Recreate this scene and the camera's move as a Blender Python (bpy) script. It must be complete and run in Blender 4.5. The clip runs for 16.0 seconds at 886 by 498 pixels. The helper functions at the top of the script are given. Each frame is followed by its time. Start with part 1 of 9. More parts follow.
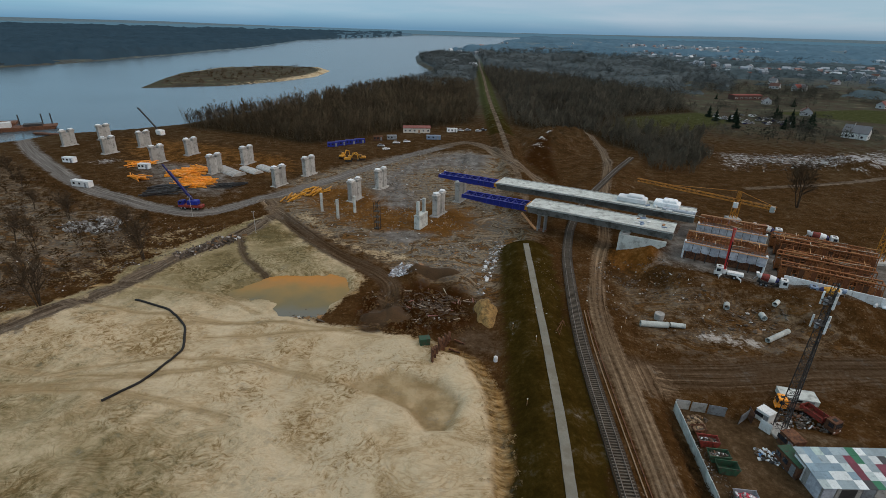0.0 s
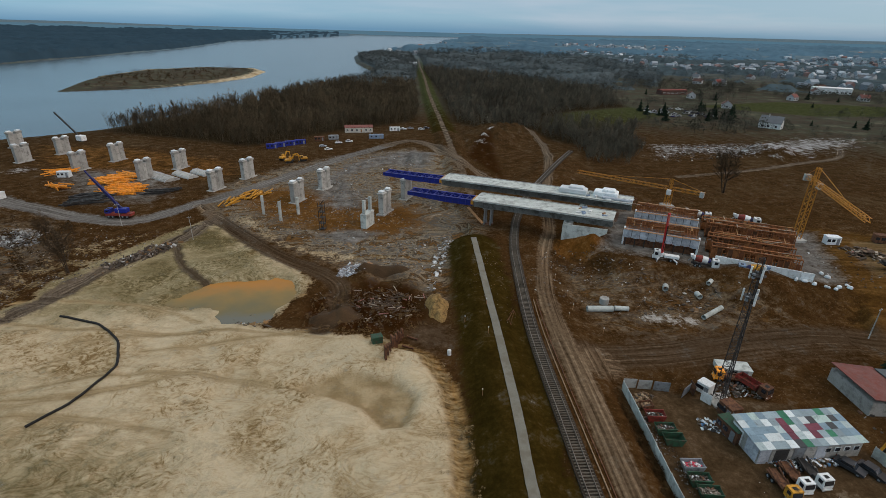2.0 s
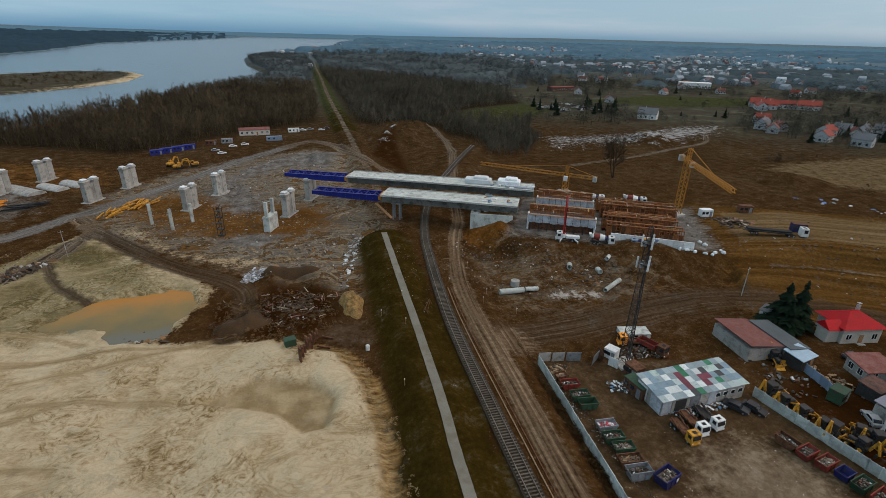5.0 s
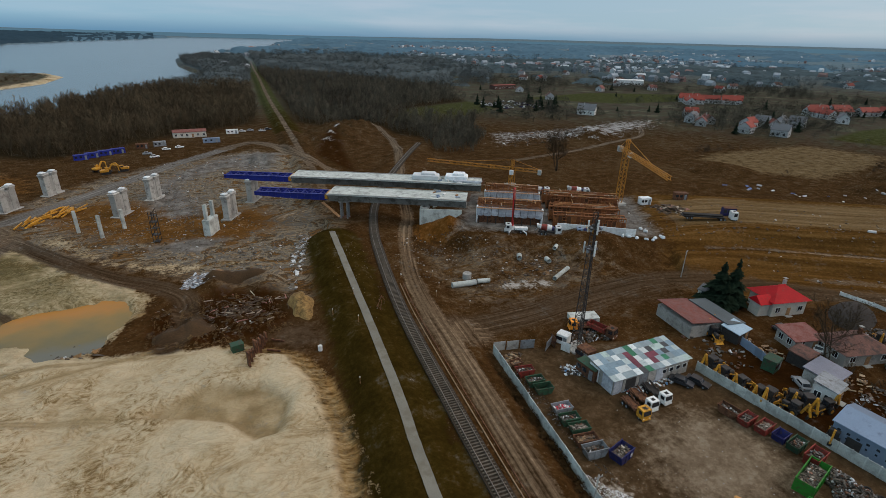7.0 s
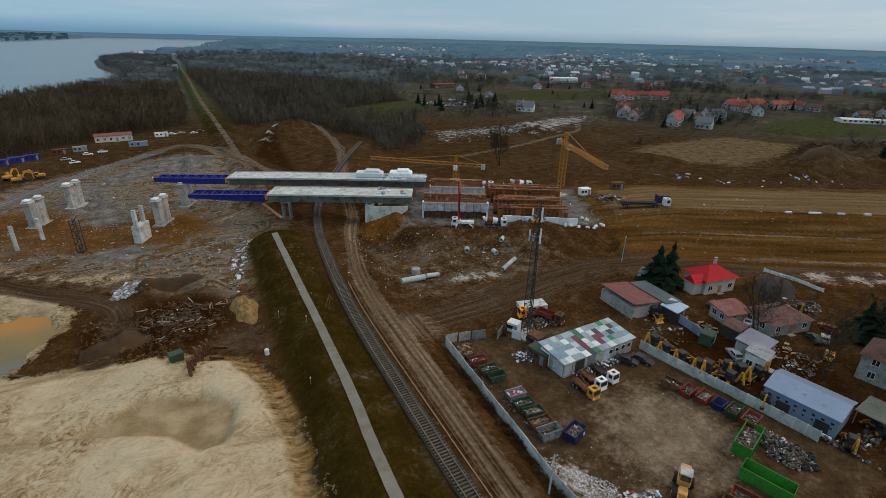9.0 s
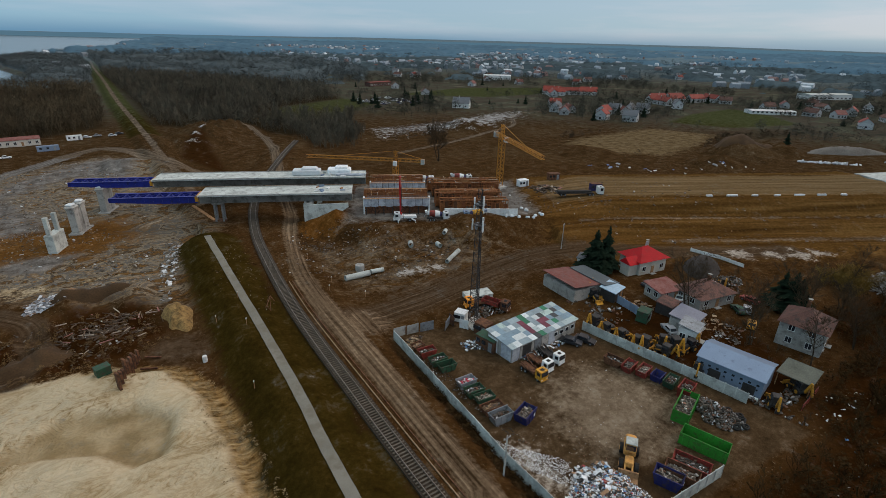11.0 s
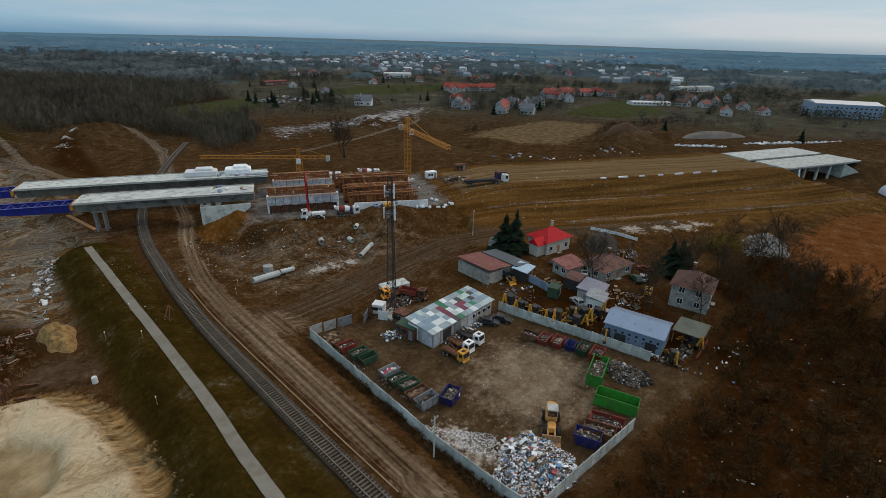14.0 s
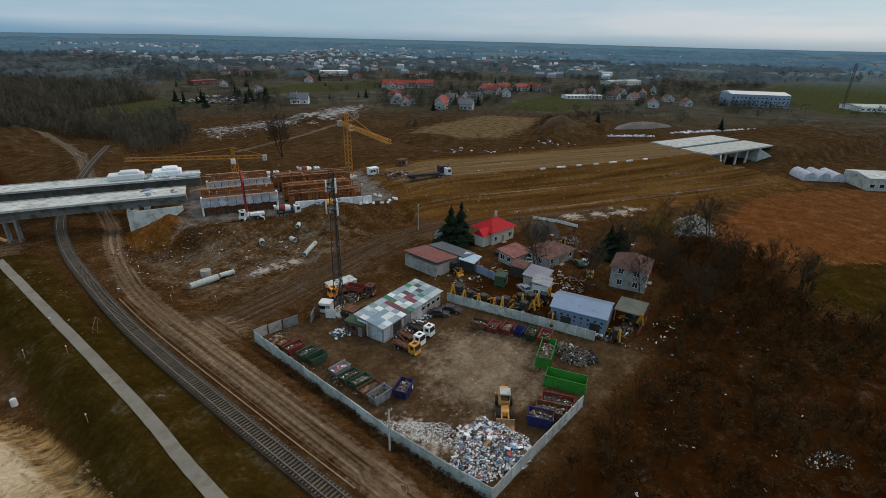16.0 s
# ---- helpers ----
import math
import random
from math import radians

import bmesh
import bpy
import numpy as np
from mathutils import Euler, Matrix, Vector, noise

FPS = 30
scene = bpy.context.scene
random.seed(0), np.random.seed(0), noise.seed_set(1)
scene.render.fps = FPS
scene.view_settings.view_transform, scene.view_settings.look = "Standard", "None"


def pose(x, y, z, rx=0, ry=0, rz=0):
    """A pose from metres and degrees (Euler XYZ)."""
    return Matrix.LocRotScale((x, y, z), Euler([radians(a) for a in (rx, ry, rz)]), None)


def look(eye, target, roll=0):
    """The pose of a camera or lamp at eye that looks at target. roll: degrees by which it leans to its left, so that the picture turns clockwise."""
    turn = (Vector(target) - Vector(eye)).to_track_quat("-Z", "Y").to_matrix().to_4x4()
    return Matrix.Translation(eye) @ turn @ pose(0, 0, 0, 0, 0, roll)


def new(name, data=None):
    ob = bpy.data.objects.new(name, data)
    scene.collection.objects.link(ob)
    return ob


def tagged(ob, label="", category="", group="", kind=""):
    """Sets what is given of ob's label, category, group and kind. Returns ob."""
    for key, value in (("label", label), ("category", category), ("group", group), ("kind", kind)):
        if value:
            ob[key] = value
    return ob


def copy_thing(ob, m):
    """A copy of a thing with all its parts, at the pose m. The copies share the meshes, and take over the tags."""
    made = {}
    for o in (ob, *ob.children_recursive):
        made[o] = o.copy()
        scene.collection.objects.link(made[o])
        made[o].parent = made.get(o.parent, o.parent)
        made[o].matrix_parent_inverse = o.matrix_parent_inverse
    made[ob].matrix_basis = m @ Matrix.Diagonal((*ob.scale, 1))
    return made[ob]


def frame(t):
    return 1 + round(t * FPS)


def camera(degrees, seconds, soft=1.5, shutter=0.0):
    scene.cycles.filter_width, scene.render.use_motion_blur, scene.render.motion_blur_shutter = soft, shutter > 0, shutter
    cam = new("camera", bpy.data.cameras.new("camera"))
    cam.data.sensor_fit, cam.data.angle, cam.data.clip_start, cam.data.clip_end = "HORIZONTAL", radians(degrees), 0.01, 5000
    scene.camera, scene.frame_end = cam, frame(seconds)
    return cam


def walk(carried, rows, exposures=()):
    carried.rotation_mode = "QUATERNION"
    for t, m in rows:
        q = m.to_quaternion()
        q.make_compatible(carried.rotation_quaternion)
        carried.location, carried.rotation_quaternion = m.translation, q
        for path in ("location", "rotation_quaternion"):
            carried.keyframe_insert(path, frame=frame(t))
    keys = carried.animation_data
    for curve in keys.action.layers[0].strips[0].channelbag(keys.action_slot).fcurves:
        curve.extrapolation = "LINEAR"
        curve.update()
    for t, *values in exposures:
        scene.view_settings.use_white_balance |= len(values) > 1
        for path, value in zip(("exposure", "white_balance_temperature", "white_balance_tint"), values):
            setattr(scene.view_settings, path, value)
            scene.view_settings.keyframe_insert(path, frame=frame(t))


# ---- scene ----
# the camera: a drone that turns on the spot while it sinks
cam = camera(83.64, 16.0, 0.5)
PATH = [
    (0.0, 0.00, -0.00, 64.00, 0.00, -23.93, 1.57),
    (0.5, 0.01, 0.05, 63.71, -1.55, -23.90, 1.50),
    (1.0, 0.03, 0.09, 63.41, -3.13, -23.87, 1.45),
    (1.5, 0.01, 0.13, 63.08, -4.74, -23.82, 1.43),
    (2.0, 0.05, 0.14, 62.72, -6.49, -23.76, 1.44),
    (2.5, 0.08, 0.12, 62.32, -8.33, -23.68, 1.45),
    (3.0, 0.13, 0.08, 61.90, -10.26, -23.59, 1.47),
    (3.5, 0.13, 0.04, 61.46, -12.19, -23.50, 1.48),
    (4.0, 0.15, -0.00, 61.01, -14.14, -23.41, 1.49),
    (6.5, 0.07, 0.17, 58.89, -22.22, -23.12, 1.54),
    (7.0, 0.10, 0.21, 58.50, -23.83, -23.07, 1.51),
    (7.5, 0.12, 0.23, 58.12, -25.46, -23.01, 1.49),
    (8.0, 0.16, 0.23, 57.74, -27.12, -22.96, 1.48),
    (8.5, 0.15, 0.25, 57.35, -28.75, -22.91, 1.47),
    (11.0, -0.01, 0.33, 55.36, -37.52, -22.80, 1.50),
    (11.5, 0.03, 0.28, 54.96, -39.49, -22.78, 1.50),
    (12.0, 0.07, 0.22, 54.55, -41.47, -22.75, 1.51),
    (12.5, 0.05, 0.21, 54.14, -43.31, -22.71, 1.53),
    (13.0, -0.03, 0.26, 53.74, -45.04, -22.67, 1.54),
    (13.5, -0.12, 0.32, 53.34, -46.69, -22.62, 1.55),
    (14.0, -0.15, 0.33, 52.97, -48.39, -22.58, 1.54),
    (14.5, -0.16, 0.31, 52.63, -50.11, -22.55, 1.51),
    (15.0, -0.14, 0.26, 52.33, -51.82, -22.55, 1.45),
    (15.5, -0.15, 0.24, 52.06, -53.46, -22.59, 1.37),
    (16.0, -0.15, 0.22, 51.80, -55.08, -22.67, 1.28),
]


def aim(x, y, z, yaw, pitch, roll):
    """Camera pose: heading left of +y, tilt up, and the lean to the left."""
    return pose(x, y, z, 90 + pitch, 0, yaw) @ pose(0, 0, 0, 0, 0, roll)


walk(cam, [(t, aim(*row)) for t, *row in PATH], ((0.0, 0.0), (16.0, 0.0)))

# ---- light: a dull overcast evening ----
world = bpy.data.worlds.new("world")
scene.world = world
world.use_nodes = True
wn, wl = world.node_tree.nodes, world.node_tree.links
wn.clear()


def wnode(kind, **inputs):
    n = wn.new(kind)
    for k, v in inputs.items():
        n.inputs[k].default_value = v
    return n


SUN_AZ, SUN_EL = radians(115), radians(35)   # azimuth clockwise from +y
sky = wn.new("ShaderNodeTexSky")
sky.sky_type = "NISHITA"
sky.sun_disc, sky.sun_elevation, sky.sun_rotation = False, SUN_EL, SUN_AZ
geo = wn.new("ShaderNodeTexCoord")
sep = wn.new("ShaderNodeSeparateXYZ")
wl.new(geo.outputs["Generated"], sep.inputs[0])
ramp = wn.new("ShaderNodeValToRGB")
ramp.color_ramp.elements[0].position, ramp.color_ramp.elements[0].color = 0.0, (0.115, 0.25, 0.36, 1)
ramp.color_ramp.elements[1].position, ramp.color_ramp.elements[1].color = 1.0, (1.00, 0.925, 0.81, 1)
for at, c in ((0.022, (0.262, 0.405, 0.485)), (0.09, (0.285, 0.400, 0.480)), (0.30, (0.58, 0.59, 0.575))):
    e = ramp.color_ramp.elements.new(at)
    e.color = (*c, 1)
wl.new(sep.outputs["Z"], ramp.inputs[0])
# cloud streaks, with a faint pink tinge
mp = wn.new("ShaderNodeMapping")
mp.inputs["Scale"].default_value = (1.0, 1.0, 11.0)
wl.new(geo.outputs["Generated"], mp.inputs[0])
east = wn.new("ShaderNodeValToRGB")
east.color_ramp.elements[0].position, east.color_ramp.elements[0].color = 0.15, (0.60, 0.88, 1.06, 1)
east.color_ramp.elements[1].position, east.color_ramp.elements[1].color = 0.95, (1.22, 1.06, 1.06, 1)
e0 = wn.new("ShaderNodeMapRange")
e0.inputs["From Min"].default_value = -1.0
wl.new(sep.outputs["X"], e0.inputs["Value"])
wl.new(e0.outputs[0], east.inputs[0])
cl = wnode("ShaderNodeTexNoise", Scale=2.2, Detail=5.0, Roughness=0.55)
wl.new(mp.outputs[0], cl.inputs["Vector"])
cr = wn.new("ShaderNodeValToRGB")
cr.color_ramp.elements[0].position, cr.color_ramp.elements[0].color = 0.42, (0.88, 0.96, 1.0, 1)
cr.color_ramp.elements[1].position, cr.color_ramp.elements[1].color = 0.62, (1.24, 1.08, 1.07, 1)
wl.new(cl.outputs["Fac"], cr.inputs[0])
mul = wn.new("ShaderNodeMix")
mul.data_type, mul.blend_type = "RGBA", "MULTIPLY"
mul.inputs["Factor"].default_value = 1.0
wl.new(ramp.outputs[0], mul.inputs["A"])
wl.new(cr.outputs[0], mul.inputs["B"])
bg1 = wnode("ShaderNodeBackground", Strength=0.02)
wl.new(sky.outputs[0], bg1.inputs[0])
bg2 = wnode("ShaderNodeBackground", Strength=1.0)
mul2 = wn.new("ShaderNodeMix")
mul2.data_type, mul2.blend_type = "RGBA", "MULTIPLY"
mul2.inputs["Factor"].default_value = 1.0
wl.new(mul.outputs["Result"], mul2.inputs["A"])
wl.new(east.outputs[0], mul2.inputs["B"])
wl.new(mul2.outputs["Result"], bg2.inputs[0])
add = wn.new("ShaderNodeAddShader")
wl.new(bg1.outputs[0], add.inputs[0])
wl.new(bg2.outputs[0], add.inputs[1])
wo = wn.new("ShaderNodeOutputWorld")
wl.new(add.outputs[0], wo.inputs[0])

sun = new("sun", bpy.data.lights.new("sun", "SUN"))
sun.data.energy, sun.data.angle, sun.data.color = 0.75, radians(25), (1.0, 0.90, 0.76)
sun.matrix_world = look((math.sin(SUN_AZ) * 100, math.cos(SUN_AZ) * 100, 100 * math.tan(SUN_EL)), (0, 0, 0))

# ---- small mesh tools ----
R = random.Random(7)


class MB:
    """Collects vertices and faces of one mesh."""

    def __init__(self):
        self.v, self.f = [], []

    def add(self, vs, fs):
        o = len(self.v)
        self.v += vs
        self.f += [tuple(i + o for i in f) for f in fs]
        return self

    def box(self, x, y, z, sx, sy, sz, rz=0.0, bev=0.0, top=1.0):
        """A box standing on z with its centre at x, y; bev chamfers it; top narrows its upper end."""
        c, s = math.cos(rz), math.sin(rz)
        hx, hy = sx / 2, sy / 2
        if bev:
            b = min(bev, hx * 0.45, hy * 0.45, sz * 0.45)
            rings = [(z, b), (z + b, 0), (z + sz - b, 0), (z + sz, b)]
            vs, fs = [], []
            for zz, i in rings:
                k = 1 + (top - 1) * (zz - z) / sz
                for px, py in ((-hx + b + i * 0.7, -hy + i), (hx - b - i * 0.7, -hy + i), (hx - i, -hy + b + i * .7), (hx - i, hy - b - i * .7),
                               (hx - b - i * .7, hy - i), (-hx + b + i * .7, hy - i), (-hx + i, hy - b - i * .7), (-hx + i, -hy + b + i * .7)):
                    px, py = px * k, py * k
                    vs.append((x + px * c - py * s, y + px * s + py * c, zz))
            for k in range(3):
                for i in range(8):
                    j = (i + 1) % 8
                    fs.append((k * 8 + i, k * 8 + j, k * 8 + 8 + j, k * 8 + 8 + i))
            fs += [tuple(range(7, -1, -1)), tuple(range(24, 32))]
            return self.add(vs, fs)
        vs = []
        for zz, k in ((z, 1.0), (z + sz, top)):
            for px, py in ((-hx, -hy), (hx, -hy), (hx, hy), (-hx, hy)):
                px, py = px * k, py * k
                vs.append((x + px * c - py * s, y + px * s + py * c, zz))
        return self.add(vs, [(3, 2, 1, 0), (4, 5, 6, 7), (0, 1, 5, 4), (1, 2, 6, 5), (2, 3, 7, 6), (3, 0, 4, 7)])

    def cyl(self, p, q, r, r2=None, n=8, cap=True):
        """A round bar from p to q."""
        p, q = Vector(p), Vector(q)
        r2 = r if r2 is None else r2
        w = (q - p).normalized()
        a = w.orthogonal().normalized()
        b = w.cross(a)
        vs = []
        for o, rr in ((p, r), (q, r2)):
            for i in range(n):
                t = 2 * math.pi * i / n
                vs.append(tuple(o + a * (rr * math.cos(t)) + b * (rr * math.sin(t))))
        fs = [(i, (i + 1) % n, n + (i + 1) % n, n + i) for i in range(n)]
        if cap:
            fs += [tuple(range(n - 1, -1, -1)), tuple(range(n, 2 * n))]
        return self.add(vs, fs)

    def bar(self, p, q, w=0.1, h=None):
        """A square bar from p to q."""
        p, q = Vector(p), Vector(q)
        h = w if h is None else h
        d = (q - p).normalized()
        a = d.cross(Vector((0, 0, 1)))
        a = a.normalized() if a.length > 1e-4 else Vector((1, 0, 0))
        b = a.cross(d)
        vs = [tuple(o + a * (sx * w / 2) + b * (sy * h / 2)) for o in (p, q) for sx, sy in ((-1, -1), (1, -1), (1, 1), (-1, 1))]
        return self.add(vs, [(0, 3, 2, 1), (4, 5, 6, 7), (0, 1, 5, 4), (1, 2, 6, 5), (2, 3, 7, 6), (3, 0, 4, 7)])

    def prism(self, poly, lo, hi, axis="z"):
        """A polygon drawn out from lo to hi along an axis. For y the polygon is in x, z; for x in y, z."""
        n = len(poly)

        def at(a, b, t):
            return (a, b, t) if axis == "z" else (a, t, b) if axis == "y" else (t, a, b)
        vs = [at(a, b, lo) for a, b in poly] + [at(a, b, hi) for a, b in poly]
        fs = [(i, (i + 1) % n, n + (i + 1) % n, n + i) for i in range(n)] + [tuple(range(n - 1, -1, -1)), tuple(range(n, 2 * n))]
        return self.add(vs, fs)

    def torus(self, c, r, rr, axis="y", n=14, m=6):
        vs, fs = [], []
        for i in range(n):
            t = 2 * math.pi * i / n
            for j in range(m):
                u = 2 * math.pi * j / m
                a, b, k = (r + rr * math.cos(u)) * math.cos(t), (r + rr * math.cos(u)) * math.sin(t), rr * math.sin(u)
                d = (a, k, b) if axis == "y" else (k, a, b)
                vs.append((c[0] + d[0], c[1] + d[1], c[2] + d[2]))
                fs.append((i * m + j, ((i + 1) % n) * m + j, ((i + 1) % n) * m + (j + 1) % m, i * m + (j + 1) % m))
        return self.add(vs, fs)

    def mesh(self, name, material, smooth=False):
        me = bpy.data.meshes.new(name)
        me.from_pydata(self.v, [], self.f)
        bm = bmesh.new()
        bm.from_mesh(me)
        bmesh.ops.recalc_face_normals(bm, faces=bm.faces)
        bm.to_mesh(me)
        bm.free()
        me.materials.append(material)
        if smooth:
            me.polygons.foreach_set("use_smooth", [True] * len(me.polygons))
        return me


def part(name, mb, material, parent, label="", smooth=False):
    """One mesh as a part under a thing."""
    ob = new(name, mb.mesh(name, material, smooth) if isinstance(mb, MB) else mb)
    ob.parent = parent
    return tagged(ob, label)


def thing(name, m, label, category, group="", kind=""):
    """An empty at the thing's base, to carry its parts."""
    ob = new(name)
    ob.empty_display_size = 0.3
    ob.matrix_world = m
    return tagged(ob, label, category, group, kind)


def solid(name, mb, material, label, category="", group="", kind="", smooth=False, m=None):
    """A thing that is one mesh."""
    ob = new(name, mb.mesh(name, material, smooth) if isinstance(mb, MB) else mb)
    if m is not None:
        ob.matrix_world = m
    return tagged(ob, label, category, group, kind)


def fast_mesh(name, verts, faces, material, smooth=False):
    """A large mesh of triangles or quads from arrays."""
    me = bpy.data.meshes.new(name)
    verts, faces = np.asarray(verts, np.float32), np.asarray(faces, np.int32)
    k = faces.shape[1]
    me.vertices.add(len(verts))
    me.vertices.foreach_set("co", verts.ravel())
    me.loops.add(faces.size)
    me.loops.foreach_set("vertex_index", faces.ravel())
    me.polygons.add(len(faces))
    me.polygons.foreach_set("loop_start", np.arange(0, faces.size, k, dtype=np.int32))
    me.polygons.foreach_set("loop_total", np.full(len(faces), k, np.int32))
    me.polygons.foreach_set("use_smooth", np.full(len(faces), smooth))
    me.update(calc_edges=True)
    me.materials.append(material)
    return me


# ---- materials ----
def mat(name, base, rough=0.7, metal=0.0, var=0.25, scale=1.5, fine=14.0, bump=0.15, dirt=None, amount=0.4, per="object", spec=0.25):
    """A worn surface: a base colour that varies at two scales, stains of another colour, fine relief."""
    m = bpy.data.materials.new(name)
    m.use_nodes = True
    n, l = m.node_tree.nodes, m.node_tree.links
    b = n["Principled BSDF"]
    b.inputs["Roughness"].default_value = rough
    b.inputs["Metallic"].default_value = metal
    b.inputs["Specular IOR Level"].default_value = spec
    co = n.new("ShaderNodeNewGeometry")
    big = n.new("ShaderNodeTexNoise")
    big.inputs["Scale"].default_value, big.inputs["Detail"].default_value = scale * 0.35, 4
    small = n.new("ShaderNodeTexNoise")
    small.inputs["Scale"].default_value, small.inputs["Detail"].default_value = fine * 0.3, 5
    for t in (big, small):
        l.new(co.outputs["Position"], t.inputs["Vector"])
    mixv = n.new("ShaderNodeMath")
    mixv.operation = "ADD"
    l.new(big.outputs["Fac"], mixv.inputs[0])
    l.new(small.outputs["Fac"], mixv.inputs[1])
    mr = n.new("ShaderNodeMapRange")
    mr.inputs["From Min"].default_value, mr.inputs["From Max"].default_value = 0.7, 1.3
    mr.inputs["To Min"].default_value, mr.inputs["To Max"].default_value = 1 - var, 1 + var
    l.new(mixv.outputs[0], mr.inputs["Value"])
    hsv = n.new("ShaderNodeHueSaturation")
    hsv.inputs["Color"].default_value = (*base, 1)
    val = mr.outputs[0]
    if per:
        rnd = n.new("ShaderNodeObjectInfo") if per == "object" else co
        rr = n.new("ShaderNodeMapRange")
        rr.inputs["To Min"].default_value, rr.inputs["To Max"].default_value = 0.82, 1.16
        l.new(rnd.outputs["Random" if per == "object" else "Random Per Island"], rr.inputs["Value"])
        mm = n.new("ShaderNodeMath")
        mm.operation = "MULTIPLY"
        l.new(val, mm.inputs[0])
        l.new(rr.outputs[0], mm.inputs[1])
        val = mm.outputs[0]
    l.new(val, hsv.inputs["Value"])
    col = hsv.outputs[0]
    if dirt:
        st = n.new("ShaderNodeTexNoise")
        st.inputs["Scale"].default_value, st.inputs["Detail"].default_value, st.inputs["Roughness"].default_value = scale * 0.8, 6, 0.65
        l.new(co.outputs["Position"], st.inputs["Vector"])
        sr = n.new("ShaderNodeMapRange")
        sr.inputs["From Min"].default_value, sr.inputs["From Max"].default_value = 0.62 - amount * 0.3, 0.78 - amount * 0.3
        l.new(st.outputs["Fac"], sr.inputs["Value"])
        mx = n.new("ShaderNodeMix")
        mx.data_type = "RGBA"
        mx.inputs["B"].default_value = (*dirt, 1)
        l.new(sr.outputs[0], mx.inputs["Factor"])
        l.new(col, mx.inputs["A"])
        col = mx.outputs["Result"]
    l.new(col, b.inputs["Base Color"])
    if bump:
        bp = n.new("ShaderNodeBump")
        bp.inputs["Strength"].default_value, bp.inputs["Distance"].default_value = bump, 0.1
        l.new(small.outputs["Fac"], bp.inputs["Height"])
        l.new(bp.outputs[0], b.inputs["Normal"])
    return m


def palette_mat(name, colours, rough=0.8, var=0.3):
    """Loose bits in several colours: each island of the mesh takes one."""
    m = bpy.data.materials.new(name)
    m.use_nodes = True
    n, l = m.node_tree.nodes, m.node_tree.links
    b = n["Principled BSDF"]
    b.inputs["Roughness"].default_value = rough
    g = n.new("ShaderNodeNewGeometry")
    r = n.new("ShaderNodeValToRGB")
    r.color_ramp.interpolation = "CONSTANT"
    total, at = sum(w for w, _ in colours), 0.0
    els = r.color_ramp.elements
    for i, (w, c) in enumerate(colours):
        e = els[i] if i < 2 else els.new(at / total)
        e.position, e.color = at / total, (*c, 1)
        at += w
    l.new(g.outputs["Random Per Island"], r.inputs[0])
    t = n.new("ShaderNodeTexNoise")
    t.inputs["Scale"].default_value, t.inputs["Detail"].default_value = 2.5, 4
    l.new(g.outputs["Position"], t.inputs["Vector"])
    mr = n.new("ShaderNodeMapRange")
    mr.inputs["From Min"].default_value, mr.inputs["From Max"].default_value = 0.3, 0.7
    mr.inputs["To Min"].default_value, mr.inputs["To Max"].default_value = 1 - var, 1 + var
    l.new(t.outputs["Fac"], mr.inputs["Value"])
    h = n.new("ShaderNodeHueSaturation")
    l.new(mr.outputs[0], h.inputs["Value"])
    l.new(r.outputs[0], h.inputs["Color"])
    l.new(h.outputs[0], b.inputs["Base Color"])
    return m


M_CONC = mat("concrete", (0.34, 0.34, 0.32), 0.85, var=0.18, scale=0.8, dirt=(0.17, 0.16, 0.15), amount=0.35)
M_CONC_L = mat("pale_concrete", (0.42, 0.45, 0.43), 0.85, var=0.2, scale=0.7, dirt=(0.27, 0.285, 0.27), amount=0.5)
# darker grey than the deck slab's concrete
M_CONC_D = mat("dark_concrete", (0.17, 0.17, 0.16), 0.8, var=0.25, scale=0.6, dirt=(0.08, 0.08, 0.07), amount=0.5)
M_ASPH = mat("worn_asphalt", (0.215, 0.205, 0.170), 0.9, var=0.22, scale=0.5, fine=30, dirt=(0.145, 0.130, 0.100), amount=0.5)
M_BALLAST = mat("ballast", (0.036, 0.026, 0.017), 0.95, var=0.4, scale=1.5, fine=40, bump=0.6, dirt=(0.05, 0.042, 0.035), amount=0.4)
M_SLEEPER = mat("sleeper_concrete", (0.098, 0.083, 0.065), 0.9, var=0.25, scale=3)
M_RAIL = mat("rail_steel", (0.17, 0.145, 0.125), 0.5, 0.6, var=0.25, scale=3)
M_STEEL = mat("galvanised_steel", (0.30, 0.31, 0.32), 0.5, 0.6, var=0.2, scale=2)
M_DSTEEL = mat("dark_steel", (0.045, 0.043, 0.042), 0.6, 0.4, var=0.3, scale=2)
M_RUST = mat("rusty_steel", (0.14, 0.065, 0.035), 0.85, 0.2, var=0.35, scale=2, dirt=(0.06, 0.03, 0.02), amount=0.5)
M_BLUE = mat("blue_paint", (0.012, 0.022, 0.20), 0.5, 0.0, var=0.2, scale=1.5, dirt=(0.02, 0.02, 0.06), amount=0.25)
M_NAVY = mat("navy_paint", (0.016, 0.02, 0.10), 0.5, var=0.2, scale=2, dirt=(0.06, 0.045, 0.04), amount=0.35)
M_YEL = mat("yellow_paint", (0.52, 0.25, 0.025), 0.5, var=0.2, scale=2, dirt=(0.16, 0.09, 0.03), amount=0.4)
M_ORANGE = mat("orange_paint", (0.82, 0.31, 0.030), 0.6, var=0.25, scale=2, dirt=(0.25, 0.08, 0.02), amount=0.35)
M_CRANE = mat("crane_yellow", (0.42, 0.18, 0.02), 0.55, var=0.2, scale=2, dirt=(0.2, 0.09, 0.02), amount=0.3)
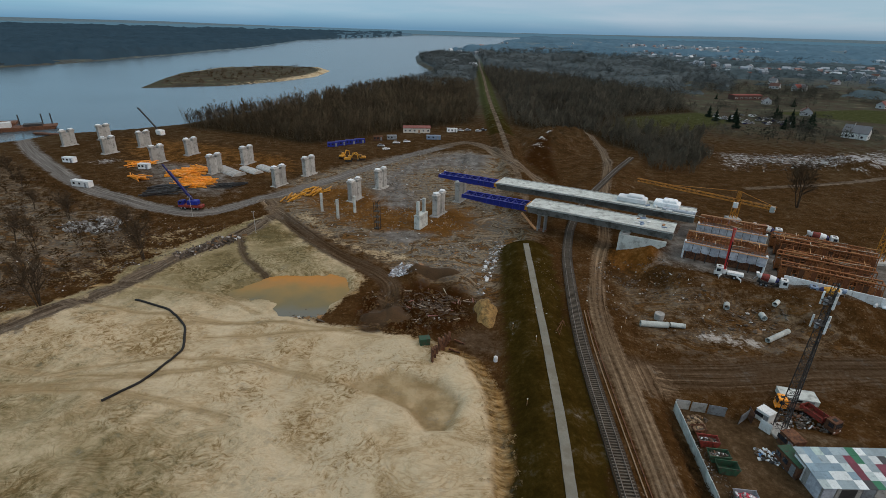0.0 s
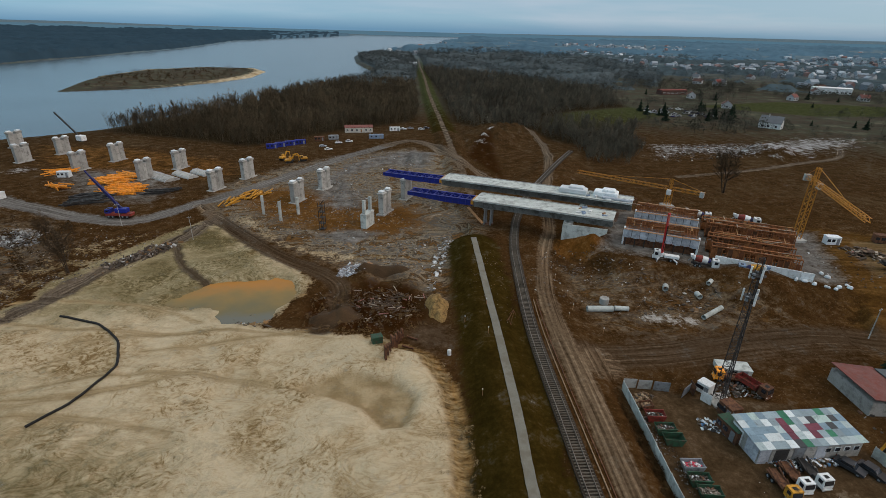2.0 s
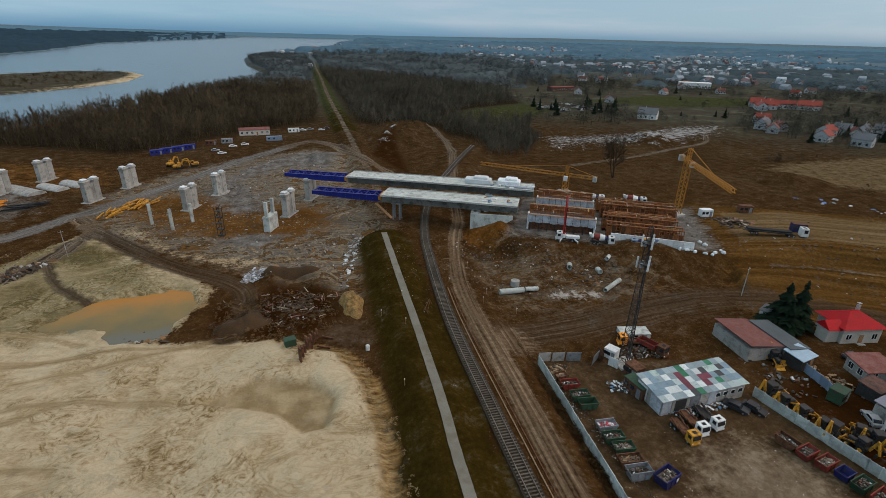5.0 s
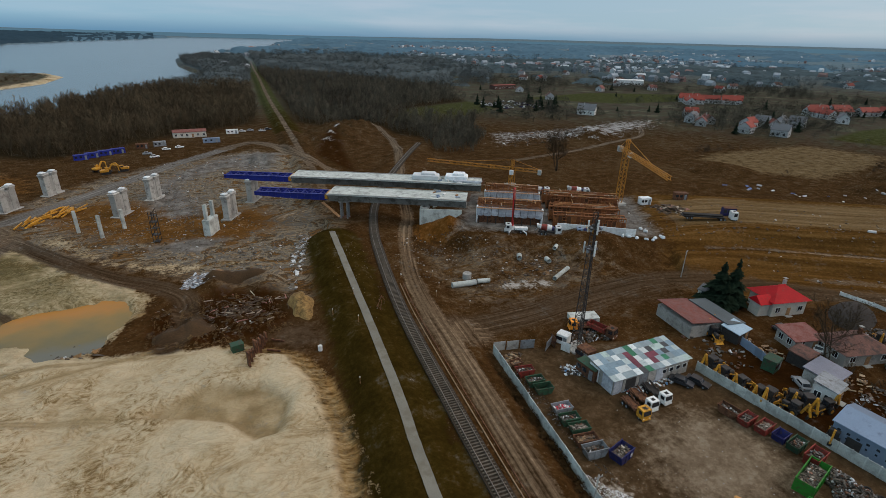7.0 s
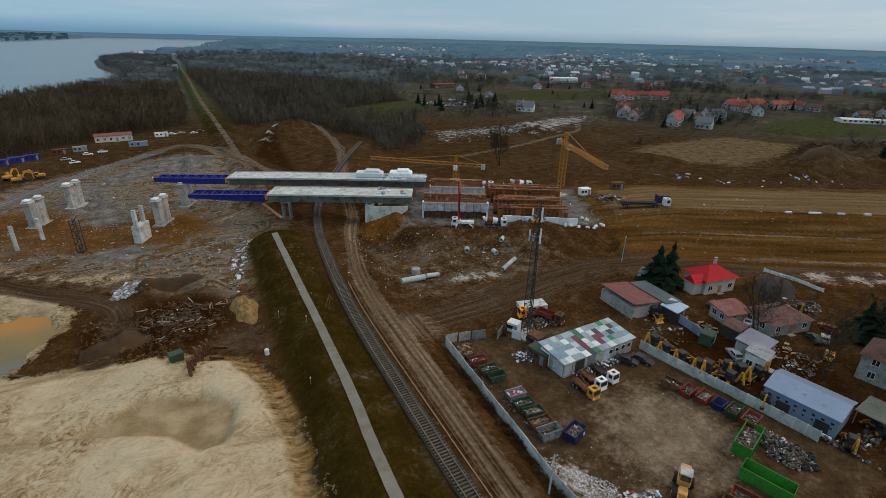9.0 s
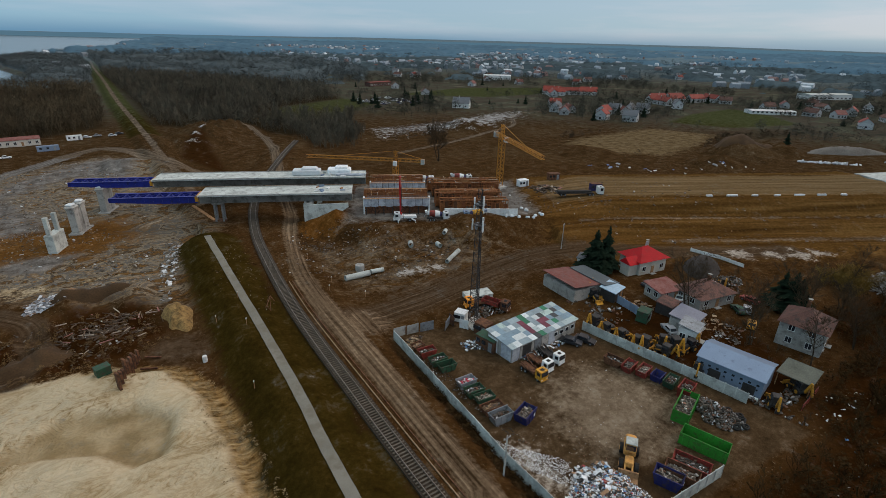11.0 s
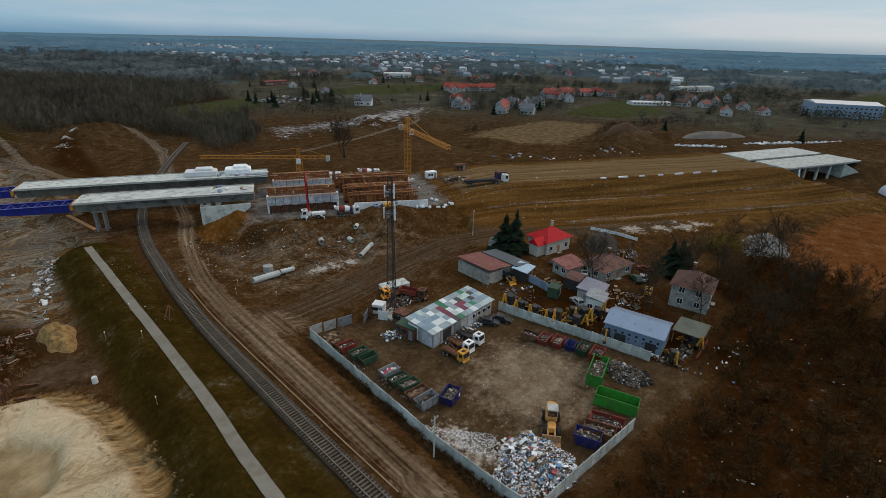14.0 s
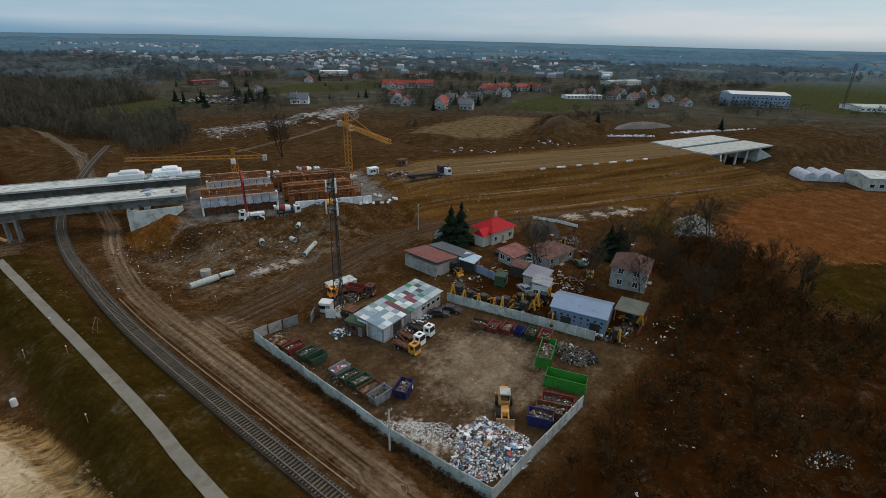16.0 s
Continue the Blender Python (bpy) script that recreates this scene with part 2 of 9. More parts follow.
M_RED = mat("red_paint", (0.22, 0.034, 0.026), 0.55, var=0.25, scale=2, dirt=(0.085, 0.035, 0.022), amount=0.5)
M_GREEN = mat("green_paint", (0.03, 0.20, 0.025), 0.55, var=0.2, scale=2, dirt=(0.06, 0.09, 0.03), amount=0.35)
M_DGREEN = mat("dark_green_paint", (0.025, 0.07, 0.04), 0.6, var=0.25, scale=2, dirt=(0.06, 0.04, 0.03), amount=0.4)
M_WHITE = mat("white_paint", (0.64, 0.66, 0.66), 0.55, var=0.12, scale=2, dirt=(0.45, 0.43, 0.40), amount=0.3)
M_GREY = mat("grey_sheet", (0.22, 0.24, 0.26), 0.6, 0.2, var=0.2, scale=1.5, dirt=(0.12, 0.12, 0.12), amount=0.35)
M_BGREY = mat("blue_grey_sheet", (0.175, 0.235, 0.325), 0.55, 0.1, var=0.08, scale=0.8, dirt=(0.13, 0.17, 0.24), amount=0.2)
M_BLACK = mat("black_rubber", (0.022, 0.021, 0.02), 0.85, var=0.3, scale=3)
M_WOOD = mat("raw_timber", (0.30, 0.17, 0.085), 0.85, var=0.3, scale=3, fine=30, dirt=(0.15, 0.075, 0.04), amount=0.4)
M_FORM = mat("formwork_timber", (0.25, 0.095, 0.032), 0.85, var=0.3, scale=3, fine=30, dirt=(0.12, 0.05, 0.02), amount=0.45)
M_TARP = mat("silver_tarpaulin", (0.42, 0.45, 0.50), 0.55, 0.0, var=0.18, scale=1.2, dirt=(0.26, 0.28, 0.32), amount=0.45, bump=0.3)
M_WTARP = mat("white_tarpaulin", (0.66, 0.70, 0.72), 0.6, var=0.12, scale=1, dirt=(0.55, 0.57, 0.6), amount=0.35, bump=0.3)
M_ROOFRED = mat("red_sheet_roof", (0.36, 0.006, 0.010), 0.75, var=0.2, scale=1, dirt=(0.25, 0.02, 0.02), amount=0.25)
M_ROOFOLD = mat("faded_red_roof", (0.17, 0.075, 0.065), 0.8, var=0.25, scale=1, dirt=(0.16, 0.045, 0.035), amount=0.5)
M_ROOFBRN = mat("brown_roof", (0.12, 0.06, 0.048), 0.85, var=0.3, scale=1, dirt=(0.055, 0.04, 0.035), amount=0.5)
M_WALL = mat("render_wall", (0.50, 0.48, 0.43), 0.9, var=0.12, scale=1, dirt=(0.38, 0.35, 0.31), amount=0.35)
M_WALLG = mat("grey_wall", (0.30, 0.29, 0.27), 0.9, var=0.2, scale=1, dirt=(0.16, 0.15, 0.14), amount=0.4)
M_GLASS = mat("window_glass", (0.02, 0.024, 0.03), 0.08, var=0.05, bump=0, per="", spec=0.8)
M_BARK = mat("bark", (0.055, 0.042, 0.030), 0.95, var=0.35, scale=2, per="object", spec=0.0)
M_TWIG = mat("twigs", (0.056, 0.041, 0.026), 0.95, var=0.4, scale=0.15, fine=3, bump=0, per="island", spec=0.0)
M_TWIG_L = mat("pale_twigs", (0.078, 0.062, 0.040), 0.95, var=0.45, scale=0.08, fine=3, bump=0, per="island", spec=0.0)
M_SHRUB = mat("dry_shrub", (0.042, 0.025, 0.011), 0.95, var=0.45, scale=0.12, fine=3, bump=0, per="island", spec=0.0)
M_CONIF = mat("conifer_needles", (0.013, 0.022, 0.014), 0.9, var=0.4, scale=1, fine=5, bump=0, per="island", spec=0.0)
M_SPARE = mat("pale_rusty_rail", (0.20, 0.135, 0.082), 0.8, var=0.3, scale=2)
M_EARTH = mat("heaped_earth", (0.054, 0.031, 0.014), 0.95, var=0.4, scale=0.6, fine=12, bump=0.5, per="")
M_STRAW = mat("straw_heap", (0.20, 0.125, 0.046), 0.95, var=0.6, scale=2.5, fine=10, bump=0.9, per="")

# ---- the lie of the land ----
def fade(t):
    t = np.clip(t, 0, 1)
    return t * t * (3 - 2 * t)


def vnoise(x, y, seed=0):
    """Smooth value noise, 0 to 1."""
    xi, yi = np.floor(x).astype(np.int64), np.floor(y).astype(np.int64)
    xf, yf = fade(x - xi), fade(y - yi)

    def h(a, b):
        k = (a * 374761393 + b * 668265263 + seed * 974634777) & 0x7FFFFFFF
        k = ((k ^ (k >> 13)) * 1274126177) & 0x7FFFFFFF
        return ((k ^ (k >> 16)) & 0xFFFF) / 65535.0
    return (h(xi, yi) * (1 - xf) + h(xi + 1, yi) * xf) * (1 - yf) + (h(xi, yi + 1) * (1 - xf) + h(xi + 1, yi + 1) * xf) * yf


def fbm(x, y, seed=0, octaves=4):
    s, a, k = 0, 0.5, 1.0
    for i in range(octaves):
        s, a, k = s + a * vnoise(x * k, y * k, seed + i), a * 0.5, k * 2.03
    return s / (1 - 0.5 ** octaves)


def curve(points, step=1.0):
    """A smooth line through the points, as an array of places about a step apart."""
    p = np.array(points, float)
    q = np.vstack([2 * p[0] - p[1], p, 2 * p[-1] - p[-2]])
    out = []
    for i in range(1, len(q) - 2):
        n = max(2, int(np.linalg.norm(q[i + 1] - q[i]) / step))
        t = np.linspace(0, 1, n, endpoint=False)[:, None]
        a, b, c, d = q[i - 1], q[i], q[i + 1], q[i + 2]
        out.append(0.5 * (2 * b + (c - a) * t + (2 * a - 5 * b + 4 * c - d) * t ** 2 + (3 * b - a - 3 * c + d) * t ** 3))
    return np.vstack(out + [p[-1:]])


def line_dist(x, y, pts, reach=60.0):
    """Distance to a polyline, the side (left positive), and the way along it. Far off it is the reach."""
    pts = np.asarray(pts, float)
    best = np.full(x.shape, 1e9)
    side, along = np.zeros(x.shape), np.zeros(x.shape)
    ok = (x > pts[:, 0].min() - reach) & (x < pts[:, 0].max() + reach) & (y > pts[:, 1].min() - reach) & (y < pts[:, 1].max() + reach)
    xs, ys = x[ok], y[ok]
    b, sd, al = best[ok], side[ok], along[ok]
    run = 0.0
    for (x0, y0), (x1, y1) in zip(pts[:-1], pts[1:]):
        dx, dy = x1 - x0, y1 - y0
        L = math.hypot(dx, dy)
        t = np.clip(((xs - x0) * dx + (ys - y0) * dy) / (L * L), 0, 1)
        d = np.hypot(xs - x0 - t * dx, ys - y0 - t * dy)
        n = d < b
        b[n] = d[n]
        sd[n] = np.sign(dx * (ys - y0) - dy * (xs - x0))[n]
        al[n] = (run + t * L)[n]
        run += L
    best[ok], side[ok], along[ok] = b, sd, al
    return best, side, along


def inside(x, y, poly, reach=40.0):
    """Signed distance to a polygon's edge, positive inside, no less than -reach."""
    p = np.array(poly, float)
    out = np.full(x.shape, -reach)
    ok = (x > p[:, 0].min() - reach) & (x < p[:, 0].max() + reach) & (y > p[:, 1].min() - reach) & (y < p[:, 1].max() + reach)
    xs, ys = x[ok], y[ok]
    d, inn = np.full(xs.shape, 1e9), np.zeros(xs.shape, bool)
    for (x0, y0), (x1, y1) in zip(p, np.roll(p, -1, 0)):
        dx, dy = x1 - x0, y1 - y0
        t = np.clip(((xs - x0) * dx + (ys - y0) * dy) / (dx * dx + dy * dy + 1e-9), 0, 1)
        d = np.minimum(d, np.hypot(xs - x0 - t * dx, ys - y0 - t * dy))
        if y0 != y1:
            inn ^= ((y0 > ys) != (y1 > ys)) & (xs < (x1 - x0) * (ys - y0) / (y1 - y0) + x0)
    out[ok] = np.maximum(np.where(inn, d, -d), -reach)
    return out


# the new road's centre line: straight over the river flats, then a wide bend
ROAD_X0, ROAD_Y0 = 2.1, 184.4


def road_heading(u):
    return radians(-25.0 - 5.5 * min(1.0, max(0.0, (u + 90) / 120.0)) + 6.5 * min(1.0, max(0.0, (u - 170) / 70.0)))


ROAD_U = list(range(-420, 801))
_r = {-76: (ROAD_X0, ROAD_Y0)}
for u in range(-75, 801):
    a = road_heading(u - 0.5)
    _r[u] = (_r[u - 1][0] + math.cos(a), _r[u - 1][1] + math.sin(a))
for u in range(-77, -421, -1):
    a = road_heading(u + 0.5)
    _r[u] = (_r[u + 1][0] - math.cos(a), _r[u + 1][1] - math.sin(a))
ROAD = np.array([_r[u] for u in ROAD_U])


def on_road(u, off=0.0, z=0.0):
    """A place u metres along the new road, off metres beyond its centre line."""
    i = int(math.floor(u))
    (x0, y0), (x1, y1) = _r[i], _r[i + 1]
    a, t = road_heading(u), u - i
    return Vector((x0 + (x1 - x0) * t - math.sin(a) * off, y0 + (y1 - y0) * t + math.cos(a) * off, z))


def road_pose(u, off=0.0, z=0.0, turn=0.0):
    return Matrix.Translation(on_road(u, off, z)) @ Matrix.Rotation(road_heading(u) + radians(turn), 4, "Z")


LEVEE = curve([(8, -700), (13.5, -60), (16.4, 12), (17.7, 30), (18.6, 42), (19.4, 52), (20.5, 62), (21.8, 80), (23.3, 104), (25.6, 141)], 3)
FAR_PATH = curve([(32, 178), (34, 222), (35, 272), (38, 371), (42, 520), (52, 760), (60, 990), (72, 1250)], 6)
RAIL = curve([(16, -700), (24.8, -60), (26.4, 12), (27.3, 35), (28.0, 50), (28.7, 62), (29.5, 76), (30.6, 90), (32.3, 104), (34.5, 119), (37.2, 135), (41.2, 151), (45.5, 164), (55, 187), (68, 211), (85, 241), (101, 267)], 1.0)
TRACK_E = curve([(24, -300), (31.5, 0), (33.3, 30), (34.2, 45), (35.3, 60), (36.3, 75), (37.2, 90), (39.2, 106), (43.0, 121), (48.0, 137), (54, 152), (59, 170), (66, 196), (74, 220), (83, 248), (89, 270), (95, 303), (92, 330)], 2)
SITE_ROAD = curve([(36, 82), (44, 83), (58, 83.5), (70, 85), (85, 87), (100, 87), (112, 84), (122, 76), (140, 62), (165, 46)], 2)
MAIN_ROAD = curve([(-260, 300), (-215, 254), (-161, 206), (-131, 186), (-101, 172), (-86, 172), (-72, 190), (-57, 212), (-39, 240), (-18, 272), (2, 300)], 3)
HILL_ROAD = curve([(-2, 296), (8, 306), (16, 308), (26, 292), (31, 268), (40, 238), (52, 204), (58, 192)], 3)
SAND_ROAD = curve([(-125, 62), (-101, 88), (-90, 104), (-84, 115), (-76, 135), (-68, 150), (-62, 172), (-70, 186)], 2)
MUD_ROAD = curve([(-64, 176), (-50, 158), (-40, 145), (-30, 135), (-20, 127), (-14, 118), (-14, 106), (-16, 98)], 2)
POND_ROAD = curve([(-66, 148), (-62, 139), (-57, 131), (-46, 119), (-40, 112)], 2)
FIELD_ROAD = curve([(140, 222), (180, 232), (230, 250), (262, 262), (300, 300), (340, 310), (420, 300)], 5)
RIVER_NEAR = [(-420, 80), (-330, 190), (-252, 280), (-240, 306), (-205, 330), (-186, 348), (-158, 415), (-116, 515), (-78, 611), (-36, 750), (-26, 880), (-66, 1106), (-86, 1380), (20, 1842), (210, 2500), (420, 3300), (600, 4100), (640, 4700)]
RIVER_FAR = [(200, 4700), (-100, 4000), (-300, 3435), (-560, 2700), (-640, 2297), (-590, 1639), (-605, 1157), (-622, 831), (-650, 739), (-760, 600), (-900, 380), (-1100, 0), (-1100, -700), (-520, -700)]
RIVER = RIVER_NEAR + RIVER_FAR
ISLAND = [(-338, 548), (-362, 636), (-386, 735), (-376, 850), (-305, 925), (-220, 925), (-184, 850), (-182, 745), (-208, 668), (-256, 592)]
SAND = [(8, -200), (9.5, 30), (10.8, 48), (12, 63), (11, 76), (7, 86), (-5, 94), (-17, 96), (-27, 98.5), (-31, 101), (-27, 106), (-21, 121), (-27, 130), (-40, 143), (-52, 158), (-62, 174), (-72, 160), (-80, 146), (-87, 130), (-88, 116), (-97, 104), (-108, 97), (-140, 92), (-230, 60), (-230, -200)]
POND = [(-55, 113), (-48, 121), (-42, 125), (-27, 123.5), (-25.5, 117), (-27, 109), (-30, 102), (-37, 101), (-42, 108)]
HOLLOW = [(-20, 77.5), (-10, 80.5), (0, 78), (4.5, 72), (2, 65), (-2.5, 64.5), (-6, 69.5), (-12, 73)]
YARD = [(43.5, 74), (41.9, 57), (40.2, 38), (39.6, 20), (60, 16.5), (84, 13), (82, 28), (80, 41), (78.5, 53), (74, 66), (57, 70)]
BRUSH = [(41, 17), (84, 11), (92, 17), (118, 16), (124, 28), (150, 22), (165, 10), (152, 0), (120, -14), (130, -30), (240, -60), (260, -300), (41, -300)]
RED_FIELD = [(158, 16), (172, 14), (216, 8), (244, -10), (262, -30), (330, -60), (420, -160), (240, -140), (190, -60), (158, -16), (148, 2)]
GREEN_PATCH = [(126, -10), (152, -12), (180, -36), (170, -60), (128, -30)]
BLACK_FIELD = [(112, 214), (140, 206), (170, 176), (204, 176), (250, 206), (300, 240), (330, 262), (270, 262), (220, 246), (180, 230), (154, 240), (122, 240)]
TAN_FIELD = [(236, 196), (262, 206), (345, 205), (362, 162), (330, 150), (262, 138), (240, 160)]
GREEN_FIELD = [(386, 212), (450, 230), (534, 232), (514, 190), (474, 152), (404, 172)]
GREEN_FIELD2 = [(300, 480), (420, 520), (560, 470), (520, 420), (380, 420)]
MEADOW = [(110, 370), (150, 430), (230, 470), (240, 420), (190, 380), (150, 350)]
FIELD_FAR = [(560, -20), (700, 60), (1000, 40), (1300, -200), (900, -260), (640, -120)]
SLUSH = [(150, 262), (175, 275), (205, 268), (228, 256), (260, 275), (300, 290), (330, 320), (280, 318), (240, 300), (200, 298), (165, 300)]
PIT = [(-21, 100), (-21, 113), (-7, 120), (6, 118), (9, 100), (2, 95), (-8, 95)]
GREY_PIT = [(14, 282), (24, 262), (16, 240), (-2, 250), (-22, 228), (-16, 208), (-26, 190), (-34, 216), (-20, 250), (0, 276)]
ORANGE_FLAT = [(-70, 205), (-52, 176), (-40, 163), (-20, 152), (0, 150), (16, 160), (12, 185), (-8, 190), (-26, 204), (-40, 215)]


def bowl(x, y):
    """The plain rises a little towards the far rim."""
    return 46 * np.clip((np.hypot(x, y) - 1100) / 3600, 0, 1.2) ** 2


def height(x, y):
    x, y = np.asarray(x, float), np.asarray(y, float)
    near = fade((420 - np.hypot(x, y)) / 200)
    z = (fbm(x / 37, y / 37, 1) - 0.5) * 1.6 * near + (fbm(x / 6, y / 6, 5, 3) - 0.5) * 0.5 * near
    # sand: wind-blown swells, a hollow with a steep rim, and a scarp to the levee
    s = inside(x, y, SAND)
    sm = fade(s / 6 + 0.2)
    z = z * (1 - 0.5 * sm) + sm * ((fbm(x / 16, y / 11, 11) - 0.5) * 2.4 + (fbm(x / 5.3 + 0.4 * np.sin(y / 5), y / 3.2, 15, 3) - 0.5) * 0.9 + 0.5)
    low = fade((96 - y) / 10) * fade((x + 26) / 26)
    z += 1.5 * low * fade((s - 0.3) / 3.6)
    z += (fbm(x / 6, y / 2.1, 17, 3) - 0.5) * 2.0 * low * np.exp(-((s - 2.0) / 1.8) ** 2)
    hw = inside(x, y, HOLLOW)
    z -= 1.5 * fade(hw / 2.4 + 0.4)
    k = fade((inside(x, y, POND) + (fbm(x / 4.5, y / 4.5, 19, 3) - 0.5) * 7) / 5 + 0.62)
    z = z * (1 - k) - 0.85 * k
    # levee, railway bank, dirt road
    d, side, _ = line_dist(x, y, LEVEE)
    e = d * side            # positive to the river side
    lv = np.where(e > 0, 4 * fade((10.5 - e) / 8.5), 2.6 + 1.4 * fade((7 + e) / 5.0))
    lv = np.where(e < -13, 2.6 * fade((26 + e) / 12.0), lv)
    z = np.where(d < 40, z * np.clip(1 - lv / 2.6, 0.15, 1) + lv, z)
    d, side, _ = line_dist(x, y, RAIL[::4])
    up = 2.5 * fade((14 - d) / 9) * (y > 110)
    z = np.where((d < 14) & (y > 110), np.maximum(z, up), z)
    k = fade((6 - d) / 3) * (y < 380)
    z = z * (1 - k) + 2.55 * k
    d, _, _ = line_dist(x, y, FAR_PATH)
    z = np.where(d < 9, np.maximum(z, 2.2 * fade((9 - d) / 6)), z)
    # new road: casting yard platform, then the bank to the far bridge
    d, side, al = line_dist(x, y, ROAD[::4], 90)
    u = al - 420
    o = d * side - np.interp(u, (40, 75, 90, 200, 260), (0, 7, 9.5, 6, 3))
    top = np.interp(u, (-16, 0, 62, 95, 216, 226, 256, 268, 420, 520), (0, 4.2, 4.2, 6.4, 7.4, 0, 0, 7.4, 7.0, 0))
    wide = np.interp(u, (-10, 8, 60, 95, 200, 240), (8, 23, 23, 16, 18, 22))
    bank = top * fade((wide + 11 - np.abs(o)) / 11)
    berm = np.where((o < 0) & (u > 68), 2.4 * fade((wide + 19 + o) / 7) * (u < 230), -60)
    z = np.maximum(z * np.clip(1 - bank / 3, 0.1, 1) + bank, berm)
    # loose heaps, pits
    for hx, hy, r, hh in ((60, 138, 9, 2.4), (52, 141, 6, 1.8), (-7, 124, 6, 2.0), (4, 124, 7, 2.4), (19, 262, 12, 3), (228, 172, 20, 3), (262, 115, 16, 5), (300, 120, 22, 7),
                          (330, 112, 14, 6), (60, 300, 26, 6), (76, 330, 30, 7), (225, 270, 18, 6), (-88, 122, 7, 1.2), (-118, 122, 10, 2.5), (95, 108, 12, 2.2), (66, 116, 10, 1.6)):
        q = np.clip(1 - ((x - hx) ** 2 + (y - hy) ** 2) / (r * r), 0, 1)
        z = z + hh * q ** 1.3 * (0.75 + 0.5 * vnoise(x / 2.5, y / 2.5, int(r * 10)))
    p = inside(x, y, PIT)
    z += fade(p / 3 + 0.3) * ((fbm(x / 3, y / 3, 31, 3) - 0.62) * 3.4)
    g = inside(x, y, GREY_PIT)
    z += fade(g / 6) * ((fbm(x / 5, y / 5, 33, 3) - 0.6) * 2.5)
    # level yard and house plots
    k = fade(inside(x, y, YARD) / 4 + 0.8)
    z = z * (1 - k) + k * 0.05 * (fbm(x / 3, y / 3, 41, 3) - 0.5)
    k = fade(inside(x, y, [(84, 14), (82, 56), (80, 74), (96, 76), (122, 70), (128, 40), (122, 20)]) / 5 + 0.5)
    z = z * (1 - k)
    for ln, w in ((MAIN_ROAD, 4.0), (SAND_ROAD, 3.0), (MUD_ROAD, 3.0)):
        d, _, _ = line_dist(x, y, ln, 12)
        z -= 0.25 * fade((w - d) / 1.5) - 0.12 * fade((w + 1.2 - d) / 1.5)
    for ln, w in ((MUD_ROAD, 0.95), (SAND_ROAD, 0.95), (POND_ROAD, 0.8)):
        d, _, _ = line_dist(x, y, ln, 12)
        z -= 0.22 * np.exp(-((d - w) / 0.45) ** 2)
    # river bed and island
    rv = inside(x, y, RIVER, 60)
    z = z * fade(-rv / 40 + 0.1) - 5.5 * fade(rv / 14 + 0.5)
    isl = inside(x, y, ISLAND, 60)
    z += (4.0 + 1.2 * fbm(x / 40, y / 40, 61)) * fade(isl / 26 + 0.35)
    return z + bowl(x, y)


def stand(x, y, turn=0.0, dz=0.0):
    """The pose of a thing on the ground, turned by degrees."""
    return Matrix.Translation((x, y, hz(x, y) + dz)) @ Matrix.Rotation(radians(turn), 4, "Z")


# ---- ground ----
def graded(lo, hi, step, end_lo, end_hi, grow=1.024):
    mid = list(np.arange(lo, hi, step))
    a, d = mid[-1], step
    while a < end_hi:
        d *= grow
        a += d
        mid.append(a)
    a, d, pre = lo, step, []
    while a > end_lo:
        d *= grow
        a -= d
        pre.append(a)
    return np.array(pre[::-1] + mid)


gx, gy = graded(-100, 110, 0.85, -4800, 4800), graded(20, 150, 0.85, -4800, 4800)
GX, GY = np.meshgrid(gx, gy)
px, py = GX.ravel(), GY.ravel()
pz = height(px, py)
PZ = pz.reshape(len(gy), len(gx))


def hgrid(x, y):
    """Height of the ground sheet at many places."""
    x, y = np.asarray(x, float), np.asarray(y, float)
    i = np.clip(np.searchsorted(gx, x) - 1, 0, len(gx) - 2)
    j = np.clip(np.searchsorted(gy, y) - 1, 0, len(gy) - 2)
    tx, ty = (x - gx[i]) / (gx[i + 1] - gx[i]), (y - gy[j]) / (gy[j + 1] - gy[j])
    return (PZ[j, i] * (1 - tx) + PZ[j, i + 1] * tx) * (1 - ty) + (PZ[j + 1, i] * (1 - tx) + PZ[j + 1, i + 1] * tx) * ty


def hz(x, y):
    return float(hgrid(x, y))


def edge(sd, w):
    return np.clip(0.5 + sd / (2 * w), 0, 1)


def strip(line, half, w, reach=30):
    return edge(half - line_dist(px, py, line, reach)[0], w)


road_d, road_s, road_a = line_dist(px, py, ROAD[::4], 90)
road_u = road_a - 420
road_o = road_d * road_s - np.interp(road_u, (40, 75, 90, 200, 260), (0, 7, 9.5, 6, 3))
m_sand = edge(inside(px, py, SAND), 5)
m_sand = np.maximum(m_sand, edge(inside(px, py, [(-84, 112), (-108, 104), (-112, 120), (-104, 150), (-88, 164), (-70, 168), (-74, 150)]), 8) * 0.42)
m_sand = np.maximum(m_sand, edge(inside(px, py, [(-62, 172), (-50, 182), (-30, 150), (-6, 142), (8, 140), (6, 132), (-20, 130), (-40, 146)]), 6) * 0.50)
m_sand = np.maximum(m_sand, edge(20 - np.abs(inside(px, py, ISLAND) - 8), 16) * np.interp(py + 0.6 * px, (380, 640), (0.30, 0.66)))
lev_d, lev_s, _ = line_dist(px, py, LEVEE)
lev_e = lev_d * lev_s
m_grass = edge(np.minimum(8.2 - lev_e, lev_e + 7.0), 3.5) * (lev_d < 30)
for poly, w in ((GREEN_FIELD, 8), (GREEN_FIELD2, 10), (GREEN_PATCH, 4), (MEADOW, 14), (FIELD_FAR, 20)):
    m_grass = np.maximum(m_grass, edge(inside(px, py, poly), w))
m_grass = np.maximum(m_grass, edge(9 - line_dist(px, py, FAR_PATH)[0], 6) * (py > 330) * 0.9)
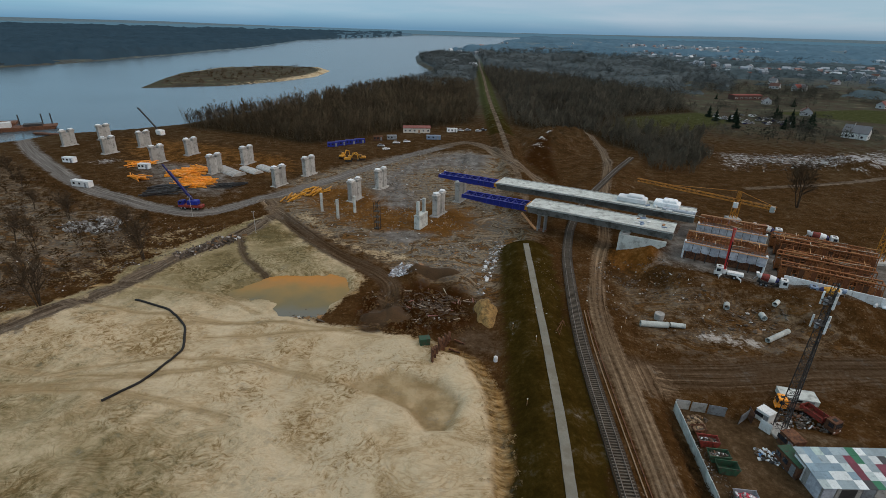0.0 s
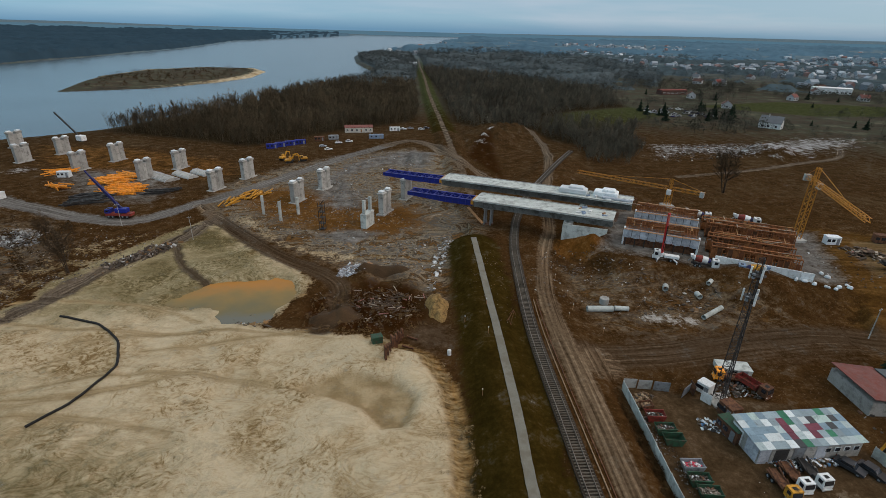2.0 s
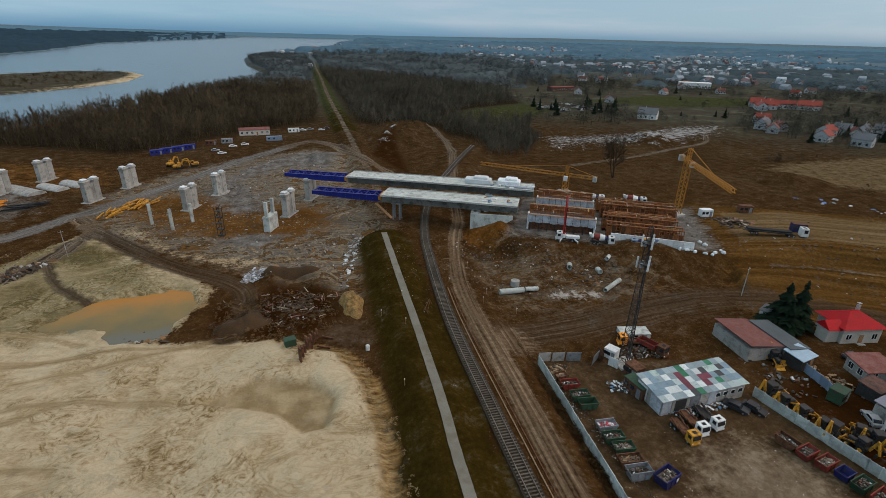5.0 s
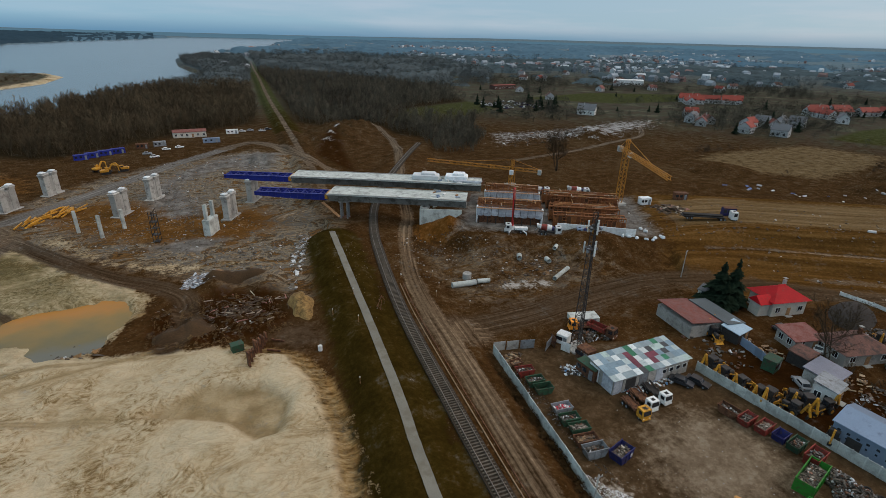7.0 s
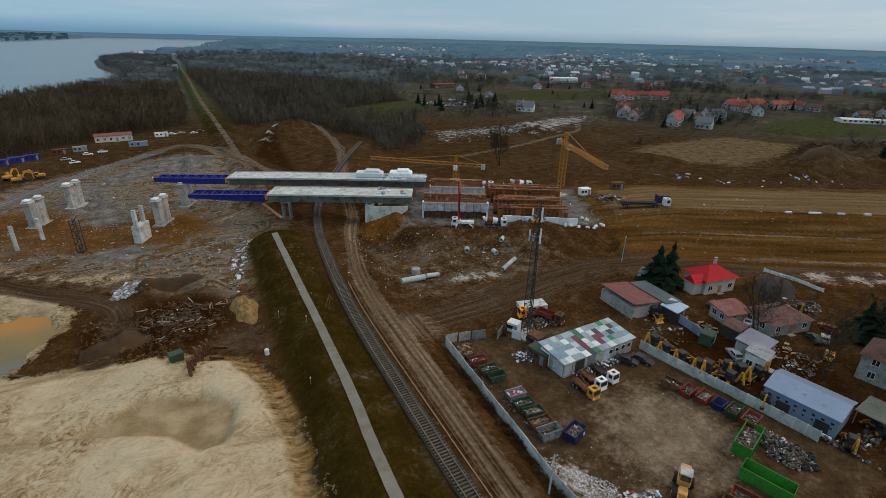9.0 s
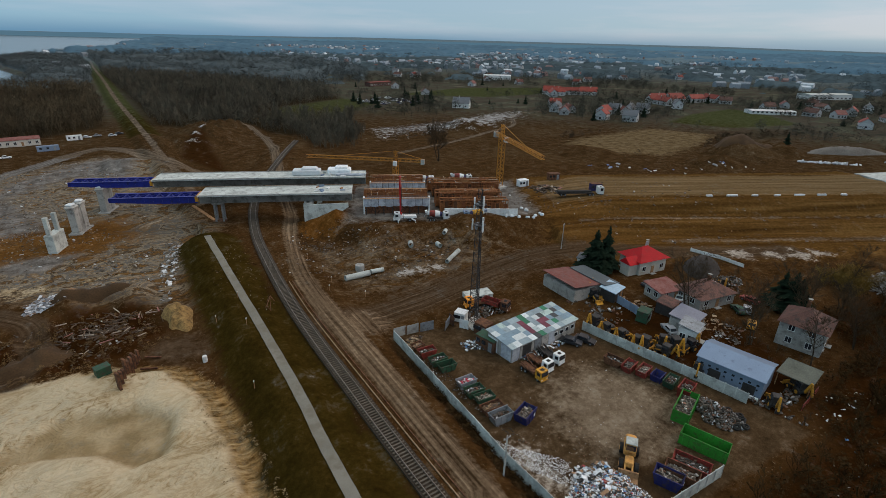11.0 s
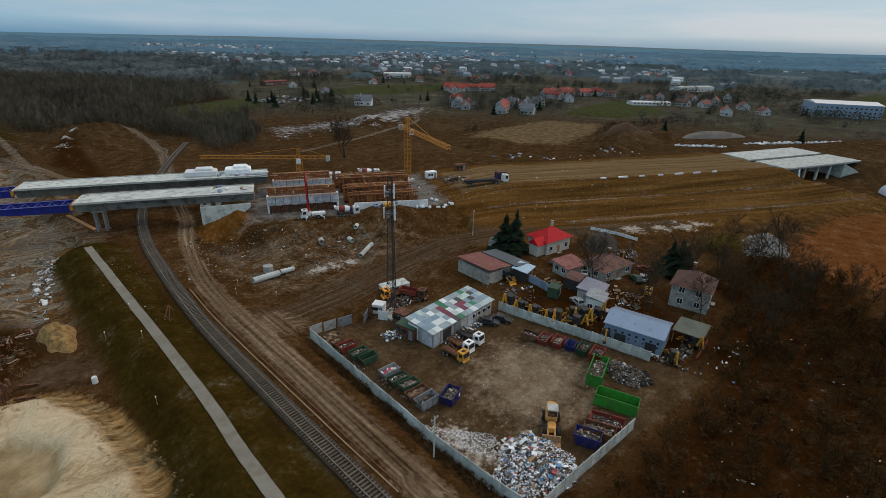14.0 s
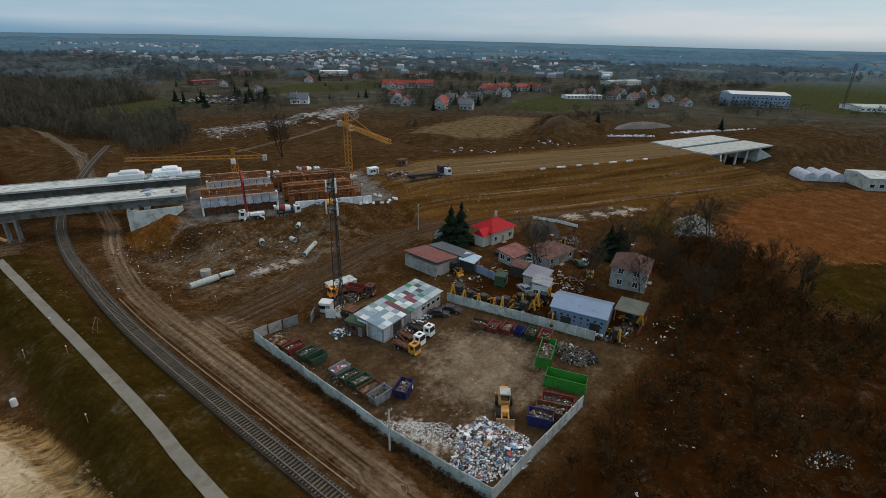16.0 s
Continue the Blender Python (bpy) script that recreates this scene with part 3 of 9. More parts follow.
m_road = np.maximum.reduce([strip(TRACK_E - np.array([0.5, 0]), 2.7, 1.8) * np.interp(py, (30, 62, 80, 130, 170), (0.86, 0.92, 1.0, 0.72, 0.8)), strip(HILL_ROAD, 3.6, 2.5), strip(FIELD_ROAD, 1.8, 2), strip(SAND_ROAD, 4.2, 3.0) * 0.72,
                            strip(FAR_PATH, 1.6, 1.6), edge(3.0 - np.hypot(px - 42, py - 80) * 0.6, 3),
                                                        edge(np.minimum(road_u - 72, 10 - np.abs(road_o + 1)), 7) * (road_d < 40) * (road_u < 232) * 0.9,
                            edge(1.0 - np.abs(road_o + 25.5), 1.6) * (road_u > 78) * (road_u < 230) * (road_d < 60) * 0.85,
                            edge(2.2 - np.abs(road_o + 40), 4) * (road_u > 100) * (road_u < 235) * (road_d < 70) * 0.75])
m_grey = np.maximum.reduce([strip(MAIN_ROAD, 3.6, 2.2), edge(inside(px, py, GREY_PIT), 8),
                            edge(inside(px, py, [(-158, 240), (-120, 188), (-88, 186), (-84, 205), (-100, 238), (-135, 246)]), 12) * 0.6,
                            edge(inside(px, py, [(-28, 212), (-10, 206), (-8, 178), (-26, 182)]), 6) * 0.7, edge(inside(px, py, [(-26, 154), (-14, 160), (-2, 156), (-12, 147)]), 3) * 0.8,
                            edge(np.minimum(road_u - 2, np.minimum(66 - road_u, 21 - np.abs(road_o))), 5) * (road_d < 40) * 0.8])
m_red = edge(inside(px, py, RED_FIELD), 6)
m_slush = np.maximum.reduce([edge(inside(px, py, SLUSH), 14) * 0.62, edge(2.2 - np.hypot((px - 43.6) / 1.1, (py - 33.5) / 3.4), 1.6) * 0.62, edge(5 - np.hypot((px - 205) / 3.2, py - 33), 5) * 0.16])
for sx, sy, sr in ((63, 97, 2.2), (67, 95.5, 2.2), (71, 96, 1.8), (150, 53, 4), (158, 48, 3.6), (165, 43, 4), (172, 40, 3), (53, 289, 3), (58, 300, 2.5), (64, 314, 2.5), (-118, 158, 6), (-168, 240, 5), (-12, 128, 3)):
    m_slush = np.maximum(m_slush, edge(sr - np.hypot(px - sx, py - sy), sr) * 0.72)
m_orange = np.maximum.reduce([edge(inside(px, py, ORANGE_FLAT), 10) * 0.72, edge(8 - np.hypot(px - 59, py - 138), 5), edge(inside(px, py, [(-46, 125), (-25, 128), (-24, 121), (-43, 122)]), 3),
                              edge(inside(px, py, ISLAND) - 14, 16) * 0.30,
                              edge(inside(px, py, [(-170, 250), (-110, 215), (-60, 225), (-80, 262), (-150, 296), (-200, 300)]), 12) * 0.55])
m_dark = np.maximum.reduce([edge(inside(px, py, BLACK_FIELD), 10) * 0.30, edge(inside(px, py, BRUSH), 6) * 0.9, edge(inside(px, py, PIT), 4) * 0.85, edge(inside(px, py, [(81, 16), (80, 54), (96, 57), (108, 50), (108, 32), (100, 18)]), 4) * 0.72, edge(inside(px, py, [(42, 266), (50, 290), (66, 318), (60, 280), (54, 222), (48, 240)]), 5) * 0.9,
                            edge(2.3 - np.abs(lev_e + 8.6), 2) * (lev_d < 30) * 0.4])

rt_ = random.Random(12)
TYRE_TRACKS = [POND_ROAD]
for i in range(9):
    x, y, a, bend = rt_.uniform(-100, -30), rt_.uniform(48, 120), rt_.uniform(-0.35, 0.5), rt_.uniform(-0.016, 0.016)
    pts = []
    for k in range(7):
        pts.append((x, y))
        x, y, a = x + 9 * math.cos(a), y + 9 * math.sin(a), a + bend * 9
    TYRE_TRACKS.append(curve(pts, 2))
m_trk = np.maximum.reduce([strip(t, 1.0, 1.3, 8) for t in TYRE_TRACKS]) * (inside(px, py, SAND) > -2) * 0.8
# the hollow takes the same darker tan as the tracks
m_trk = np.maximum(m_trk, edge(inside(px, py, HOLLOW) - 0.2, 1.6) * 0.86)
m_wets = np.maximum(edge(inside(px, py, [(-95, 84), (-66, 88), (-60, 74), (-34, 66), (-28, 40), (-120, 20), (-130, 70)]), 12) * 0.62,
                    edge(inside(px, py, [(-128, 84), (-92, 100), (-64, 104), (-50, 106), (-28, 100), (-22, 122), (-40, 146), (-62, 176), (-96, 150)]), 9) * 0.78)
m_trk = np.maximum(m_trk, strip(SAND_ROAD, 2.8, 3) * 0.85)
M_GROUND = bpy.data.materials.new("ground")
M_GROUND.use_nodes = True
gn, gl = M_GROUND.node_tree.nodes, M_GROUND.node_tree.links
gb = gn["Principled BSDF"]
gb.inputs["Roughness"].default_value = 0.92
gb.inputs["Specular IOR Level"].default_value = 0.0
gpos = gn.new("ShaderNodeNewGeometry")


def gnoise(scale, detail=5.0, rough=0.6, stretch=None):
    t = gn.new("ShaderNodeTexNoise")
    t.inputs["Scale"].default_value, t.inputs["Detail"].default_value, t.inputs["Roughness"].default_value = scale, detail, rough
    src = gpos.outputs["Position"]
    if stretch:
        k = gn.new("ShaderNodeMapping")
        k.inputs["Scale"].default_value = stretch[:3]
        k.inputs["Rotation"].default_value = (0, 0, stretch[3])
        gl.new(src, k.inputs[0])
        src = k.outputs[0]
    gl.new(src, t.inputs["Vector"])
    return t.outputs["Fac"]


def gramp(value, stops):
    r = gn.new("ShaderNodeValToRGB")
    els = r.color_ramp.elements
    for i, (at, c) in enumerate(stops):
        e = els[i] if i < 2 else els.new(at)
        e.position, e.color = at, (*c, 1)
    gl.new(value, r.inputs[0])
    return r.outputs[0]


def gmath(op, a, b):
    m = gn.new("ShaderNodeMath")
    m.operation = op
    for i, s in enumerate((a, b)):
        if isinstance(s, (int, float)):
            m.inputs[i].default_value = s
        else:
            gl.new(s, m.inputs[i])
    return m.outputs[0]


def gmix(fac, a, b):
    m = gn.new("ShaderNodeMix")
    m.data_type = "RGBA"
    gl.new(fac, m.inputs["Factor"])
    gl.new(a, m.inputs["A"])
    gl.new(b, m.inputs["B"])
    return m.outputs["Result"]


n_big, n_mid, n_fine, n_grit = gnoise(0.045, 4), gnoise(0.23, 6, 0.65), gnoise(1.1, 6, 0.7), gnoise(6.0, 3, 0.7)
rut_at = gn.new("ShaderNodeAttribute")
rut_at.attribute_name = "rut"
n_rt = gn.new("ShaderNodeTexNoise")
n_rt.inputs["Scale"].default_value, n_rt.inputs["Detail"].default_value, n_rt.inputs["Roughness"].default_value = 1.0, 4, 0.6
gl.new(rut_at.outputs["Vector"], n_rt.inputs["Vector"])
n_rut = n_rt.outputs["Fac"]
n_sandw = gnoise(0.06, 4, 0.55)
n_sandw.node.inputs["Distortion"].default_value = 0.8
n_crump = gnoise(0.42, 5, 0.62)
n_crump.node.inputs["Distortion"].default_value = 2.6
n_patch = gnoise(0.050, 3, 0.5)
n_patch.node.inputs["Distortion"].default_value = 1.2
n_drag = gnoise(0.16, 4, 0.55, (0.8, 1.5, 1, 0.6))
n_drag.node.inputs["Distortion"].default_value = 5.0
n_arc = gmath("POWER", gmath("SUBTRACT", 1.0, gmath("MINIMUM", gmath("ABSOLUTE", gmath("MULTIPLY", gmath("SUBTRACT", n_drag, 0.5), 9.0), 0.0), 1.0)), 1.5)
n_rill = gnoise(0.9, 5, 0.65, (0.22, 1.3, 0.6, 0.0))
wob = gmath("ADD", gmath("MULTIPLY", n_mid, 0.6), gmath("MULTIPLY", n_fine, 0.4))


def masked(attr, channel, sharp=5.0, rag=1.0):
    """A mask with a ragged edge."""
    at = gn.new("ShaderNodeAttribute")
    at.attribute_name = attr
    if channel == "A":
        v = at.outputs["Alpha"]
    else:
        s = gn.new("ShaderNodeSeparateColor")
        gl.new(at.outputs["Color"], s.inputs[0])
        v = s.outputs[channel]
    v = gmath("ADD", v, gmath("MULTIPLY", gmath("SUBTRACT", wob, 0.5), rag * 1.6))
    m = gn.new("ShaderNodeMapRange")
    m.inputs["From Min"].default_value, m.inputs["From Max"].default_value = 0.5 - 0.5 / sharp, 0.5 + 0.5 / sharp
    gl.new(v, m.inputs["Value"])
    return m.outputs[0]


mixn = gmath("ADD", gmath("ADD", gmath("MULTIPLY", n_mid, 0.50), gmath("MULTIPLY", n_fine, 0.42)), gmath("ADD", gmath("MULTIPLY", gmath("SUBTRACT", n_grit, 0.5), 0.22), 0.04))
mixr = gmath("ADD", gmath("ADD", gmath("MULTIPLY", n_rut, 0.66), gmath("MULTIPLY", n_fine, 0.34)), gmath("MULTIPLY", gmath("SUBTRACT", n_grit, 0.5), 0.16))
c_mud0 = gramp(mixn, ((0.30, (0.015, 0.009, 0.003)), (0.48, (0.041, 0.023, 0.010)), (0.60, (0.073, 0.044, 0.020)), (0.72, (0.132, 0.088, 0.048))))
c_mud1 = gramp(mixn, ((0.30, (0.022, 0.013, 0.006)), (0.48, (0.052, 0.032, 0.015)), (0.60, (0.092, 0.062, 0.033)), (0.72, (0.17, 0.125, 0.080))))
var = gn.new("ShaderNodeMapRange")
var.inputs["From Min"].default_value, var.inputs["From Max"].default_value = 0.50, 0.66
gl.new(gnoise(0.028, 5, 0.6), var.inputs["Value"])
c_mud = gmix(var.outputs[0], c_mud0, c_mud1)
c_far = gramp(n_big, ((0.32, (0.034, 0.036, 0.028)), (0.46, (0.064, 0.053, 0.040)), (0.56, (0.056, 0.060, 0.042)), (0.68, (0.105, 0.095, 0.070))))
patch = gramp(n_patch, ((0.46, (0, 0, 0)), (0.58, (1, 1, 1))))
v_crump = gmath("MULTIPLY", gmath("SUBTRACT", n_crump, 0.5), gmath("ADD", gmath("MULTIPLY", patch, 0.55), 0.10))
v_sand = gmath("ADD", gmath("ADD", gmath("MULTIPLY", n_sandw, 0.55), gmath("MULTIPLY", n_fine, 0.12)), gmath("ADD", v_crump, gmath("MULTIPLY", gmath("SUBTRACT", 0.3, n_arc), 0.055)))
c_sand = gramp(v_sand, ((0.20, (0.20, 0.135, 0.062)), (0.27, (0.36, 0.275, 0.160)), (0.33, (0.46, 0.375, 0.245)), (0.41, (0.52, 0.44, 0.305)), (0.50, (0.44, 0.37, 0.25))))
c_trk = gramp(n_rut, ((0.38, (0.25, 0.185, 0.098)), (0.52, (0.32, 0.245, 0.140)), (0.62, (0.38, 0.30, 0.182))))
c_green = gramp(mixn, ((0.32, (0.024, 0.026, 0.009)), (0.50, (0.046, 0.052, 0.021)), (0.66, (0.070, 0.074, 0.034))))
c_grass = gramp(mixn, ((0.32, (0.014, 0.010, 0.003)), (0.47, (0.026, 0.019, 0.005)), (0.57, (0.040, 0.029, 0.008)), (0.68, (0.064, 0.041, 0.013)), (0.80, (0.11, 0.070, 0.026))))
c_road = gramp(mixr, ((0.36, (0.030, 0.021, 0.013)), (0.45, (0.078, 0.060, 0.043)), (0.55, (0.13, 0.104, 0.078)), (0.66, (0.24, 0.20, 0.155))))
c_grey = gramp(mixr, ((0.32, (0.045, 0.038, 0.032)), (0.46, (0.110, 0.102, 0.093)), (0.58, (0.175, 0.166, 0.156)), (0.68, (0.27, 0.262, 0.252))))
c_red = gramp(mixn, ((0.32, (0.050, 0.021, 0.008)), (0.5, (0.10, 0.044, 0.017)), (0.68, (0.18, 0.095, 0.042))))
c_slush = gramp(mixn, ((0.35, (0.085, 0.075, 0.065)), (0.50, (0.22, 0.215, 0.21)), (0.64, (0.44, 0.45, 0.46))))
c_orange = gramp(mixn, ((0.32, (0.036, 0.017, 0.005)), (0.5, (0.105, 0.050, 0.014)), (0.68, (0.22, 0.118, 0.040))))
c_dark = gramp(mixn, ((0.32, (0.013, 0.006, 0.002)), (0.52, (0.030, 0.014, 0.005)), (0.66, (0.055, 0.025, 0.009)), (0.76, (0.098, 0.048, 0.018))))
col = gmix(masked("mask_c", "Green", 2.0), c_mud, c_far)
n_site = gnoise(0.085, 5, 0.62, (1.0, 1.7, 1, 0.4))
n_site.node.inputs["Distortion"].default_value = 1.8
c_site = gramp(gmath("ADD", gmath("MULTIPLY", n_site, 0.86), gmath("MULTIPLY", n_fine, 0.14)), ((0.33, (0.026, 0.020, 0.013)), (0.40, (0.165, 0.090, 0.032)), (0.45, (0.045, 0.037, 0.028)), (0.50, (0.245, 0.198, 0.138)), (0.55, (0.090, 0.097, 0.098)), (0.60, (0.175, 0.118, 0.062)), (0.66, (0.320, 0.285, 0.235))))
col = gmix(gmath("MULTIPLY", masked("mask_e", "Red", 2.0), 0.9), col, c_site)
n_clod = gnoise(1.7, 3, 0.75)
c_clod = gramp(n_grit, ((0.35, (0.040, 0.026, 0.014)), (0.55, (0.13, 0.105, 0.078)), (0.72, (0.30, 0.275, 0.24))))
clod = gramp(n_clod, ((0.60, (0, 0, 0)), (0.66, (1, 1, 1))))
col = gmix(gmath("MULTIPLY", gmath("MULTIPLY", clod, gmath("SUBTRACT", 1.0, masked("mask_c", "Green", 2.0))), 0.72), col, c_clod)
col = gmix(masked("mask_b", "Green", 3.0), col, c_orange)
col = gmix(masked("mask_b", "Blue", 3.5), col, c_dark)
f_sand = masked("mask_a", "Red", 7.0, 0.7)
col = gmix(f_sand, col, c_sand)
c_wets = gramp(v_sand, ((0.20, (0.10, 0.080, 0.036)), (0.29, (0.19, 0.155, 0.082)), (0.36, (0.27, 0.225, 0.130)), (0.44, (0.36, 0.305, 0.190))))
col = gmix(gmath("MULTIPLY", masked("mask_b", "A", 2.0, 1.2), f_sand), col, c_wets)
col = gmix(masked("mask_a", "A", 3.0, 0.5), col, c_trk)
c_scarp = gramp(gmath("ADD", gmath("MULTIPLY", n_rill, 0.75), gmath("MULTIPLY", n_fine, 0.25)), ((0.36, (0.060, 0.036, 0.013)), (0.45, (0.17, 0.108, 0.044)), (0.54, (0.30, 0.208, 0.098)), (0.64, (0.42, 0.325, 0.185))))
col = gmix(masked("mask_e", "A", 2.5, 0.8), col, c_scarp)
col = gmix(masked("mask_a", "Green", 4.0), col, gmix(masked("mask_c", "Green", 2.0), c_grass, c_green))
col = gmix(masked("mask_b", "Red", 5.0), col, c_red)
c_bank = gramp(mixr, ((0.34, (0.033, 0.018, 0.006)), (0.50, (0.084, 0.047, 0.015)), (0.64, (0.154, 0.094, 0.034))))
col = gmix(gmath("MULTIPLY", masked("mask_d", "Red", 2.5), 0.85), col, c_bank)
col = gmix(masked("mask_c", "Red", 3.0), col, c_grey)
c_mudroad = gramp(mixr, ((0.34, (0.022, 0.015, 0.009)), (0.48, (0.052, 0.038, 0.026)), (0.58, (0.080, 0.062, 0.046)), (0.68, (0.14, 0.115, 0.090))))
col = gmix(gmath("MULTIPLY", masked("mask_e", "Green", 2.5), 0.9), col, c_mudroad)
# ground inside the woods is a darker brown than the open mud
c_wood_floor = gramp(mixn, ((0.34, (0.014, 0.010, 0.005)), (0.52, (0.030, 0.022, 0.012)), (0.68, (0.055, 0.040, 0.022))))
col = gmix(masked("mask_e", "Blue", 2.5, 0.6), col, c_wood_floor)
col = gmix(masked("mask_a", "Blue", 5.0, 0.8), col, c_road)
c_crest = gramp(mixr, ((0.34, (0.064, 0.043, 0.020)), (0.48, (0.118, 0.084, 0.043)), (0.64, (0.18, 0.135, 0.078))))
col = gmix(gmath("MULTIPLY", masked("mask_d", "Green", 3.0), 0.9), col, c_crest)
c_yard = gramp(mixn, ((0.34, (0.026, 0.018, 0.011)), (0.50, (0.058, 0.042, 0.026)), (0.66, (0.124, 0.092, 0.062))))
col = gmix(masked("mask_d", "Blue", 4.0, 0.6), col, c_yard)
# pale disc: the sky's reflection on wet yard mud, painted as colour
c_wet_sheen = gramp(mixn, ((0.34, (0.085, 0.068, 0.050)), (0.50, (0.170, 0.149, 0.123)), (0.66, (0.284, 0.266, 0.232))))
col = gmix(gmath("MULTIPLY", masked("mask_d", "A", 2.4, 0.9), 0.8), col, c_wet_sheen)
f_slush = masked("mask_c", "Blue", 4.0, 1.6)
col = gmix(f_slush, col, c_slush)
# far ground turns blue-grey with distance: haze put into the colour
c_haze = gramp(n_big, ((0.3, (0.080, 0.125, 0.155)), (0.5, (0.110, 0.160, 0.190)), (0.7, (0.150, 0.190, 0.200))))
col = gmix(masked("mask_c", "A", 1.2), col, c_haze)
# warm grading multiplied into the near ground's colour, fading with distance
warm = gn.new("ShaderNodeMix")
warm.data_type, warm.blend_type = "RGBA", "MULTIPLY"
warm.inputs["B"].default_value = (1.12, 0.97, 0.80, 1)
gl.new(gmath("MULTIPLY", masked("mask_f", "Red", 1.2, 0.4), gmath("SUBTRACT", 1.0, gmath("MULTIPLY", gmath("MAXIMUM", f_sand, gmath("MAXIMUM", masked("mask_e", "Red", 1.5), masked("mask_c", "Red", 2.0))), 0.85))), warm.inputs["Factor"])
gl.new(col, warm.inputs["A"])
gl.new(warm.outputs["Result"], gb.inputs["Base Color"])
gbp = gn.new("ShaderNodeBump")
gbp.inputs["Strength"].default_value, gbp.inputs["Distance"].default_value = 0.75, 0.5
gl.new(gmath("ADD", gmath("ADD", gmath("MULTIPLY", n_fine, 0.7), gmath("MULTIPLY", n_rut, 0.35)), gmath("ADD", gmath("MULTIPLY", n_grit, 0.2), gmath("MULTIPLY", gmath("ADD", gmath("MULTIPLY", n_crump, gmath("ADD", 0.25, gmath("MULTIPLY", patch, 0.9))), gmath("ADD", gmath("MULTIPLY", n_arc, 0.22), gmath("MULTIPLY", n_rill, 0.5))), gmath("MULTIPLY", f_sand, 1.2)))), gbp.inputs["Height"])
gl.new(gbp.outputs[0], gb.inputs["Normal"])

nx, ny = len(gx), len(gy)
ii = np.arange(nx * ny).reshape(ny, nx)
quads = np.stack([ii[:-1, :-1], ii[:-1, 1:], ii[1:, 1:], ii[1:, :-1]], -1).reshape(-1, 4)
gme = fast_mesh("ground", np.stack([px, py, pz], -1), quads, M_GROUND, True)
rut = np.stack([px * 0.25, py * 0.25, np.zeros_like(px)], -1)
for ln, reach in ((MAIN_ROAD, 7), (SAND_ROAD, 6), (MUD_ROAD, 6), (SITE_ROAD, 9), (TRACK_E, 7), (FIELD_ROAD, 6), (HILL_ROAD, 6), *((t, 2.4) for t in TYRE_TRACKS)):
    d, sd, al = line_dist(px, py, ln, 12)
    k = d < reach
    rut[k] = np.stack([(d * sd)[k] * 1.5, al[k] * 0.03, np.full(k.sum(), reach * 3.0)], -1)
k = (road_d < 40) & (road_u > 62) & (road_u < 520)
rut[k] = np.stack([road_o[k] * 0.5, road_u[k] * 0.02, np.full(k.sum(), 90.0)], -1)
gme.attributes.new("rut", "FLOAT_VECTOR", "POINT").data.foreach_set("vector", rut.astype(np.float32).ravel())
m_far = edge(np.hypot(px, py) - 420, 120)
# mask_c alpha: haze tint, rising from 800 m to 1800 m
for nm, chans in (("mask_a", (m_sand, m_grass, m_road)), ("mask_b", (m_red, m_orange, m_dark)), ("mask_c", (m_grey, m_far, m_slush))):
    at = gme.attributes.new(nm, "FLOAT_COLOR", "POINT")
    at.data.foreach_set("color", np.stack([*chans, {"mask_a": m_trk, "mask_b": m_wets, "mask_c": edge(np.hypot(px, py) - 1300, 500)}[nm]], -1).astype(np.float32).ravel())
at = gme.attributes.new("mask_d", "FLOAT_COLOR", "POINT")
m_bank = edge(np.minimum(road_u - 66, 46 - np.abs(road_o + 8)), 8) * (road_d < 80) * (road_u < 236)
m_crest = edge(np.minimum(road_u - 74, np.minimum(228 - road_u, 13.5 - np.abs(road_o))), 4) * (road_d < 40)
m_site = edge(inside(px, py, [(-72, 208), (-60, 166), (-34, 148), (-12, 130), (12, 112), (20, 128), (30, 150), (26, 200), (34, 262), (12, 286), (-30, 262), (-60, 232)]), 10)
m_site = np.maximum(m_site, edge(inside(px, py, [(-232, 250), (-160, 190), (-104, 165), (-92, 140), (-102, 108), (-170, 90), (-240, 120)]), 14) * 0.62)
m_site = np.maximum(m_site, edge(inside(px, py, [(42, 94), (44, 128), (72, 122), (100, 104), (96, 84), (60, 84)]), 8) * 0.42)
at2 = gme.attributes.new("mask_e", "FLOAT_COLOR", "POINT")
sand_d = inside(px, py, SAND)
m_scarp = np.exp(-((sand_d - 0.9) / 2.3) ** 2) * (py < 97) * np.clip((px + 4) / 8, 0, 1) * 0.95
m_mudroad = np.maximum.reduce([strip(MUD_ROAD, 3.0, 1.6), strip(POND_ROAD, 1.5, 1.2) * 0.85, edge(4 - np.hypot((px - 8.5) / 1.3, (py - 93) / 1.6), 3) * 0.9, strip(SITE_ROAD, 4.6, 3.5) * 0.95, edge(inside(px, py, [(44, 92), (60, 74), (80, 76), (104, 76), (124, 74), (112, 90), (80, 94)]), 6) * 0.6])
m_wood = np.maximum.reduce([edge(inside(px, py, w), 12) for w in ([(48, 380), (70, 345), (96, 330), (112, 300), (132, 292), (150, 300), (170, 330), (150, 350), (112, 372), (150, 430), (230, 470), (240, 560), (180, 700), (60, 900), (56, 560)],
                                                              [(-176, 336), (-131, 316), (-80, 292), (-28, 346), (20, 380), (30, 620), (-52, 640), (-108, 505)])])
at2.data.foreach_set("color", np.stack([m_site, m_mudroad, m_wood, m_scarp], -1).astype(np.float32).ravel())
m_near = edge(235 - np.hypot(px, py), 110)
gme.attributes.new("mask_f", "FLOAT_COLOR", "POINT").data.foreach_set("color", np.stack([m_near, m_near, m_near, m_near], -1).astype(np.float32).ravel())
at = gme.attributes["mask_d"]
m_sheen_disc = edge(9.5 - np.hypot((px - 63) / 1.1, py - 35), 7)
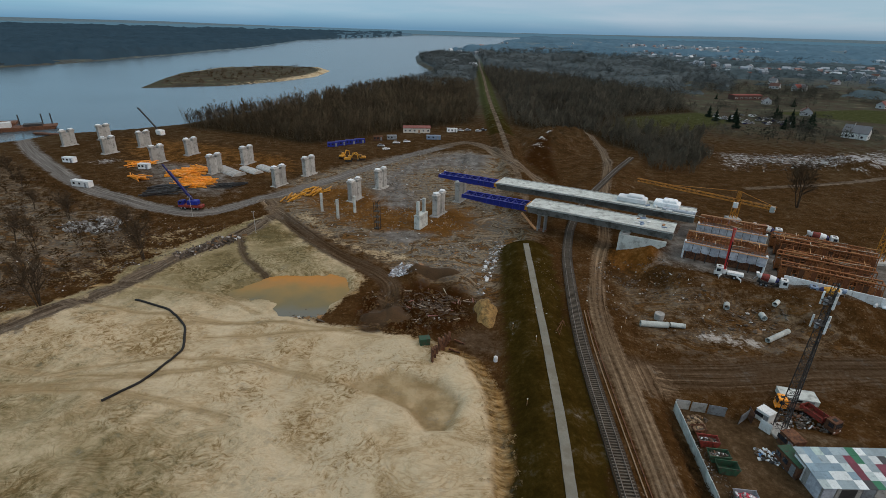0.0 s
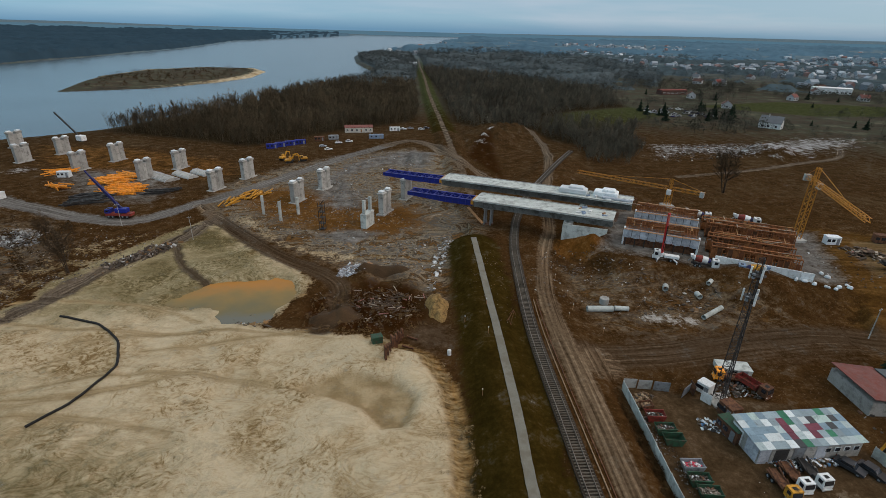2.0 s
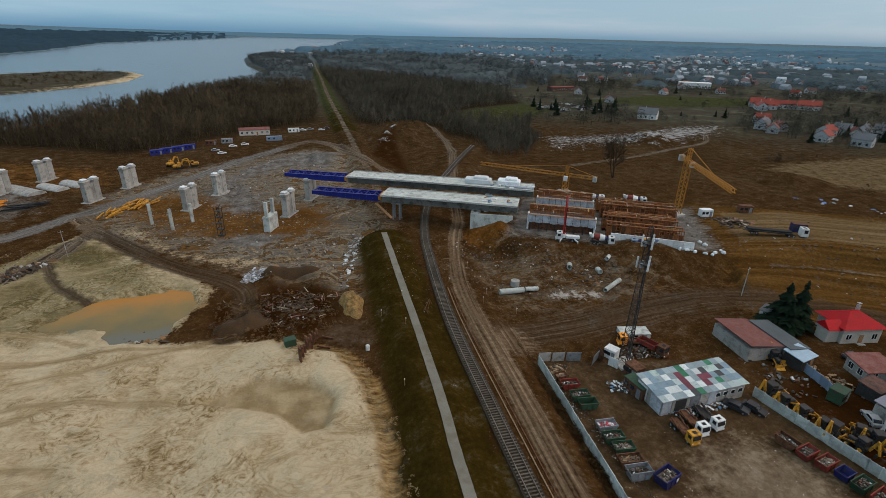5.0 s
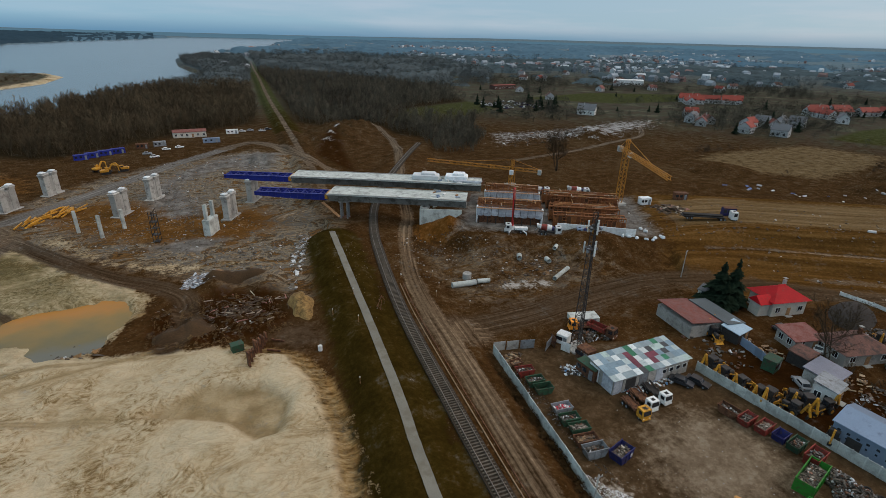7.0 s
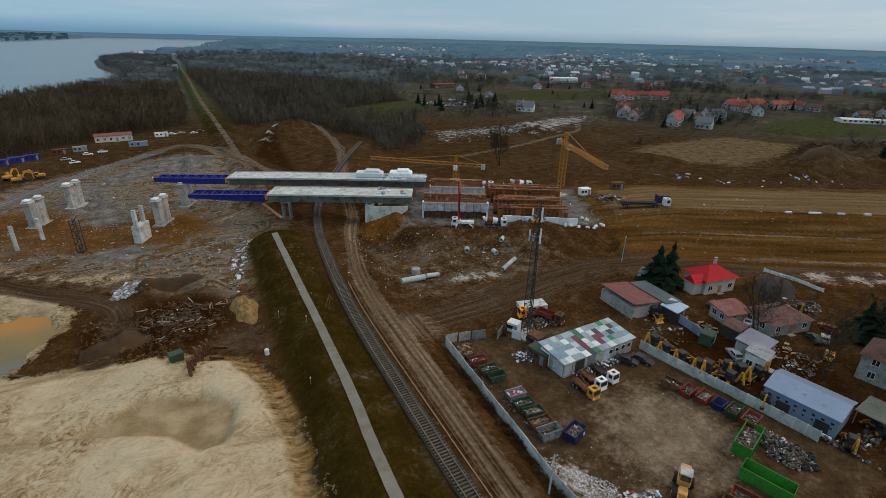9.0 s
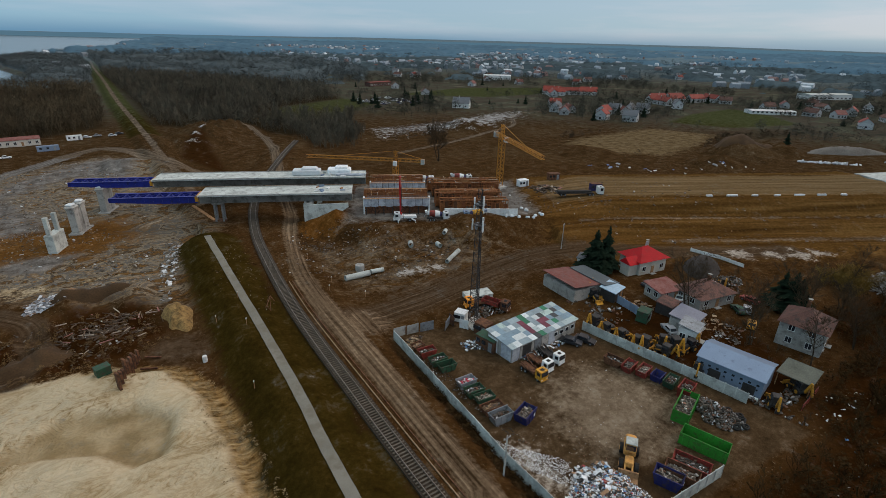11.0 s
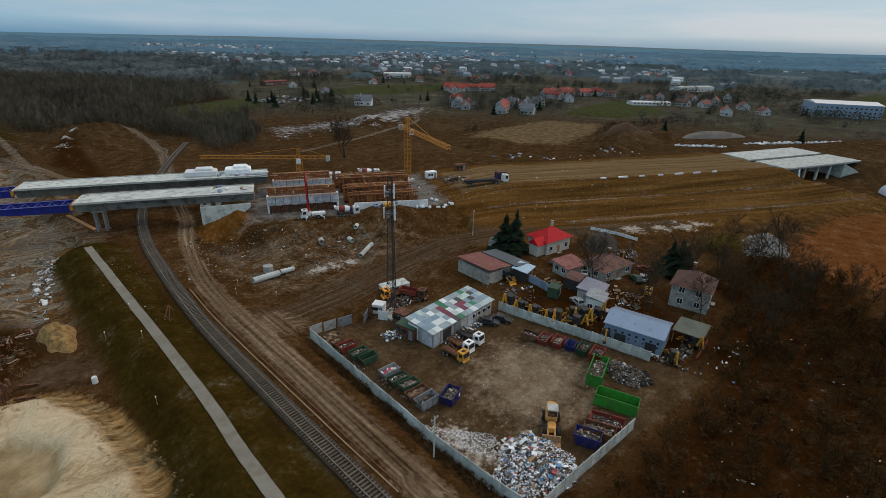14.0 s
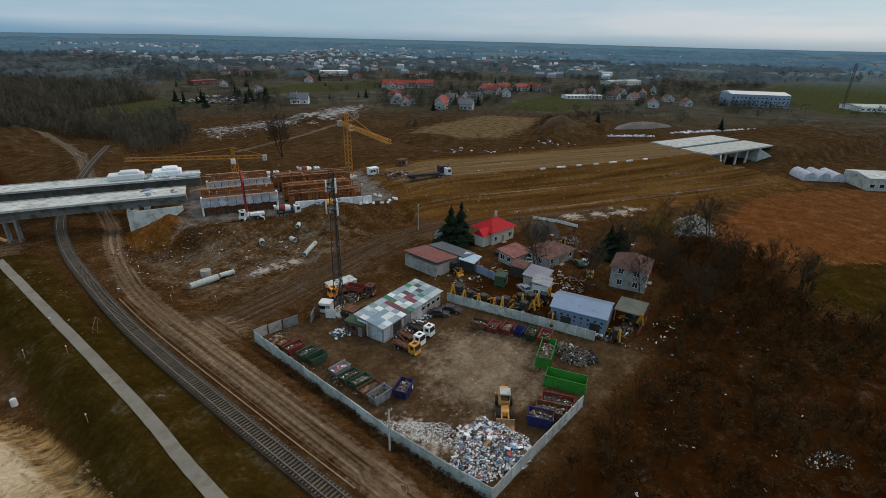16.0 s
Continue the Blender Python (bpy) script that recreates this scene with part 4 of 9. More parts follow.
m_crest = np.maximum(m_crest, edge(inside(px, py, TAN_FIELD), 8) * 0.66)
at.data.foreach_set("color", np.stack([m_bank, m_crest, edge(inside(px, py, YARD), 2), m_sheen_disc], -1).astype(np.float32).ravel())
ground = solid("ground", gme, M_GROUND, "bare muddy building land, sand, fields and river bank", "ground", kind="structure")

# ---- water ----
def water_mat(name, base, rough, wave, bump=0.05):
    m = bpy.data.materials.new(name)
    m.use_nodes = True
    n, l = m.node_tree.nodes, m.node_tree.links
    b = n["Principled BSDF"]
    b.inputs["Roughness"].default_value = rough
    b.inputs["IOR"].default_value = 1.33
    b.inputs["Specular IOR Level"].default_value = 0.42
    g = n.new("ShaderNodeNewGeometry")
    t = n.new("ShaderNodeTexNoise")
    t.inputs["Scale"].default_value, t.inputs["Detail"].default_value = wave, 5
    l.new(g.outputs["Position"], t.inputs["Vector"])
    t2 = n.new("ShaderNodeTexNoise")
    t2.inputs["Scale"].default_value, t2.inputs["Detail"].default_value = 0.012, 4
    l.new(g.outputs["Position"], t2.inputs["Vector"])
    r = n.new("ShaderNodeValToRGB")
    r.color_ramp.elements[0].position, r.color_ramp.elements[0].color = 0.35, (*[c * 0.8 for c in base], 1)
    r.color_ramp.elements[1].position, r.color_ramp.elements[1].color = 0.65, (*[c * 1.2 for c in base], 1)
    l.new(t2.outputs["Fac"], r.inputs[0])
    l.new(r.outputs[0], b.inputs["Base Color"])
    p = n.new("ShaderNodeBump")
    p.inputs["Strength"].default_value, p.inputs["Distance"].default_value = bump, 0.4
    l.new(t.outputs["Fac"], p.inputs["Height"])
    l.new(p.outputs[0], b.inputs["Normal"])
    return m


M_RIVER = water_mat("river_water", (0.060, 0.092, 0.112), 0.22, 0.25, 0.12)
M_POND = water_mat("ochre_water", (0.30, 0.155, 0.030), 0.35, 0.8)
pn, pl = M_POND.node_tree.nodes, M_POND.node_tree.links
pn["Principled BSDF"].inputs["Specular IOR Level"].default_value = 0.2
sediment = next(n for n in pn if n.type == "VALTORGB")
pe = sediment.color_ramp.elements
pe[0].position, pe[0].color, pe[1].position, pe[1].color = 0.22, (0.135, 0.135, 0.110, 1), 0.86, (0.36, 0.165, 0.036, 1)
for at_, c_ in ((0.40, (0.150, 0.125, 0.060)), (0.62, (0.225, 0.150, 0.050))):
    pe.new(at_).color = (*c_, 1)
silt = next(n for n in pn if n.type == "TEX_NOISE" and n.inputs["Scale"].default_value < 0.1)
silt.inputs["Scale"].default_value = 0.16
sx_ = pn.new("ShaderNodeSeparateXYZ")
pl.new(next(n for n in pn if n.type == "NEW_GEOMETRY").outputs["Position"], sx_.inputs[0])
up_ = pn.new("ShaderNodeMapRange")
up_.inputs["From Min"].default_value, up_.inputs["From Max"].default_value = 98, 128
pl.new(sx_.outputs["Y"], up_.inputs["Value"])
sm_ = pn.new("ShaderNodeMath")
sm_.operation = "MULTIPLY_ADD"
sm_.inputs[1].default_value = 0.5
pl.new(silt.outputs["Fac"], sm_.inputs[0])
pl.new(up_.outputs[0], sm_.inputs[2])
sh_ = pn.new("ShaderNodeMath")
sh_.operation = "SUBTRACT"
sh_.inputs[1].default_value = 0.22
pl.new(sm_.outputs[0], sh_.inputs[0])
pl.new(sh_.outputs[0], sediment.inputs[0])
wx, wy = np.linspace(-1200, 760, 60), np.linspace(-720, 4790, 160)
WX, WY = np.meshgrid(wx, wy)
wi = np.arange(60 * 160).reshape(160, 60)
wq = np.stack([wi[:-1, :-1], wi[:-1, 1:], wi[1:, 1:], wi[1:, :-1]], -1).reshape(-1, 4)
wcx, wcy = (WX[:-1, :-1] + WX[1:, 1:]).ravel() / 2, (WY[:-1, :-1] + WY[1:, 1:]).ravel() / 2
wq = wq[inside(wcx, wcy, RIVER, 80) > -60]
wme = fast_mesh("river", np.stack([WX.ravel(), WY.ravel(), bowl(WX.ravel(), WY.ravel()) - 2.6], -1), wq, M_RIVER, True)
solid("water", wme, M_RIVER, "wide calm grey river under an overcast sky", "river", kind="structure")
pond = MB().prism([(-40 + (x + 40) * 1.28, 112.5 + (y - 112.5) * 1.32) for x, y in curve(POND + POND[:1], 2)[:-1]], -1.6, -0.42)
solid("puddle", pond, M_POND, "shallow ochre pool of muddy water in the sand", "puddle", kind="structure")

# ---- levee path, railway ----
def ribbon(line, half, z0, z1, lift):
    """A slab along a line, on the ground."""
    line = np.asarray(line)
    t = np.gradient(line, axis=0)
    t /= np.linalg.norm(t, axis=1)[:, None]
    n = np.stack([-t[:, 1], t[:, 0]], -1)
    zz = hgrid(line[:, 0], line[:, 1]) + lift if z0 is None else np.full(len(line), z0)
    vs, fs = [], []
    for (x, y), (ax, ay), h in zip(line, n, zz):
        for k, dz in ((-half, -z1), (-half, 0), (half, 0), (half, -z1)):
            vs.append((x + ax * k, y + ay * k, h + dz))
    for i in range(len(line) - 1):
        a, b = 4 * i, 4 * i + 4
        fs += [(a + 1, a + 2, b + 2, b + 1), (a, a + 1, b + 1, b), (a + 2, a + 3, b + 3, b + 2)]
    return MB().add(vs, fs)


lp = curve([(13.5, -60), (16.4, 12), (17.7, 30), (18.6, 42), (19.4, 52), (20.5, 62), (21.8, 80), (23.3, 104), (25.6, 141)], 1.2)
lp = np.stack([lp[:, 0] + 0.12 * (fbm(lp[:, 1] / 2, lp[:, 1] * 0, 71) - 0.5), lp[:, 1]], -1)
solid("levee_path", ribbon(lp, 0.84, None, 0.5, 0.14), M_ASPH, "pale worn asphalt path along the crest of the levee", "path", kind="structure")
RB = RAIL[(RAIL[:, 1] > -60)]
solid("ballast_bed", ribbon(RB, 1.5, 2.95, 1.2, 0), M_BALLAST, "dark stone ballast bed of the railway track", "ballast", kind="structure")
track = thing("railway_track", Matrix.Identity(4), "single rusty railway track on concrete sleepers in dark ballast", "railway")
for sgn in (-1, 1):
    t = np.gradient(RB, axis=0)
    t /= np.linalg.norm(t, axis=1)[:, None]
    rl = RB + np.stack([-t[:, 1], t[:, 0]], -1) * 0.755 * sgn
    part("rail", ribbon(rl, 0.055, 3.26, 0.17, 0), M_RAIL, track)
seg = np.linalg.norm(np.diff(RB, axis=0), axis=1)
acc = np.concatenate([[0], np.cumsum(seg)])
at_s = np.arange(0, acc[-1], 0.6)
sxs, sys_ = np.interp(at_s, acc, RB[:, 0]), np.interp(at_s, acc, RB[:, 1])
srz = np.unwrap(np.arctan2(np.gradient(sys_), np.gradient(sxs)))
first = int(np.argmax(sys_ > 30))
slp = MB().box(0, 0, 0, 0.26, 2.5, 0.14, bev=0.03).mesh("sleeper", M_SLEEPER)
rest = MB()
for i, (x, y, a) in enumerate(zip(sxs, sys_, srz)):
    if first <= i < first + 300:
        ob = new("sleeper", slp)
        ob.parent = track
        ob.matrix_world = Matrix.Translation((x, y, 2.97)) @ Matrix.Rotation(a, 4, "Z")
    elif i >= first:
        rest.box(x, y, 2.97, 0.26, 2.5, 0.14, a)
tagged(part("sleeper_rest", rest, M_SLEEPER, track), kind="stuff")

spare = curve([(34.6, 104), (33.0, 90), (32.0, 76), (31.2, 62), (30.6, 51), (30.2, 44), (29.7, 33)], 1.5)
solid("spare_rail", ribbon(spare, 0.09, None, 0.3, 0.16), M_SPARE, "rusty spare rails laid in a line beside the track", "rail")
spare2 = np.stack([spare[:, 0] + 0.75, spare[:, 1]], -1)
solid("spare_rail", ribbon(spare2, 0.07, None, 0.3, 0.14), M_RUST, "rusty spare rails laid in a line beside the track", "rail")

# ---- the bridge under construction ----
def sweep(profile, u0, u1, off=0.0, step=3.0, closed=True):
    """A cross-section (beyond the centre, height) drawn along the new road."""
    n = max(1, int(round((u1 - u0) / step)))
    k = len(profile)
    vs, fs = [], []
    for i in range(n + 1):
        u = u0 + (u1 - u0) * i / n
        vs += [tuple(on_road(u, off + o, z)) for o, z in profile]
    for i in range(n):
        for j in range(k if closed else k - 1):
            a, b = i * k + j, i * k + (j + 1) % k
            fs.append((a, b, b + k, a + k))
    if closed:
        fs += [tuple(range(k - 1, -1, -1)), tuple(range(n * k, n * k + k))]
    return MB().add(vs, fs)


DECK = 11.3
I4 = Matrix.Identity(4)


def deck(off, u0, u1, label):
    d = thing("bridge_deck", I4, label, "bridge", "bridge decks")
    part("box_girder", sweep([(-2.6, DECK - 2.9), (2.6, DECK - 2.9), (3.0, DECK - 0.6), (-3.0, DECK - 0.6)], u0, u1, off), M_CONC_D, d, "dark grey concrete box girder")
    part("deck_slab", sweep([(-2.9, DECK - 0.62), (2.9, DECK - 0.62), (4.75, DECK - 0.28), (4.75, DECK), (-4.75, DECK), (-4.75, DECK - 0.28)], u0, u1, off), M_CONC_L, d, "pale fresh concrete deck slab")
    for s in (-1, 1):
        part("edge_beam", sweep([(s * 4.62 - 0.13, DECK + 0.005), (s * 4.62 + 0.13, DECK + 0.005), (s * 4.62 + 0.13, DECK + 0.22), (s * 4.62 - 0.13, DECK + 0.22)], u0 + 0.4, u1, off), M_CONC, d)
    p = MB()
    a = on_road(u0, off)
    q = road_pose(u0, off, DECK - 2.4) @ Matrix.Translation((-0.5, 0, 0))
    for s in (-1, 1):
        p.box(-0.35, s * 2.6, 0.2, 0.8, 0.7, 1.5, bev=0.05)
    p.box(-0.3, 0, 1.55, 0.5, 5.6, 0.35, bev=0.04)
    ob = part("end_bracket", p, M_YEL, d, "yellow steel bracket joining the nose")
    ob.matrix_world = q
    # starter bars along the fresh joint
    for i in range(24):
        o = -4.4 + i * 0.38
        part("starter_bar", MB().bar(on_road(u1, off + o, DECK - 0.15), on_road(u1 + 1.1, off + o, DECK - 0.1), 0.05), M_RUST, d)
    return d


deck(9.7, -59.5, 9.0, "long pale concrete bridge deck on a grey box girder, unfinished")
deck(-9.7, -40.5, 5.0, "pale concrete bridge deck over the railway, unfinished")


def nose(off, u0, u1):
    """A launching nose: two plate girders that taper to the tip, with cross bracing."""
    n = thing("launching_nose", I4, "dark blue steel launching nose at the end of the deck", "steel girder", "launching noses")
    hi, lo = DECK - 0.7, DECK - 2.7

    def bottom(u):
        return hi - 1.0 - (hi - 1.0 - lo) * min(1.0, (u - u0) / (0.75 * (u1 - u0)) + 0.25)
    for s in (-1, 1):
        w = MB()
        k = 8
        vs, fs = [], []
        for i in range(k + 1):
            u, o = u0 + (u1 - u0) * i / k, off + 2.45 * s
            vs += [tuple(on_road(u, o + d, z)) for d, z in ((-.06, bottom(u)), (.06, bottom(u)), (.06, hi), (-.06, hi))]
            if i:
                fs += [(4 * i - 4 + j, 4 * i - 4 + (j + 1) % 4, 4 * i + (j + 1) % 4, 4 * i + j) for j in range(4)]
        w.add(vs, fs + [(3, 2, 1, 0), (4 * k, 4 * k + 1, 4 * k + 2, 4 * k + 3)])
        part("web_plate", w, M_BLUE, n)
        part("top_flange", sweep([(2.45 * s - 0.35, hi), (2.45 * s + 0.35, hi), (2.45 * s + 0.35, hi + 0.09), (2.45 * s - 0.35, hi + 0.09)], u0, u1, off), M_BLUE, n)
        st = MB()
        for i in range(11):
            u = u0 + (u1 - u0) * i / 10
            st.bar(on_road(u, off + 2.45 * s + 0.2 * s, bottom(u)), on_road(u, off + 2.45 * s + 0.2 * s, hi), 0.12, 0.3)
        part("stiffeners", st, M_BLUE, n)
    for i in range(8):
        ua, ub = u0 + (u1 - u0) * i / 8, u0 + (u1 - u0) * (i + 1) / 8
        part("cross_beam", MB().bar(on_road(ua + 0.4, off - 2.4, hi - 0.25), on_road(ua + 0.4, off + 2.4, hi - 0.25), 0.28, 0.4), M_BLUE, n)
        br = MB().bar(on_road(ua + .4, off - 2.4, hi - 0.2), on_road(ub, off + 2.4, hi - 0.2), 0.14)
        br.bar(on_road(ua + .4, off + 2.4, hi - 0.22), on_road(ub, off - 2.4, hi - 0.22), 0.14)
        part("brace", br, M_BLUE, n)
    return n


nose(9.7, -84.5, -60.2)
nose(-9.7, -65.5, -41.2)


def pier(m, h, name="bridge_pier"):
    """A pair of concrete columns joined by a recessed web, with a bearing block on each head."""
    p = thing(name, m, "pale grey concrete bridge pier with two bearing heads", "bridge pier", "bridge piers")
    part("footing", MB().box(0, 0, -0.8, 3.6, 8.2, 1.1, bev=0.1), M_CONC, p)
    for s in (-1, 1):
        sh = MB().prism([(-0.95, s * 2.1 - 1.3), (0.95, s * 2.1 - 1.3), (1.15, s * 2.1), (0.95, s * 2.1 + 1.3), (-0.95, s * 2.1 + 1.3), (-1.15, s * 2.1)], 0.3, h - 0.9)
        part("column", sh, M_CONC, p)
        part("head", MB().box(0, s * 2.15, h - 1.3, 2.2, 2.7, 1.3, bev=0.25, top=1.3), M_CONC, p)
        part("bearing", MB().box(0.2 * s, s * 2.15, h, 1.9, 2.1, 0.6, bev=0.25, rz=0.2 * s), M_WTARP, p, "bearing under a white cover")
    part("web_wall", MB().box(0, 0, 0.3, 1.6, 2.0, h - 1.6), M_CONC, p)
    return p


first_pier = None
for row, off in ((0, -9.5), (1, 10.2)):
    for k, u in enumerate((-76, -114, -153.5, -192, -231.5, -269, -304)):
        q = on_road(u, off)
        m = Matrix.Translation((q.x, q.y, max(hz(q.x, q.y), -3.2))) @ Matrix.Rotation(road_heading(u), 4, "Z")
        if first_pier is None:
            first_pier = pier(m, 8.4)
        else:
            copy_thing(first_pier, m)
# pile bent with two stubs, three lone piles, a stair tower
pb = thing("pile_bent", stand(-8, 162.7, -25), "unfinished concrete bent with two bare piles standing on it", "bridge pier")
part("base_block", MB().box(0, 0, -0.3, 2.2, 6.2, 5.4, bev=0.1), M_CONC_L, pb)
for s in (-1, 1):
    part("stub_post", MB().box(0, s * 2.2, 5.1, 1.0, 1.0, 4.8, bev=0.05), M_CONC_L, pb)
pile = solid("concrete_post", MB().box(0, 0, -0.5, 0.95, 0.95, 7.6, bev=0.05), M_CONC_L, "lone square concrete pile standing in orange earth", "stub_post", "lone piles", m=stand(-46, 176.3, 20))
copy_thing(pile, stand(-38.5, 168.9, 25))
copy_thing(pile, stand(-33.5, 175.4, 25) @ pose(0, 0, -0.6))
st = thing("stair_tower", stand(-22.8, 158.9, -20), "dark steel scaffold stair tower", "scaffold")
for x in (-0.8, 0.8):
    for y in (-0.8, 0.8):
        part("post", MB().cyl((x, y, -0.2), (x, y, 9.6), 0.09, n=6), M_DSTEEL, st)
for i in range(5):
    z = 0.4 + i * 2.0
    part("platform", MB().box(0, 0, z, 1.8, 1.8, 0.1), M_DSTEEL, st)
    part("stair_flight", MB().bar((-0.8, -0.7 if i % 2 else .7, z), (0.8, -0.7 if i % 2 else .7, z + 2.0), 0.5, 0.12), M_DSTEEL, st)
# temporary stand by the track
ts = thing("temporary_support", road_pose(-36, -9.7, hz(*on_road(-36, -9.7).xy)), "grey temporary steel support under the deck beside the railway", "support")
for x in (-1.1, 1.1):
    for y in (-1.1, 1.1):
        part("leg", MB().cyl((x, y, -0.3), (x, y, 6.0), 0.28, n=10), M_STEEL, ts)
part("head_beam", MB().box(0, 0, 6.0, 3.2, 3.4, 0.7, bev=0.05), M_CONC, ts)
part("base_plate", MB().box(0, 0, -0.2, 4.6, 4.6, 0.5, bev=0.08), M_RUST, ts)
# sloping yellow-brown ladder beam below the joint
solid("access_ramp", MB().bar(on_road(-42.5, -13, DECK - 3.2), on_road(-36, -16.5, 4.6), 1.0, 0.25), M_WOOD, "brown timber access ramp leaning on the deck's end", "ramp")

# abutment with splayed wing wall
ab = thing("abutment", I4, "pale grey concrete abutment with a splayed wing wall", "abutment")
for off, u in ((-9.7, -9.0), (9.7, -7.0)):
    w = MB().box(0, 0, -1.5, 1.6, 9.6, 10.0, bev=0.06)
    ob = part("abutment_wall", w, M_CONC_L, ab)
    ob.matrix_world = road_pose(u, off, 0)
wing = MB().prism([(0, -0.5), (0, 8.1), (13.5, 8.1), (13.5, 7.0), (5.5, 1.6), (3.4, 1.4)], -0.45, 0.45, "y")
ob = part("wing_wall", wing, M_CONC_L, ab, "pale grey tapering wing wall")
ob.matrix_world = road_pose(-9.8, -15.0, 0, 4)
ob = part("bearing_beam", MB().box(0, 0, 0, 2.0, 10.4, 0.9, bev=0.06), M_CONC, ab)
ob.matrix_world = road_pose(-8, -9.7, 7.6)

P_WETB = palette_mat("wet_boards", ((4, (0.06, 0.038, 0.022)), (2, (0.14, 0.09, 0.055)), (1, (0.34, 0.28, 0.22)), (0.5, (0.30, 0.13, 0.11))))
BOARD_MATS = [M_FORM, mat("red_brown_board", (0.155, 0.055, 0.022), 0.85, var=0.3, scale=2), mat("dark_board", (0.085, 0.038, 0.018), 0.85, var=0.3, scale=2), mat("yellow_board", (0.34, 0.19, 0.075), 0.85, var=0.3, scale=2), mat("grey_board", (0.36, 0.31, 0.24), 0.85, var=0.3, scale=2)]
# casting beds: sheeted steel forms, then long timber and bar frames
def casting_form(off, u0, u1, lift):
    f = thing("casting_form", I4, "steel casting form with silver tarpaulin along its side", "formwork", "casting forms")
    low = 5.9 if off < 0 else 5.4
    part("bed", sweep([(-3.4, 3.6), (3.4, 3.6), (3.4, 5.2 + lift), (-3.4, 5.2 + lift)], u0, u1, off), M_RUST, f)
    for s in (-1, 1):
        n = 9
        t = MB()
        for i in range(n):
            ua, ub = u0 + (u1 - u0) * i / n + 0.06, u0 + (u1 - u0) * (i + 1) / n - 0.06
            sag = R.uniform(-0.25, 0.15)
            vs = []
            for u in (ua, (ua + ub) / 2, ub):
                bulge = 0.14 if u not in (ua, ub) else 0
                for o, z in ((4.9 + bulge, low + lift + sag - bulge), (5.0 + bulge, 6.6 + lift), (4.6, 8.5 + lift)):
                    vs.append(tuple(on_road(u, off + s * o, z)))
            for u in (ua, (ua + ub) / 2, ub):
                for o, z in ((4.82, low + lift + sag), (4.92, 6.6 + lift), (4.52, 8.5 + lift)):
                    vs.append(tuple(on_road(u, off + s * o, z)))
            fs = []
            for c in range(2):
                for r in range(2):
                    a = c * 3 + r
                    fs += [(a, a + 3, a + 4, a + 1), (a + 9, a + 10, a + 13, a + 12)]
            fs += [(0, 1, 10, 9), (1, 2, 11, 10), (6, 15, 16, 7), (7, 16, 17, 8), (2, 5, 14, 11), (5, 8, 17, 14), (0, 9, 12, 3), (3, 12, 15, 6)]
            part("tarpaulin" if s < 0 else "shutter", MB().add(vs, fs), M_TARP if s < 0 else M_FORM, f)
        part("walkway", sweep([(s * 5.0, 8.45 + lift), (s * 5.9, 8.45 + lift), (s * 5.9, 8.52 + lift), (s * 5.0, 8.52 + lift)], u0, u1, off), M_WOOD, f)
    for i in range(40):
        u, o, a = R.uniform(u0 + 1, u1 - 1), R.uniform(-3.6, 4.2), R.choice((0, 0, 1.57, R.uniform(0, 3.1)))
        L = R.uniform(1.0, 4.2)
        p = on_road(u, off + o, 8.42 + lift + R.uniform(0.02, 0.25))
        h = road_heading(u) + a
        part("plank", MB().bar(p, p + Vector((math.cos(h) * L, math.sin(h) * L, R.uniform(-0.1, 0.3))), R.uniform(0.08, 0.28), 0.1), R.choice(BOARD_MATS), f)
    part("inner_form", sweep([(-2.2, 5.2 + lift), (2.2, 5.2 + lift), (2.2, 7.2 + lift), (-2.2, 7.2 + lift)], u0 + 1, u1 - 1, off), M_DSTEEL, f)
    g = MB()
    for i in range(int((u1 - u0) / 0.8)):
        u = u0 + i * 0.8
        g.bar(on_road(u, off - 4.4, 8.3 + lift), on_road(u, off + 4.4, 8.3 + lift), 0.07)
    for j in range(10):
        for k in range(4):
            ua, ub = u0 + (u1 - u0) * k / 4, u0 + (u1 - u0) * (k + 1) / 4
            g.bar(on_road(ua, off - 4.2 + j * 0.93, 8.38 + lift), on_road(ub, off - 4.2 + j * 0.93, 8.38 + lift), 0.07)
    part("bar_mat", g, M_FORM, f, "rusty reinforcing bars")
    for i in range(8):
        u = u0 + 0.8 + (u1 - u0 - 1.6) * i / 7
        for s in (-1, 1):
            part("prop", MB().bar(on_road(u, off + s * 4.6, 3.9), on_road(u, off + s * 4.6, 5.4 + lift), 0.22), M_DSTEEL, f)
    for u in (u0 + 0.1, u1 - 0.1):
        ob = part("end_sheet", MB().box(0, -3.9, 4.4, 0.5, 1.6, 4.2 + lift, bev=0.15), M_WTARP, f, "white wrapped end")
        ob.matrix_world = road_pose(u, off, 0)
    return f


casting_form(-9.7, 8.6, 29.5, 1.3)
casting_form(9.7, 10.5, 29.5, 1.0)


